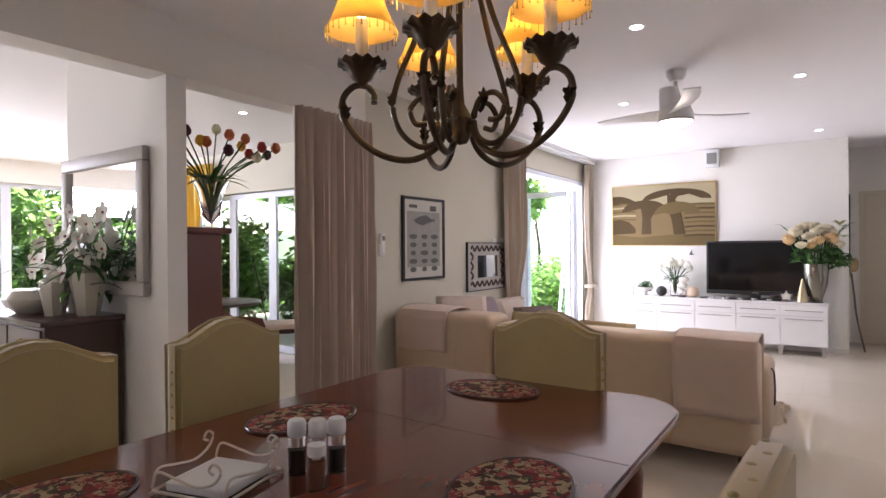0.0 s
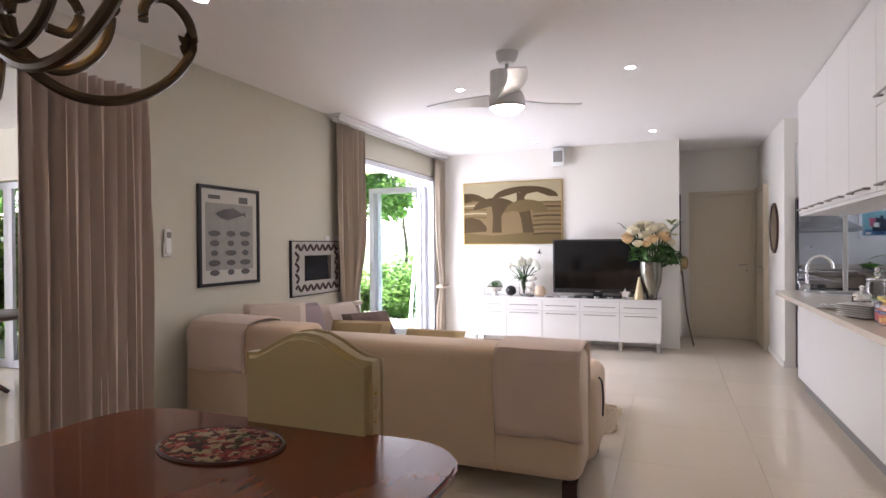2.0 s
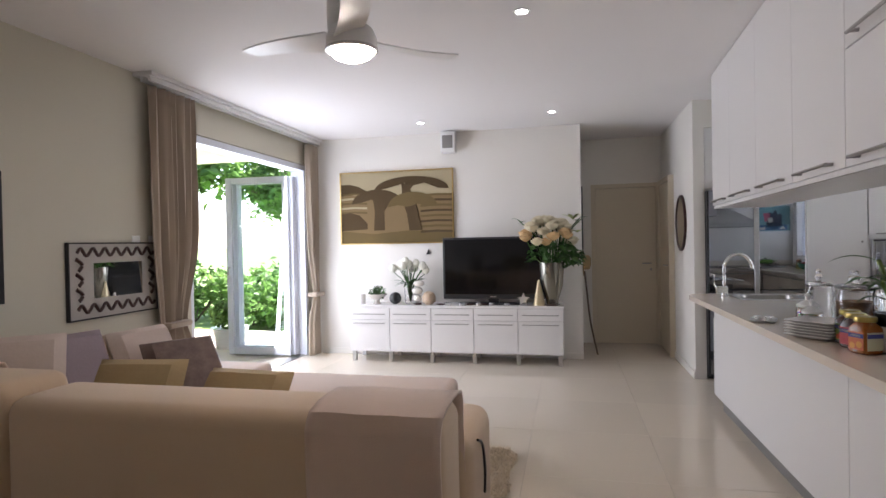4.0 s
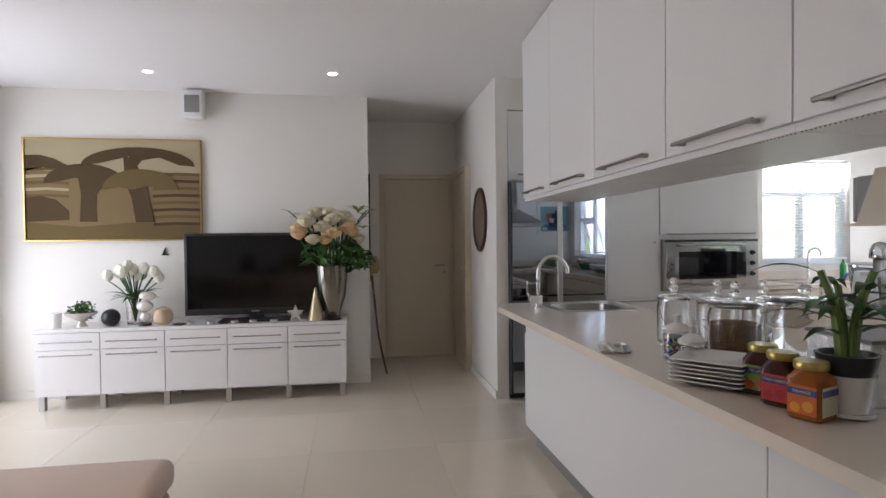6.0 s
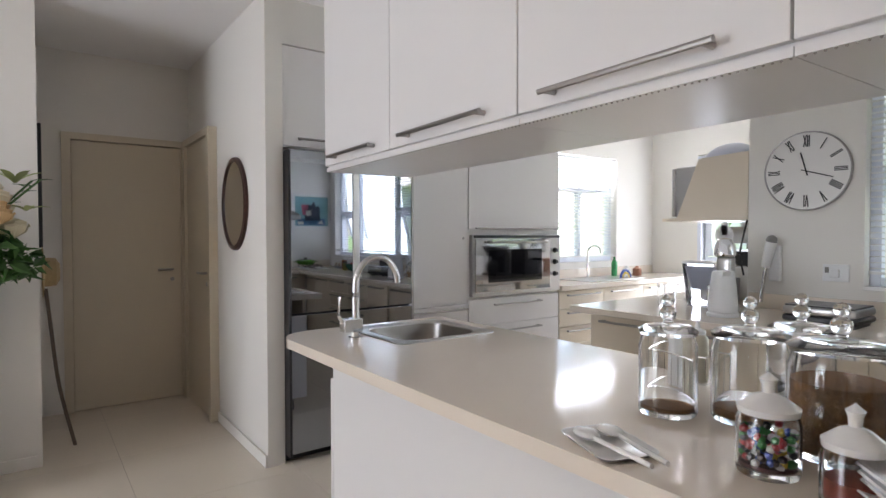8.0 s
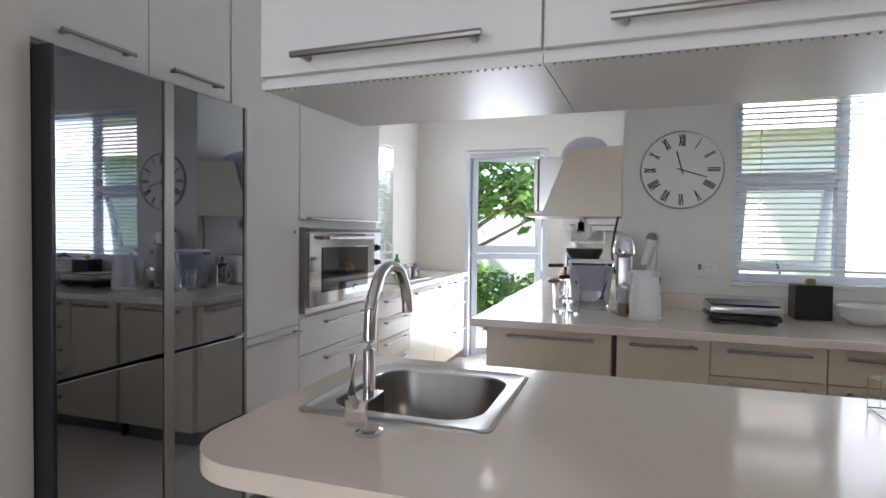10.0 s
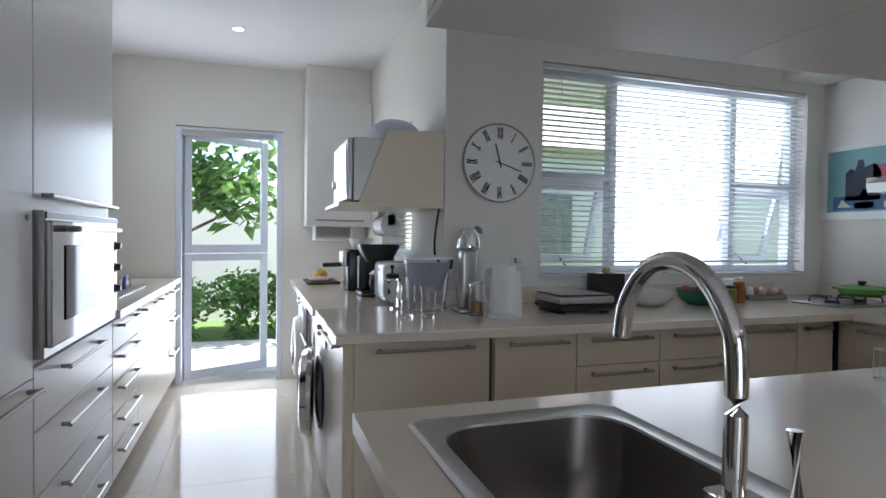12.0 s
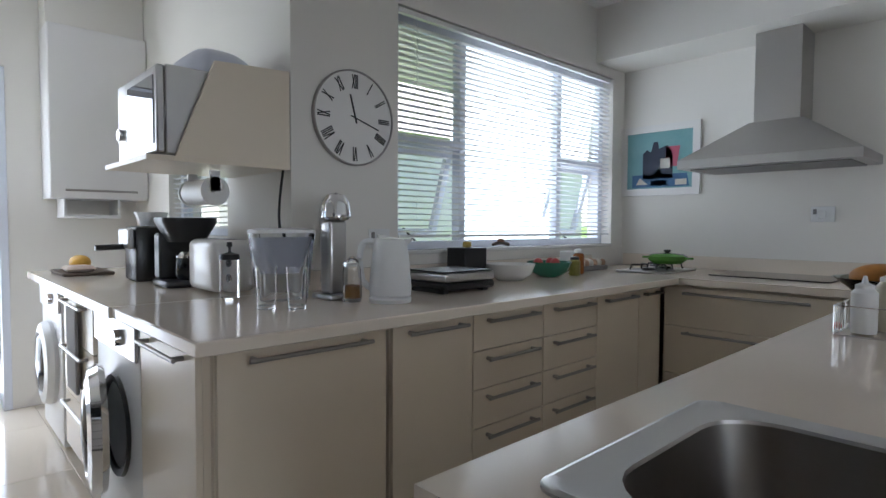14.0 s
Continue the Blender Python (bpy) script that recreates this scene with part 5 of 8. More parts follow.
def leaf_tuft(bm, x, z, s):
    """Three crossed acanthus leaves round a stem."""
    for q in range(3):
        c, n_ = math.cos(q * 1.05), math.sin(q * 1.05)
        for sg in (-1, 1):
            P_ = [(0, -1.0), (0.35, -0.7), (0.6, -0.2), (0.42, 0.0), (0.7, 0.5), (0.3, 0.45), (0.0, 1.1)]
            for th in (-0.0015, 0.0015):
                bm.faces.new([bm.verts.new((x + sg * u * s * c - th * n_, sg * u * s * n_ + th * c, z + w * s)) for u, w in P_])
    return bm


me_leaf = [finish(leaf_tuft(nb(), x, z, k), "leaf_ornament", M_IRON, False) for x, z, k in ((0.295, 0.03, 0.026), (0.07, 0.06, 0.022), (0.175, 0.06, 0.018))]
for k in range(5):
    a = 0.3 + 72 * k
    A = new("arm", me_arm)
    A.parent = chd
    A.matrix_local = pose(0, 0, 0, 0, 0, a)
    S = new("scroll", me_stay)
    S.parent = chd
    S.matrix_local = pose(0, 0, 0, 0, 0, a)
    for nm, me in (("drip_cup", me_cup), ("candle_tube", me_can), ("bulb", me_bulb), ("shade", me_shade), ("bead_fringe", me_fringe), *(("leaf_ornament", q) for q in me_leaf)):
        o = new(nm, me)
        o.parent = A

# ---- garden beyond the openings ----
M_LAWN = mat("lawn_grass", (0.16, 0.28, 0.06), 0.9, var=0.25, scale=2, bump=0.1, bscale=90)
struct("ground", bx(-3000, -3000, -0.4, 3000, 3000, -0.21), M_LAWN, "green garden lawn reaching far off", "ground")
struct("patio", bx(-8.5, 5.1, -0.20, -3.2, 10.5, -0.03), M_PATIO, "pale paved patio outside the folding doors", "pavement")
struct("yard", bx(6.2, 5.0, -0.2, 8.2, 10.5, -0.04), M_PATIO, "pale paving outside the scullery door", "pavement")
M_RENDER = mat("white_boundary_wall", (0.75, 0.73, 0.68), 0.8, var=0.05)
struct("garden_wall", bx(-16.2, -6, -0.21, -16, 22, 1.9), M_RENDER, "white boundary wall in the garden", "wall")
struct("yard_wall", bx(11.0, 2.0, -0.21, 11.2, 20, 1.7), M_RENDER, "white boundary wall behind the yard", "wall")
nh_ = thing("neighbour_house", 0, 0, 0, "white neighbouring house with pitched roof", "house")
part("wall", bx(9.0, -4.0, -0.21, 13, 4.6, 2.7), M_RENDER, nh_)
part("roof", extrude_poly(nb(), [(8.6, 2.7), (13.4, 2.7), (11, 4.4)], -4.4, 5.0, "y"), M_PATIO, nh_)
part("window", bx(8.96, 2.4, 0.9, 8.99, 3.4, 2.0), M_PLINTH, nh_)


def leaf_cloud(bm, pts, n, size, seed, flat=0.0):
    """Many small leaves gathered round clump centres (x, y, z, radius)."""
    r = random.Random(seed)
    vs, fs = [], []
    for _ in range(n):
        cx, cy, cz, cr = r.choice(pts)
        while True:
            d = Vector((r.uniform(-1, 1), r.uniform(-1, 1), r.uniform(-1, 1)))
            if 0.3 < d.length < 1:
                break
        p = Vector((cx, cy, cz)) + d * cr
        q = Euler((r.uniform(-1, 1), r.uniform(-1, 1), r.uniform(0, 6.28))).to_matrix()
        s = size * r.uniform(0.6, 1.3)
        a = [bm.verts.new(p + q @ Vector(v) * s) for v in ((0, 0, 0), (0.28, 0.4, 0.08), (0, 1, -0.12), (-0.28, 0.4, 0.08))]
        bm.faces.new(a[:3]), bm.faces.new((a[0], a[2], a[3]))
    return bm


M_BARK = mat("grey_brown_bark", (0.16, 0.12, 0.09), 0.9, var=0.25, scale=8, bump=0.2)


def tree(x, y, hgt, spread, seed, label, size=0.16, n=2600):
    t = thing("tree", x, y, -0.21, label, "tree", "garden trees")
    r = random.Random(seed)
    bm = tube(nb(), smooth_path([(0, 0, 0), (0.08, 0.05, hgt * 0.25), (-0.05, 0, hgt * 0.5), (0.05, 0, hgt * 0.8)], 4), 0.09, 8, 0.4)
    cl = []
    for k in range(9):
        a, z = r.uniform(0, 6.28), hgt * r.uniform(0.35, 0.8)
        e = (spread * math.cos(a) * r.uniform(0.5, 1), spread * math.sin(a) * r.uniform(0.5, 1), z + hgt * 0.2)
        tube(bm, smooth_path([(0, 0, z), (e[0] * 0.5, e[1] * 0.5, z + 0.1 * hgt), e], 4), 0.035, 6, 0.3)
        cl.append((*e, spread * r.uniform(0.25, 0.5)))
        cl.append((e[0] * 0.6, e[1] * 0.6, e[2] + r.uniform(-0.3, 0.3), spread * r.uniform(0.2, 0.4)))
    part("trunk", bm, M_BARK, t)
    part("crown", leaf_cloud(nb(), cl, n, size, seed), M_GREEN, t, "loose leafy crown")
    return t


def shrub(x, y, r_, h, seed, label="leafy green garden shrub", n=900, size=0.13):
    t = thing("shrub", x, y, -0.21, label, "shrub", "garden shrubs")
    r = random.Random(seed)
    cl = [(r.uniform(-r_, r_), r.uniform(-r_, r_), h * r.uniform(0.2, 0.8), r_ * r.uniform(0.4, 0.7)) for _ in range(7)]
    bm = nb()
    for c in cl[:4]:
        tube(bm, [(0, 0, 0), c[:3]], 0.015, 5)
    part("stems", bm, M_BARK, t)
    part("foliage", leaf_cloud(nb(), cl, n, size, seed), M_GREEN, t)
    return t


tree(8.6, 8.6, 3.2, 1.3, 1, "small leafy garden tree outside the scullery door", 0.22, 2200)
for i, (x, y) in enumerate(((9.4, 7.4), (8.5, 9.5), (10.2, 9.4), (9.6, 8.4), (10.0, 6.2), (7.6, 10.8), (9.0, 10.6), (4.6, 12.0), (6, 12.4))):
    shrub(x, y, 0.55, 0.9, 20 + i)
for i, (x, y, h, s) in enumerate(((-13, 12, 5.5, 2.4), (-10.5, 14.5, 5, 2.2), (-14, 8.0, 5.5, 2.3), (-10, 22, 5.5, 2.4), (-5, 24, 5, 2.2), (-13.8, 3.5, 5, 2.4), (-13.4, 0.2, 5, 2.3), (-13.2, -3, 5, 2.2), (4.2, 13.2, 5.0, 2.0), (12.5, 12, 5.5, 2.2), (14, 8.5, 5.5, 2.4))):
    tree(x, y, h, s, 50 + i, "tall leafy garden tree with spreading crown", 0.30, 3000)
for i, (x, y) in enumerate(((-9, 11.5), (-10.4, 10.2), (-7.6, 12.6), (-11, 8.4), (-6.0, 12.2), (-4.6, 11.8), (-12.5, 2.8), (-12.2, 1.2), (-12.4, 4.4), (-9.4, 6.8), (-12.3, -0.5), (-9.2, 9.0))):
    shrub(x, y, 0.8, 1.3, 80 + i, n=1300, size=0.17)

for i, (x, y) in enumerate(((-7.6, 6.3), (-6.6, 6.5), (-5.6, 6.2), (-4.9, 6.3))):
    shrub(x, y, 0.7, 2.2, 120 + i, "tall leafy shrub in the garden beside the house", n=1500, size=0.2)

for i in range(13):
    shrub(-11.3 - 0.6 * (i % 2), -4.6 + 0.85 * i, 0.8, 2.0 + 0.7 * (i % 3), 140 + i, "tall leafy shrub along the garden wall", n=1500, size=0.22)
# lights of the openings and lamps
window_light(-3.28, 7.45, 1.2, 0, 7.45, 0.9, 2.1, 2.2, 18)
window_light(3.88, 4.57, 1.65, 0, 4.57, 1.2, 1.42, 1.15, 5.2)
window_light(5.975, 7.53, 1.1, 0, 7.53, 0.9, 0.8, 2.0, 7)
window_light(4.8, 8.565, 2.03, 4.8, 7.6, 0.6, 0.95, 0.1, 3)
window_light(-9.62, 1.4, 2.12, -4, 1.4, 0.3, 6.2, 0.45, 44)

# ---- kitchen wall: clock, microwave shelf, hood, hobs ----
M_INKB = mat("black_clock_ink", (0.02, 0.02, 0.02), 0.5)
clk = thing("wall_clock", 3.686, 6.072, 1.665, "round white wall clock with black Roman numerals", "clock")
o = part("face", lathe(nb(), [(0.208, 0), (0.208, 0.012), (0.0001, 0.012)], seg=56), M_WHITE, clk)
o.matrix_local = pose(0, 0, 0, 0, -90, 0)
o = part("rim", lathe(nb(), [(0.206, 0.012), (0.207, 0.02), (0.211, 0.021), (0.214, 0.017), (0.214, 0.0)], seg=56, caps=False), M_HANDLE, clk, "thin steel rim")
o.matrix_local = pose(0, 0, 0, 0, -90, 0)
NUM = ("XII", "I", "II", "III", "IIII", "V", "VI", "VII", "VIII", "IX", "X", "XI")
for k, s in enumerate(NUM):
    w = {"I": 0.008, "V": 0.018, "X": 0.018}
    tot = sum(w[c] for c in s)
    u, bm = -tot / 2, nb()
    for c in s:
        cw, h = w[c], 0.062
        if c == "I":
            box(bm, -0.0145, u + 0.0016, -h / 2, -0.0125, u + 0.0066, h / 2)
        else:
            for a, b in (((0.002, h / 2), (cw / 2, -h / 2)), ((cw - 0.002, h / 2), (cw / 2, -h / 2))) if c == "V" else (((0.002, h / 2), (cw - 0.002, -h / 2)), ((cw - 0.002, h / 2), (0.002, -h / 2))):
                tube(bm, [(-0.0135, u + a[0], a[1]), (-0.0135, u + b[0], b[1])], 0.0026, 4)
        u += cw
    for v in bm.verts:
        v.co.y = -v.co.y
    o = part("numeral", bm, M_INKB, clk, "black Roman numeral")
    o.matrix_local = pose(0, 0, 0, 30 * k, 0, 0) @ pose(0, 0, 0.162)
for L, a, r in ((0.105, 345, 0.0035), (0.135, 108, 0.0028)):
    o = part("clock_hand", tube(nb(), [(-0.017, 0, -0.025), (-0.017, 0, L)], r, 6), M_INKB, clk, "black clock hand")
    o.matrix_local = pose(0, 0, 0, a, 0, 0)

shf = thing("microwave_shelf", 3.692, 6.384, 1.43, "white boxed wall shelf with sloping sides", "shelf")
for x in (0.0, 0.56):
    part("side_panel", extrude_poly(nb(), [(0, 0), (0.45, 0), (0.305, 0.37), (0, 0.385)], x, x + 0.018, "x"), M_CABK, shf)
part("bottom", bx(-0.005, 0.001, -0.02, 0.583, 0.55, -0.001), M_CABK, shf)
mwv = thing("microwave", 3.72, 6.42, 1.432, "silver microwave oven with mirrored door on the shelf", "microwave")
part("body", bx(0, 0, 0.005, 0.525, 0.44, 0.33, bev=0.006), M_STEEL, mwv)
d = part("microwave_door", bx(0.0, 0.441, 0.01, 0.40, 0.47, 0.325, bev=0.006), M_STEEL, mwv)
part("window", bx(0.03, 0.471, 0.045, 0.36, 0.474, 0.29), M_FRIDGE, d, "mirrored dark window")
part("control_panel", bx(0.403, 0.441, 0.01, 0.525, 0.468, 0.325, bev=0.004), M_STEEL, mwv)
part("dial", tube(nb(), [(0.465, 0.468, 0.12), (0.465, 0.485, 0.12)], 0.025, 16), M_CHROME, mwv)
M_LILAC = mat("pale_lilac_plastic", (0.62, 0.64, 0.72), 0.35, bump=0)
single("food_cover", loft(nb(), [rrect(0.21 * math.cos(a), 0.15 * math.cos(a), 0.1 * math.cos(a), 0.15 * math.sin(a)) for a in [k * math.pi / 2 / 9 for k in range(9)]]), M_LILAC, "pale lilac domed microwave food cover on top", "cover", at=pose(3.98, 6.60, 1.765))
kr = thing("paper_towel_holder", 4.02, 6.62, 1.405, "paper towel roll hung under the shelf", "paper towel")
part("roll", tube(nb(), [(-0.12, 0, -0.085), (0.12, 0, -0.085)], 0.055, 24), M_PLASTIC, kr, "white paper roll")
for x in (-0.13, 0.13):
    part("bracket", box(tube(nb(), [(x - 0.006, 0, -0.085), (x + 0.006, 0, -0.085)], 0.06, 24), x - 0.006, -0.02, -0.085, x + 0.006, 0.02, 0.0), M_PLASTIC, kr)
single("power_cord", tube(nb(), smooth_path([(3.72, 6.40, 1.41), (3.71, 6.42, 1.3), (3.70, 6.43, 1.2), (3.705, 6.41, 1.08)], 6), 0.006, 6), M_BLACK, "black power cord hanging from the shelf", "cord")
wc = unit("wall_cabinet", "white scullery wall cabinet up to the ceiling", 5.68, 6.384, 1.34, 5.966, 6.93, 2.40, M_CAB, "scullery units")
cab_front(wc, "x", 5.68, 6.384, 6.93, 1.34, 2.40, -1, M_CAB, 1.39, 0.4)
part("top_box", bx(5.72, 6.384, 2.401, 5.966, 6.93, H - 0.002), M_WALL, wc)
rk = thing("dish_rack", 5.82, 6.70, 1.338, "small white plastic rack under the wall cabinet", "rack")
part("tray", bx(-0.12, -0.16, -0.12, 0.12, 0.16, -0.10, bev=0.005), M_PLASTIC, rk)
for y in (-0.15, 0.15):
    part("side", bx(-0.12, y - 0.006, -0.10, 0.12, y + 0.006, 0.0), M_PLASTIC, rk)

hd = thing("cooker_hood", 2.60, 3.664, 1.53, "brushed steel chimney cooker hood over the hob", "cooker hood")
part("canopy", loft(nb(), [[(-0.46, 0, 0), (0.46, 0, 0), (0.46, 0.49, 0), (-0.46, 0.49, 0)], [(-0.46, 0, 0.05), (0.46, 0, 0.05), (0.46, 0.49, 0.05), (-0.46, 0.49, 0.05)], [(-0.14, 0, 0.27), (0.14, 0, 0.27), (0.14, 0.25, 0.27), (-0.14, 0.25, 0.27)]], True, True), M_STEEL, hd)
part("chimney", bx(-0.12, 0.001, 0.27, 0.12, 0.24, 0.788), M_STEEL, hd)
part("filter", bx(-0.4, 0.05, -0.008, 0.4, 0.44, -0.001), M_PLINTH, hd, "grey grease filter")
pic = thing("framed_picture", 3.408, 3.662, 1.405, "white-framed teal print of a harbour still life", "picture")
part("frame", box(box(box(bx(-0.29, 0, 0, 0.29, 0.02, 0.05), -0.29, 0, 0.45, 0.29, 0.02, 0.5), -0.29, 0, 0.05, -0.24, 0.02, 0.45), 0.24, 0, 0.05, 0.29, 0.02, 0.45), M_WHITE, pic, "white frame")
M_TEAL = mat("teal_print", (0.12, 0.33, 0.36), 0.4, var=0.2, scale=5, c2=(0.22, 0.42, 0.44))
part("print", bx(-0.24, 0.001, 0.05, 0.24, 0.010, 0.45), M_TEAL, pic)
pc = {"navy": (0.012, 0.025, 0.06), "pink": (0.6, 0.12, 0.2), "white": (0.7, 0.68, 0.6), "blue": (0.05, 0.16, 0.32), "mint": (0.25, 0.5, 0.42)}
PM = {k: mat(k + "_print_ink", v, 0.5, var=0.15, scale=20) for k, v in pc.items()}
for c, pts in (("navy", [(0.12, 0.12), (0.12, 0.30), (0.09, 0.33), (0.06, 0.31), (0.04, 0.38), (0.01, 0.38), (0.0, 0.33), (-0.06, 0.35), (-0.1, 0.30), (-0.1, 0.12)]), ("pink", [(-0.05, 0.2), (-0.05, 0.34), (-0.15, 0.34), (-0.13, 0.2)]), ("white", [(-0.01, 0.19), (-0.01, 0.26), (-0.08, 0.26), (-0.08, 0.19)]),
               ("blue", [(0.2, 0.06), (0.2, 0.15), (-0.2, 0.15), (-0.22, 0.06)]), ("mint", [(0.05, 0.13), (0.0, 0.2), (-0.04, 0.13)]), ("white", [(-0.12, 0.07), (-0.12, 0.11), (-0.2, 0.11), (-0.2, 0.07)]), ("white", [(0.17, 0.08), (0.14, 0.13), (0.08, 0.08)]), ("navy", [(0.06, 0.07), (0.06, 0.11), (-0.06, 0.11), (-0.06, 0.07)])):
    part("print_shape", extrude_poly(nb(), pts, 0.010, 0.0112 + 0.0004 * (len(c) % 4), "y"), PM[c], pic)
for x, y, ax in ((2.41, 3.664, "y"), (3.686, 5.93, "x")):
    so = thing("wall_socket", x, y, 1.26 if ax == "y" else 1.12, "white double wall socket", "socket", "wall sockets", rz=0 if ax == "y" else 90)
    part("plate", bx(-0.06, 0, -0.045, 0.06, 0.008, 0.045, bev=0.002), M_PLASTIC, so)
    part("plug", bx(-0.02, 0.008, -0.025, 0.02, 0.03, 0.02, bev=0.004), M_PLASTIC, so)
    part("rocker", bx(0.03, 0.008, 0.0, 0.048, 0.012, 0.03), M_PLINTH, so)
hb = thing("ceramic_hob", 2.55, 3.98, 0.901, "black glass ceramic hob set in the worktop", "hob")
part("glass", bx(-0.30, -0.24, 0, 0.30, 0.2, 0.006, bev=0.002), M_DGLASS, hb)
gh = thing("gas_hob", 3.2, 4.10, 0.901, "steel gas hob with black pan supports", "hob")
part("tray", bx(-0.15, -0.24, 0, 0.15, 0.24, 0.012, bev=0.004), M_STEEL, gh)
for y in (-0.11, 0.11):
    part("burner", lathe(nb(), [(0.04, 0.012), (0.035, 0.025), (0.0001, 0.027)], 0, y, 0, 18), M_BLACK, gh)
    bm = nb()
    for a in range(4):
        c, s = math.cos(a * math.pi / 2 + 0.78), math.sin(a * math.pi / 2 + 0.78)
        tube(bm, [(0.12 * c, y + 0.1 * s, 0.012), (0.11 * c, y + 0.09 * s, 0.045), (0.03 * c, y + 0.03 * s, 0.045)], 0.006, 6)
    part("pan_support", bm, M_BLACK, gh)
pn = thing("green_pan", 3.18, 4.0, 0.947, "green lidded casserole pan on the gas hob", "pan")
M_GPAN = mat("green_enamel", (0.10, 0.30, 0.04), 0.25, bump=0)
part("pan", lathe(nb(), [(0.09, 0), (0.115, 0.02), (0.12, 0.045)], seg=28), M_GPAN, pn)
part("lid", lathe(nb(), [(0.122, 0.045), (0.10, 0.058), (0.03, 0.066), (0.0001, 0.067)], seg=28), M_GPAN, pn)
part("knob", lathe(nb(), [(0.012, 0.066), (0.024, 0.08), (0.02, 0.088), (0.0001, 0.089)], seg=16), M_BLACK, pn)
part("grip", box(bx(-0.16, -0.02, 0.03, -0.118, 0.02, 0.042), 0.118, -0.02, 0.03, 0.16, 0.02, 0.042), M_GPAN, pn)


# ---- small things on the kitchen worktops ----
def jar(name, x, y, r, h, label, fill=None, fill_h=0.0, z=0.901, lid=None, finial=0, ribs=0, wall=0.004, group="glass jars"):
    t = thing(name, x, y, z, label, "jar", group)
    n = 40 if ribs else 26
    bm = lathe(nb(), [(r * 0.96, 0), (r, 0.008), (r, h * 0.86), (r * 0.9, h), (r * 0.9 - wall, h), (r - wall, h * 0.85), (r - wall, 0.012), (0.0001, 0.012)], seg=n)
    if ribs:
        for v in bm.verts:
            a = math.atan2(v.co.y, v.co.x)
            k = 1 + 0.03 * math.cos(20 * a) * (0.02 < v.co.z < h * 0.84)
            v.co.x, v.co.y = v.co.x * k, v.co.y * k
    part("glass_body", bm, M_GLASS, t, "clear glass body")
    if fill:
        part("contents", lathe(nb(), [(r - wall - 0.003, 0.014), (r - wall - 0.003, fill_h), (0.0001, fill_h + 0.004)], seg=20), fill, t)
    if lid == "glass":
        L = part("lid", lathe(nb(), [(r * 0.98, h + 0.001), (r * 1.02, h + 0.01), (r * 0.8, h + 0.02), (0.012, h + 0.026), (0.01, h + 0.035), (0.0001, h + 0.036)], seg=26), M_GLASS, t, "clear glass lid")
        for k in range(finial):
            part("finial", ball(nb(), 0, 0, h + 0.05 + 0.03 * k, 0.019 - 0.004 * k, sub=3), M_GLASS, L, "glass ball finial")
    elif lid:
        L = part("lid", lathe(nb(), [(r * 0.95, h + 0.001), (r * 0.98, h + 0.012), (r * 0.5, h + 0.03), (r * 0.2, h + 0.036), (r * 0.22, h + 0.05), (r * 0.3, h + 0.06), (0.0001, h + 0.072)], seg=22), lid, t)
    return t


M_GRAIN = mat("mixed_cereal", (0.42, 0.20, 0.06), 0.8, var=0.4, scale=90, bump=0.3, bscale=160)
M_SWEET = mat("mixed_sweets_base", (0.1, 0.03, 0.03), 0.4)
jar("glass_canister", 1.50, 5.54, 0.066, 0.185, "tall clear glass canister with ball finial lid", M_GRAIN, 0.022, lid="glass", finial=2)
jar("glass_canister", 1.60, 5.40, 0.08, 0.185, "clear glass canister with a few leftovers", M_GRAIN, 0.03, lid="glass", finial=2)
jar("glass_canister", 1.53, 5.20, 0.09, 0.195, "clear glass canister of cereal with ball finial lid", M_GRAIN, 0.14, lid="glass", finial=2)
jar("glass_canister", 1.77, 5.36, 0.07, 0.185, "clear empty glass canister", lid="glass", finial=2)
jar("ribbed_jar", 1.62, 4.985, 0.112, 0.225, "large ribbed glass cookie jar with glass lid", lid="glass", finial=1, ribs=1)
sj = jar("sweet_jar", 1.335, 5.245, 0.052, 0.105, "small glass jar of coloured sweets with white lid", M_SWEET, 0.02, lid=M_WHITE)
rs = random.Random(8)
SW = [mat(n + "_sweet", c, 0.3, bump=0) for n, c in (("red", (0.5, 0.03, 0.03)), ("blue", (0.03, 0.08, 0.4)), ("yellow", (0.7, 0.5, 0.05)), ("white", (0.75, 0.7, 0.65)), ("dark", (0.03, 0.02, 0.02)), ("green", (0.05, 0.3, 0.06)))]
SWM = [finish(ball(nb(), 0, 0, 0, 0.008, sub=1), "sweet", m) for m in SW]
for k in range(110):
    a, r_, z = rs.uniform(0, 6.28), 0.039 * math.sqrt(rs.random()) if k % 3 == 0 else 0.039, 0.022 + 0.055 * (k / 110)
    o = new("sweet", rs.choice(SWM))
    o.parent = sj
    o.location = (r_ * math.cos(a), r_ * math.sin(a), z)
jar("spice_jar", 1.30, 5.105, 0.046, 0.09, "small glass jar with white ceramic garlic lid", mat("red_spice", (0.35, 0.06, 0.03), 0.8, var=0.3, scale=60), 0.045, lid=M_WHITE)
for (x, y, rz) in ((1.27, 4.95, 0),):
    for k in range(6):
        pl = thing("plate", x + 0.002 * (k % 2), y + 0.002 * (k % 3), 0.9012 + 0.0125 * k, "square white porcelain plate in a stack", "plate", "stacked plates", rz=40 + 1.5 * (k % 3))
        bm = loft(nb(), [rrect(0.065, 0.065, 0.012, 0), rrect(0.105, 0.105, 0.012, 0.017), rrect(0.103, 0.103, 0.012, 0.020), rrect(0.062, 0.062, 0.012, 0.004)], True, True)
        part("dish", bm, M_WHITE, pl)
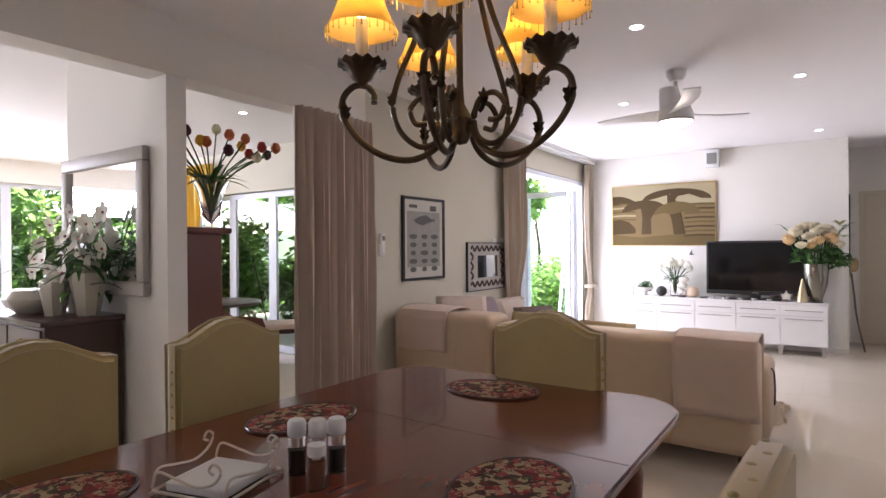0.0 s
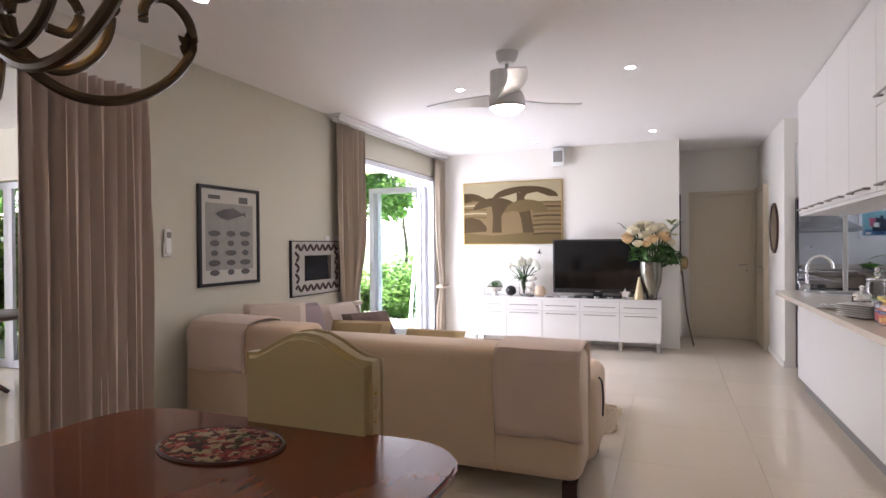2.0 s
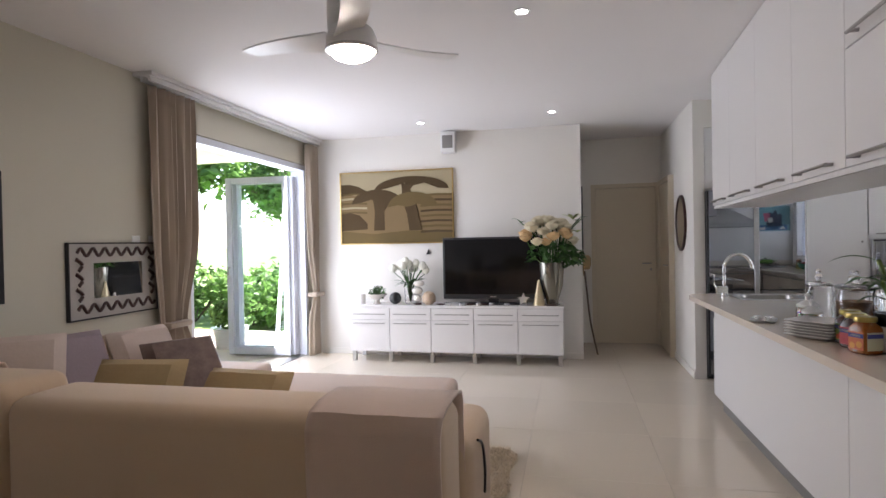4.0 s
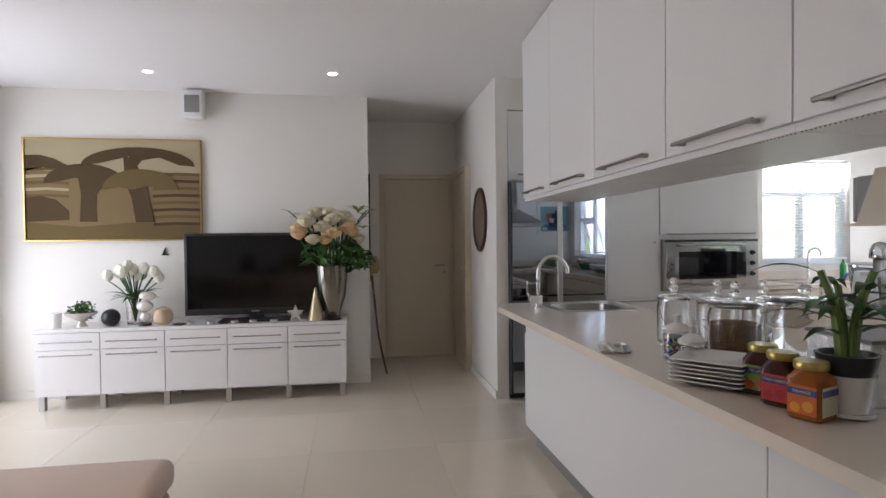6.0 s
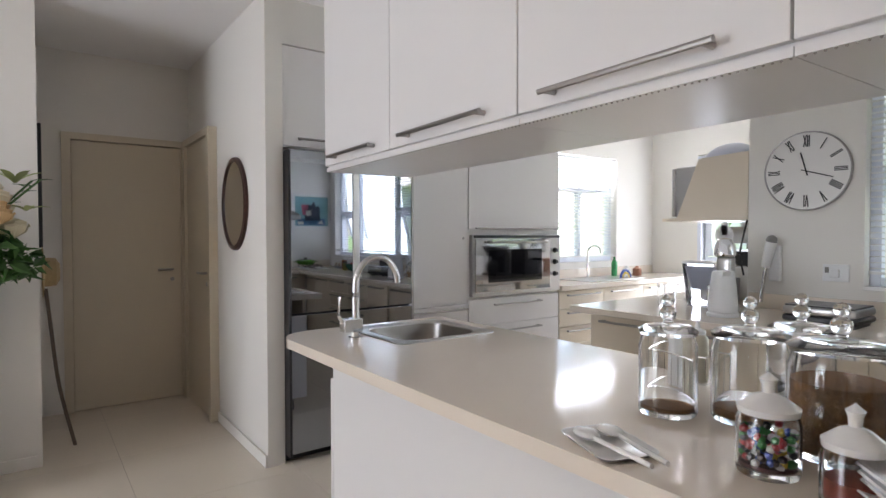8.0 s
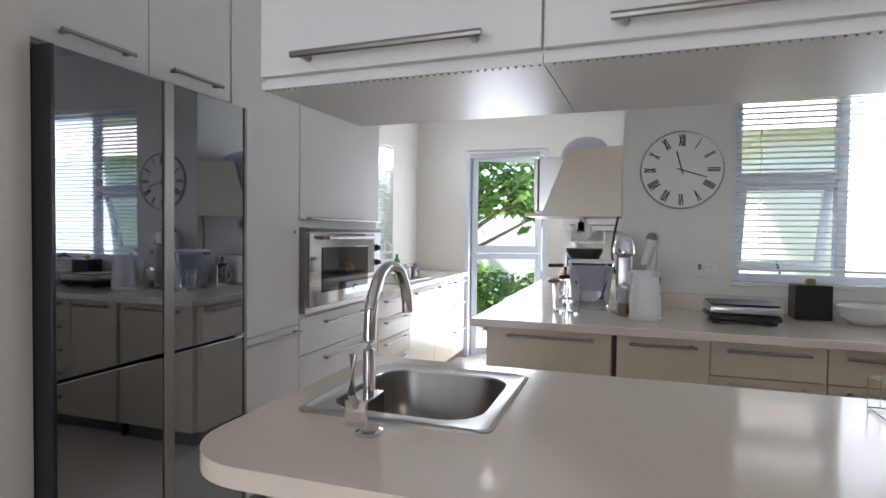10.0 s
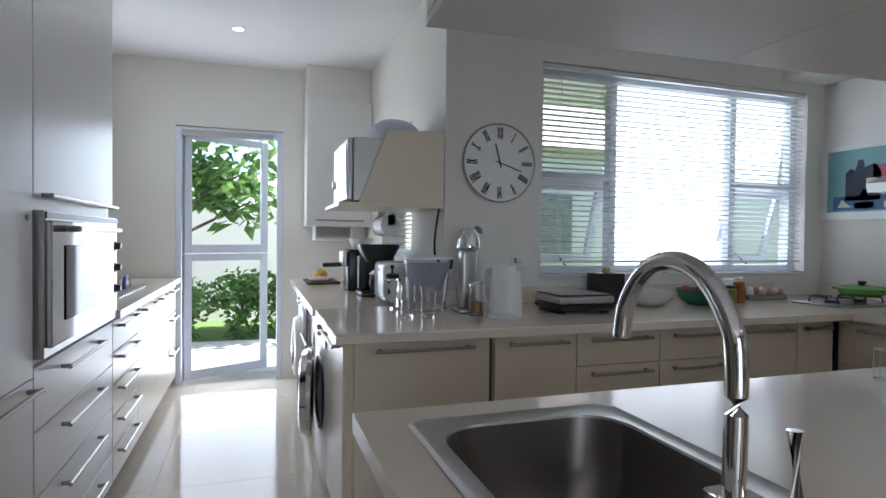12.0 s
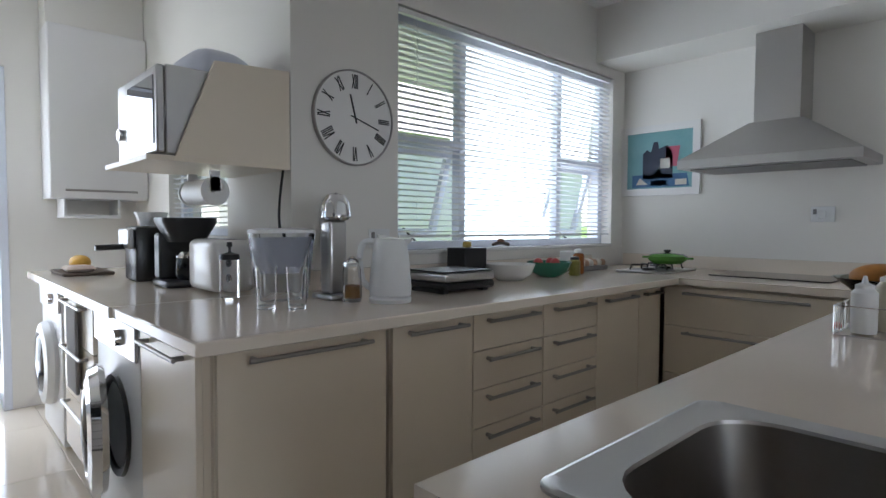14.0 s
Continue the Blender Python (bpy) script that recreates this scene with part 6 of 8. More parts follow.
sr = thing("spoon_rest", 1.21, 5.49, 0.9012, "white ceramic spoon rest with two spoons", "spoon rest", rz=70)
part("tray", loft(nb(), [rrect(0.075, 0.055, 0.02, 0.0), rrect(0.09, 0.065, 0.025, 0.01), rrect(0.085, 0.06, 0.022, 0.010), rrect(0.07, 0.05, 0.02, 0.003)], True, True), M_WHITE, sr)
for y in (-0.025, 0.03):
    part("spoon", tube(ball(nb(), 0.03, y, 0.018, 0.033, 1.1, 0.75, 0.25), [(0.0, y, 0.018), (-0.16, y * 0.6, 0.024)], 0.005, 8), M_WHITE, sr)


M_LABG, M_LABR, M_LABO = mat("green_paper_label", (0.18, 0.30, 0.06), 0.5), mat("red_paper_label", (0.5, 0.04, 0.04), 0.5), mat("orange_paper_label", (0.65, 0.14, 0.02), 0.5)
M_LABB, M_LABC = mat("blue_label_band", (0.04, 0.05, 0.22), 0.5), mat("cream_label", (0.6, 0.55, 0.35), 0.5)
M_JAM = mat("dark_fig_jam", (0.05, 0.012, 0.008), 0.2)
M_MARM = mat("orange_marmalade", (0.35, 0.10, 0.015), 0.2)
M_GOLD = mat("gold_metal_lid", (0.50, 0.38, 0.12), 0.3, 0.9)


def words(parent, s, m, size, material, name="label_text"):
    cu = bpy.data.curves.new(name, "FONT")
    cu.body, cu.size, cu.extrude, cu.align_x, cu.align_y = s, size, 0.0004, "CENTER", "CENTER"
    tmp = bpy.data.objects.new("tmp_text", cu)
    scene.collection.objects.link(tmp)
    me = bpy.data.meshes.new_from_object(tmp.evaluated_get(bpy.context.evaluated_depsgraph_get()))
    bpy.data.objects.remove(tmp)
    me.materials.clear()
    me.materials.append(material)
    o = new(name, me)
    o.parent = parent
    o.matrix_local = m
    return o


for x, y, fill, lb, fruit, text, rz in ((1.335, 4.82, M_JAM, M_LABG, (0.6, 0.10, 0.02), "FIG JAM", 28), (1.31, 4.715, M_JAM, M_LABR, (0.45, 0.02, 0.03), "STRAWBERRY", 24), (1.295, 4.605, M_MARM, M_LABO, (0.8, 0.35, 0.03), "ORANGE", 20)):
    j = thing("jam_jar", x, y, 0.901, "square glass jam jar with gold lid and fruit label", "jar", "jam jars", rz=rz)
    part("glass_body", loft(nb(), [rrect(0.036, 0.036, 0.012, 0), rrect(0.042, 0.042, 0.014, 0.006), rrect(0.042, 0.042, 0.014, 0.098), rrect(0.033, 0.033, 0.03, 0.118), rrect(0.032, 0.032, 0.03, 0.125)], True, True), fill, j, "glass full of jam")
    part("lid", lathe(nb(), [(0.037, 0.122), (0.039, 0.126), (0.039, 0.138), (0.036, 0.142), (0.0001, 0.142)], seg=28), M_GOLD, j, "gold twist lid")
    fm = mat("label_fruit", fruit, 0.5)
    for nx in (0, 1):
        q = pose(0, 0, 0, 0, 0, 90 * nx)
        part("label", bx(-0.0434, -0.034, 0.015, -0.0422, 0.034, 0.085), lb if nx == 0 else M_LABC, j, "printed paper label").matrix_local = q
        part("label_band", bx(-0.0440, -0.034, 0.062, -0.0434, 0.034, 0.078), M_LABB, j).matrix_local = q
    for a, b, r_ in ((-0.014, 0.036, 0.013), (0.016, 0.03, 0.012)):
        part("fruit_print", tube(nb(), [(-0.0434, a, b), (-0.0441, a, b)], r_, 14), fm, j)
    words(j, text, pose(-0.0441, 0, 0.07, 90, 0, -90), 0.0105, M_LABC)

bxs = thing("steel_box", 1.63, 4.745, 0.901, "hammered metal storage box on the worktop", "box", rz=-4)
bm = bx(-0.12, -0.115, 0, 0.12, 0.115, 0.165, bev=0.003)
part("body", bm, mat("hammered_silver", (0.80, 0.79, 0.77), 0.28, 0.35, var=0.05, bump=0.2, bscale=90), bxs)
part("lid", bx(-0.123, -0.118, 0.166, 0.123, 0.118, 0.175), M_PLINTH, bxs, "grey lid")


def blade_leaf(bm, base, yaw, L, w, rise, droop, n=7):
    """A long pointed leaf arching from its base."""
    d, s = Vector((math.cos(yaw), math.sin(yaw), 0)), Vector((-math.sin(yaw), math.cos(yaw), 0))
    L_, R_, C_ = [], [], []
    for i in range(n + 1):
        t = i / n
        p = Vector(base) + d * L * t + Vector((0, 0, rise * t - droop * t * t))
        ww = w * math.sin(math.pi * min(1, 0.12 + 0.88 * t)) * (1 - 0.2 * t)
        C_.append(bm.verts.new(p - Vector((0, 0, ww * 0.25))))
        L_.append(bm.verts.new(p + s * ww)), R_.append(bm.verts.new(p - s * ww))
    for i in range(n):
        bm.faces.new((L_[i], L_[i + 1], C_[i + 1], C_[i])), bm.faces.new((C_[i], C_[i + 1], R_[i + 1], R_[i]))
    return bm


pp = thing("potted_orchid", 1.40, 4.61, 0.901, "green cane orchid in a white pot with saucer", "plant")
part("saucer", lathe(nb(), [(0.05, 0), (0.062, 0.006), (0.064, 0.016), (0.056, 0.012)], seg=28), M_WHITE, pp)
part("pot", lathe(nb(), [(0.045, 0.012), (0.06, 0.10), (0.064, 0.105), (0.058, 0.105), (0.05, 0.085), (0.0001, 0.085)], seg=28), M_WHITE, pp)
part("inner_pot", lathe(nb(), [(0.055, 0.09), (0.068, 0.15), (0.071, 0.155), (0.062, 0.155), (0.058, 0.14), (0.0001, 0.14)], seg=28), M_BLACK, pp, "black plastic nursery pot")
bm, rl = nb(), random.Random(3)
M_CANE = mat("green_cane", (0.16, 0.24, 0.05), 0.5, var=0.2)
bml = nb()
for k in range(6):
    a, hh = 1.15 * k, 0.14 + 0.04 * (k % 3)
    ex, ey = 0.035 * math.cos(a), 0.035 * math.sin(a)
    part("cane", tube(nb(), smooth_path([(ex * 0.4, ey * 0.4, 0.14), (ex * 0.8, ey * 0.8, 0.14 + hh * 0.6), (ex * 1.6, ey * 1.6, 0.14 + hh)], 4), 0.011, 8, 0.8), M_CANE, pp)
    for q in range(4):
        blade_leaf(bml, (ex * (0.9 + 0.3 * q), ey * (0.9 + 0.3 * q), 0.14 + hh * (0.45 + 0.18 * q)), a + 2.1 * q + rl.uniform(-0.4, 0.4), rl.uniform(0.12, 0.19), 0.017, 0.09, 0.10)
part("leaves", bml, M_PLANT, pp)
fb = thing("fern_bowl", 1.61, 4.45, 0.901, "fluffy green fern in a round glass bowl", "plant")
part("bowl", lathe(nb(), [(0.045, 0), (0.075, 0.02), (0.085, 0.06), (0.06, 0.10), (0.057, 0.10), (0.081, 0.06), (0.071, 0.024), (0.0001, 0.008)], seg=28), M_GLASS, fb, "clear glass bowl")
bm = nb()
for k in range(420):
    a, e = rl.uniform(0, 6.28), rl.uniform(-0.2, 1.45)
    L = rl.uniform(0.05, 0.10)
    blade_leaf(bm, (0.02 * math.cos(a), 0.02 * math.sin(a), 0.09 + 0.04 * rl.random()), a, L * math.cos(e) + 0.02, 0.0035, L * math.sin(e), 0.02, 3)
part("fronds", bm, M_PLANT, fb)
gb = thing("fruit_bowl", 1.905, 4.99, 0.901, "green glass fruit bowl with a ripe papaya", "bowl")
part("bowl", lathe(nb(), [(0.05, 0), (0.06, 0.01), (0.12, 0.06), (0.17, 0.10), (0.166, 0.10), (0.116, 0.064), (0.05, 0.016), (0.0001, 0.012)], seg=36), glassy("green_glass", (0.80, 0.95, 0.92)), gb)
part("papaya", ball(nb(), 0.02, -0.01, 0.10, 0.06, 1.7, 0.95, 0.85, 3), mat("papaya_skin", (0.62, 0.24, 0.03), 0.45, var=0.3, scale=8), gb, "orange papaya")
bk = thing("wire_basket", 1.84, 5.70, 0.901, "small wire basket of sauces", "basket")
bm = nb()
for z in (0.004, 0.08):
    tube(bm, [(-0.06, -0.1, z), (0.06, -0.1, z), (0.06, 0.1, z), (-0.06, 0.1, z), (-0.06, -0.1, z)], 0.002, 5)
for k in range(9):
    for x in (-0.06, 0.06):
        tube(bm, [(x, -0.1 + 0.025 * k, 0.004), (x, -0.1 + 0.025 * k, 0.08)], 0.0013, 4)
part("wire", bm, M_CHROME, bk)
for x, y, h, m, lb in ((1.81, 5.64, 0.17, mat("cloudy_plastic", (0.6, 0.55, 0.42), 0.4), "cloudy plastic squeeze bottle"), (1.85, 5.72, 0.15, M_PLASTIC, "white plastic squeeze bottle")):
    b = thing("squeeze_bottle", x, y, 0.906, lb, "bottle", "sauce bottles")
    part("bottle", lathe(nb(), [(0.028, 0), (0.03, 0.01), (0.03, h * 0.7), (0.02, h * 0.78)], seg=20), m, b)
    part("nozzle", lathe(nb(), [(0.022, h * 0.78), (0.022, h * 0.84), (0.008, h * 0.88), (0.004, h), (0.0001, h)], seg=16), M_PLASTIC, b)
tm = thing("cherry_tomato", 1.915, 5.685, 0.901, "small red cherry tomato on the worktop", "tomato")
part("fruit", ball(nb(), 0, 0, 0.011, 0.011, sub=3), SW[0], tm)

kt = thing("electric_kettle", 3.17, 6.26, 0.901, "white plastic electric kettle with water gauge", "kettle", rz=40)
part("base", lathe(nb(), [(0.075, 0), (0.078, 0.015), (0.07, 0.022)], seg=32), M_PLASTIC, kt)
part("body", lathe(nb(), [(0.076, 0.024), (0.078, 0.06), (0.068, 0.16), (0.06, 0.22), (0.055, 0.232), (0.0001, 0.238)], seg=32, squash=0.9), M_PLASTIC, kt)
part("gauge", extrude_poly(nb(), [(-0.02, 0.2), (0.02, 0.2), (0.004, 0.08), (-0.004, 0.08)], -0.076, -0.060, "y"), M_PLINTH, kt, "grey water gauge")
part("grip", tube(nb(), smooth_path([(0.05, 0, 0.22), (0.1, 0, 0.215), (0.115, 0, 0.16), (0.105, 0, 0.08), (0.075, 0, 0.05)], 5), 0.012, 8), M_PLASTIC, kt)
part("spout", extrude_poly(nb(), [(-0.05, 0.2), (-0.085, 0.232), (-0.05, 0.232)], -0.018, 0.018, "y"), M_PLASTIC, kt)
cm = thing("sparkling_water_maker", 3.39, 6.36, 0.901, "chrome upright soda maker", "appliance")
part("base", bx(-0.07, -0.05, 0, 0.07, 0.06, 0.02, bev=0.008, seg=2), M_STEEL, cm)
part("column", bx(-0.03, -0.04, 0.02, 0.04, 0.04, 0.3, bev=0.015, seg=3), M_STEEL, cm)
part("dome", lathe(nb(), [(0.05, 0.3), (0.058, 0.31), (0.055, 0.36), (0.035, 0.395), (0.0001, 0.405)], -0.01, 0, 0, 26), M_CHROME, cm)
jar("spice_jar", 3.27, 6.36, 0.035, 0.13, "small glass jar of golden tea", mat("golden_tea", (0.45, 0.2, 0.03), 0.7, var=0.3, scale=80), 0.06, lid="glass")
for x, y in ((3.30, 6.68), (3.24, 6.60)):
    t = thing("drinking_glass", x, y, 0.901, "tall clear drinking glass", "glass", "drinking glasses")
    part("tumbler", lathe(nb(), [(0.03, 0), (0.036, 0.14), (0.034, 0.14), (0.028, 0.012), (0.0001, 0.012)], seg=24), M_GLASS, t)
wj = thing("water_filter_jug", 3.48, 6.53, 0.901, "clear plastic water filter jug with white lid", "jug")
part("jug_body", loft(nb(), [rrect(0.05, 0.09, 0.03, 0), rrect(0.06, 0.12, 0.035, 0.25)], True, False), glassy("clear_plastic", (0.9, 0.92, 0.96), 0.05, 1.3), wj)
part("inner_funnel", loft(nb(), [rrect(0.035, 0.06, 0.02, 0.1), rrect(0.055, 0.1, 0.03, 0.235)], True, True), M_LILAC, wj, "pale filter funnel")
part("lid", loft(nb(), [rrect(0.061, 0.121, 0.036, 0.25), rrect(0.06, 0.12, 0.035, 0.262), rrect(0.03, 0.08, 0.02, 0.268)], True, True), M_PLASTIC, wj)
pr = thing("coffee_press", 3.60, 6.68, 0.901, "glass coffee press with black lid", "coffee press")
part("beaker", lathe(nb(), [(0.036, 0.01), (0.036, 0.15)], seg=22), M_GLASS, pr)
part("plunger_lid", lathe(nb(), [(0.038, 0.15), (0.034, 0.17), (0.006, 0.178), (0.005, 0.195), (0.011, 0.2), (0.009, 0.215), (0.0001, 0.217)], seg=20), M_BLACK, pr)
part("holder", box(tube(nb(), smooth_path([(0.036, 0, 0.14), (0.075, 0, 0.13), (0.078, 0, 0.06), (0.038, 0, 0.03)], 4), 0.006, 6), -0.037, -0.004, 0, 0.037, 0.004, 0.01), M_CHROME, pr)
tt = thing("toaster", 3.88, 6.60, 0.901, "cream upright toaster with round dials", "toaster")
part("body", bx(-0.14, -0.09, 0.01, 0.14, 0.09, 0.22, bev=0.03, seg=4), M_WHITE, tt)
for x, z in ((-0.141, 0.07), (-0.141, 0.13)):
    part("dial", tube(nb(), [(x, 0.02, z), (x - 0.012, 0.02, z)], 0.016, 14), M_BLACK, tt, "black dial")
part("slot", bx(-0.11, -0.02, 0.2195, 0.11, 0.02, 0.222), M_BLACK, tt)
cf = thing("coffee_machine", 4.24, 6.62, 0.901, "black filter coffee machine with glass pot", "coffee machine")
part("base", bx(-0.11, -0.12, 0, 0.1, 0.12, 0.03, bev=0.01, seg=2), M_BLACK, cf)
part("column", bx(0.02, -0.11, 0.03, 0.1, 0.11, 0.24, bev=0.01), M_BLACK, cf)
part("brew_head", loft(nb(), [rrect(0.07, 0.075, 0.05, 0.20), rrect(0.11, 0.12, 0.06, 0.29), rrect(0.11, 0.12, 0.06, 0.31)], True, True), M_BLACK, cf)
part("glass_pot", lathe(nb(), [(0.05, 0.03), (0.065, 0.06), (0.06, 0.13), (0.045, 0.155)], -0.05, 0, 0, 24), M_DGLASS, cf, "dark glass coffee pot")
part("pot_band", lathe(nb(), [(0.062, 0.13), (0.062, 0.14), (0.047, 0.158)], -0.05, 0, 0, 24), M_CHROME, cf)
es = thing("espresso_machine", 4.62, 6.66, 0.901, "black and silver espresso machine", "coffee machine")
part("body", bx(-0.1, -0.12, 0, 0.1, 0.1, 0.27, bev=0.015, seg=2), M_BLACK, es)
part("front_panel", bx(-0.09, 0.1, 0.16, 0.09, 0.13, 0.26, bev=0.008), M_STEEL, es)
part("portafilter", tube(nb(), [(0, 0.12, 0.17), (0, 0.25, 0.165)], 0.014, 8), M_BLACK, es, "black filter handle")
part("filter_cone", lathe(nb(), [(0.05, 0.271), (0.08, 0.34), (0.076, 0.34), (0.046, 0.275)], 0, 0, 0, 22), M_PLASTIC, es, "white filter cone")
sb = thing("stick_blender", 3.63, 6.22, 1.16, "white stick blender hung on a wall bracket", "blender")
part("bracket", bx(0.02, -0.03, -0.10, 0.055, 0.03, 0.10, bev=0.006), M_PLASTIC, sb)
part("grip", tube(nb(), [(-0.01, 0, 0.12), (-0.01, 0.03, -0.02)], 0.03, 14, 0.8), M_WHITE, sb)
part("cap", ball(nb(), -0.01, 0, 0.13, 0.03), M_PLINTH, sb)
part("shaft", tube(nb(), [(-0.01, 0.03, -0.02), (-0.01, 0.055, -0.22)], 0.011, 10), M_CHROME, sb)
sc = thing("electric_grill", 3.30, 5.83, 0.901, "black flat contact grill with steel lid", "appliance")
part("lower_plate", bx(-0.13, -0.15, 0.015, 0.13, 0.15, 0.045, bev=0.008), M_BLACK, sc)
part("lid", bx(-0.13, -0.15, 0.048, 0.13, 0.15, 0.085, bev=0.012, seg=2), M_STEEL, sc, "steel-topped lid")
part("top", bx(-0.12, -0.14, 0.0855, 0.12, 0.14, 0.092), M_BLACK, sc)
for y in (-0.12, 0.12):
    part("foot", bx(-0.1, y - 0.015, 0, 0.1, y + 0.015, 0.015), M_BLACK, sc)
bb = thing("knife_block", 3.54, 5.48, 0.901, "black square box with a plant sprig", "box")
part("box_body", bx(-0.065, -0.08, 0, 0.065, 0.08, 0.17, bev=0.004), M_BLACK, bb)
part("lid_knob", bx(-0.015, -0.02, 0.17, 0.015, 0.02, 0.2, bev=0.004), M_GOLD, bb)
for x, y, r_, h, m, nm, lb in ((3.42, 5.28, 0.13, 0.085, M_WHITE, "white_bowl", "large white ceramic mixing bowl"), (3.40, 4.97, 0.125, 0.085, mat("dark_green_glaze", (0.03, 0.16, 0.10), 0.2, bump=0), "green_bowl", "dark green glazed bowl of tomatoes")):
    b = thing(nm, x, y, 0.901, lb, "bowl", "worktop bowls")
    part("bowl", lathe(nb(), [(r_ * 0.5, 0), (r_ * 0.85, h * 0.4), (r_, h), (r_ * 0.96, h), (r_ * 0.8, h * 0.42), (0.0001, 0.012)], seg=36), m, b)
    if nm == "green_bowl":
        for a, q in ((0.3, 0.03), (0.0, -0.04), (-0.05, 0.0)):
            part("tomato", ball(nb(), q, a * 0.2, h - 0.005, 0.026, sub=3), SW[0], b, "red tomato")
for x, y, h, m, lb in ((3.36, 4.78, 0.11, mat("yellow_green_pickle", (0.45, 0.4, 0.08), 0.3, var=0.4, scale=40), "jar of pickles with dark lid"), (3.40, 4.68, 0.15, M_MARM, "amber squeeze bottle with white nozzle")):
    b = thing("sauce_jar", x, y, 0.901, lb, "jar", "sauce jars")
    part("jar_body", lathe(nb(), [(0.03, 0), (0.032, 0.01), (0.032, h * 0.75), (0.022, h * 0.82)], seg=20), m, b)
    part("lid", lathe(nb(), [(0.026, h * 0.82), (0.026, h * 0.95), (0.008, h), (0.0001, h)], seg=18), M_WHITE if h > 0.12 else M_BLACK, b)
single("plastic_tub", bx(-0.05, -0.04, 0, 0.05, 0.04, 0.13, bev=0.006), M_PLASTIC, "white plastic tub beside the sauces", "tub", at=pose(3.50, 4.62, 0.901))
eg = thing("egg_tray", 3.55, 4.36, 0.901, "tray of brown and white eggs", "eggs")
part("tray", bx(-0.07, -0.15, 0, 0.07, 0.15, 0.03, bev=0.006), M_PLINTH, eg, "grey pulp tray")
ME = [finish(ball(nb(), 0, 0, 0, 0.021, 1, 1, 1.25), "egg", mat(n, c, 0.5)) for n, c in (("brown_egg", (0.45, 0.28, 0.18)), ("white_egg", (0.7, 0.65, 0.58)))]
for i in range(3):
    for j in range(6):
        o = new("egg", ME[(i * 5 + j * 3) % 2])
        o.parent = eg
        o.location = (-0.045 + 0.045 * i, -0.12 + 0.048 * j, 0.045)
sh = thing("shell_ornament", 3.73, 5.0, 1.06, "small driftwood and shell ornament on the sill", "ornament")
part("wood", tube(nb(), smooth_path([(0, -0.07, 0.012), (0, 0, 0.022), (0.0, 0.07, 0.012)], 4), 0.012, 8, 0.7), M_BARK, sh)
part("shell", ball(nb(), 0, 0.0, 0.035, 0.02, 0.8, 1.4, 0.7), M_CINN, sh)
cb = thing("chopping_board", 5.25, 6.85, 0.901, "wooden board with bread and a cloth", "board")
part("board", bx(-0.2, -0.12, 0, 0.2, 0.12, 0.018, bev=0.004), M_BARK, cb)
part("squash", ball(nb(), 0.05, 0, 0.06, 0.06, 1.3, 0.9, 0.7, 3), mat("yellow_fruit", (0.7, 0.38, 0.04), 0.5), cb, "yellow fruit")
part("cloth", cushion(nb(), -0.08, 0.03, 0.035, 0.18, 0.14, 0.035), M_THROW, cb, "crumpled cloth")
for x, y, h, m, lb in ((4.95, 6.55, 0.13, M_PLASTIC, "white storage tub at the back"), (5.12, 6.52, 0.15, M_CINN, "pinkish jar at the back"), (4.85, 6.62, 0.1, M_WHITE, "plain white ceramic mug")):
    single("storage_jar", lathe(nb(), [(0.05, 0), (0.055, h * 0.8), (0.05, h), (0.0001, h)], seg=20), m, lb, "jar", "scullery jars", at=pose(x, y, 0.901))
tw = thing("tea_towel", 4.53, 7.035, 0.62, "grey tea towel hung over a drawer handle", "towel")
part("cloth", bx(-0.1, -0.02, -0.2, 0.1, -0.004, 0.19, bev=0.006), mat("grey_tea_towel", (0.35, 0.34, 0.33), 0.95, bump=0.1), tw)
# scullery sink things
for x, y, r_, h, m, lb in ((5.1, 8.36, 0.03, 0.2, mat("green_soap", (0.03, 0.35, 0.1), 0.2, bump=0), "green washing-up liquid bottle"), (5.28, 8.34, 0.045, 0.1, M_WHITE, "white mug on the draining board"), (5.4, 8.3, 0.045, 0.1, M_CINN, "red and white mug")):
    single("sink_bottle", lathe(nb(), [(r_, 0), (r_, h * 0.7), (r_ * 0.4, h * 0.85), (r_ * 0.4, h), (0.0001, h)], seg=18), m, lb, "bottle", "things by the sink", at=pose(x, y, 0.9005))
bl = thing("dish_stand", 4.95, 8.12, 0.905, "blue and yellow arched dish stand", "stand")
for k, m in ((0.075, SW[1]), (0.05, SW[2]), (0.03, SW[3])):
    part("arch", tube(nb(), [(k * math.cos(a), 0, k * math.sin(a)) for a in [math.pi * i / 12 for i in range(13)]], 0.012, 8), m, bl)

# ---- things on the television sideboard ----
UX, UY, UZ = -2.335, 8.27, 0.656
M_PETALW, M_PETALP = mat("cream_rose_petal", (0.78, 0.70, 0.50), 0.7, var=0.08), mat("peach_rose_petal", (0.78, 0.52, 0.26), 0.7, var=0.1)
M_TULIP = mat("white_tulip_petal", (0.78, 0.77, 0.66), 0.6, var=0.06)


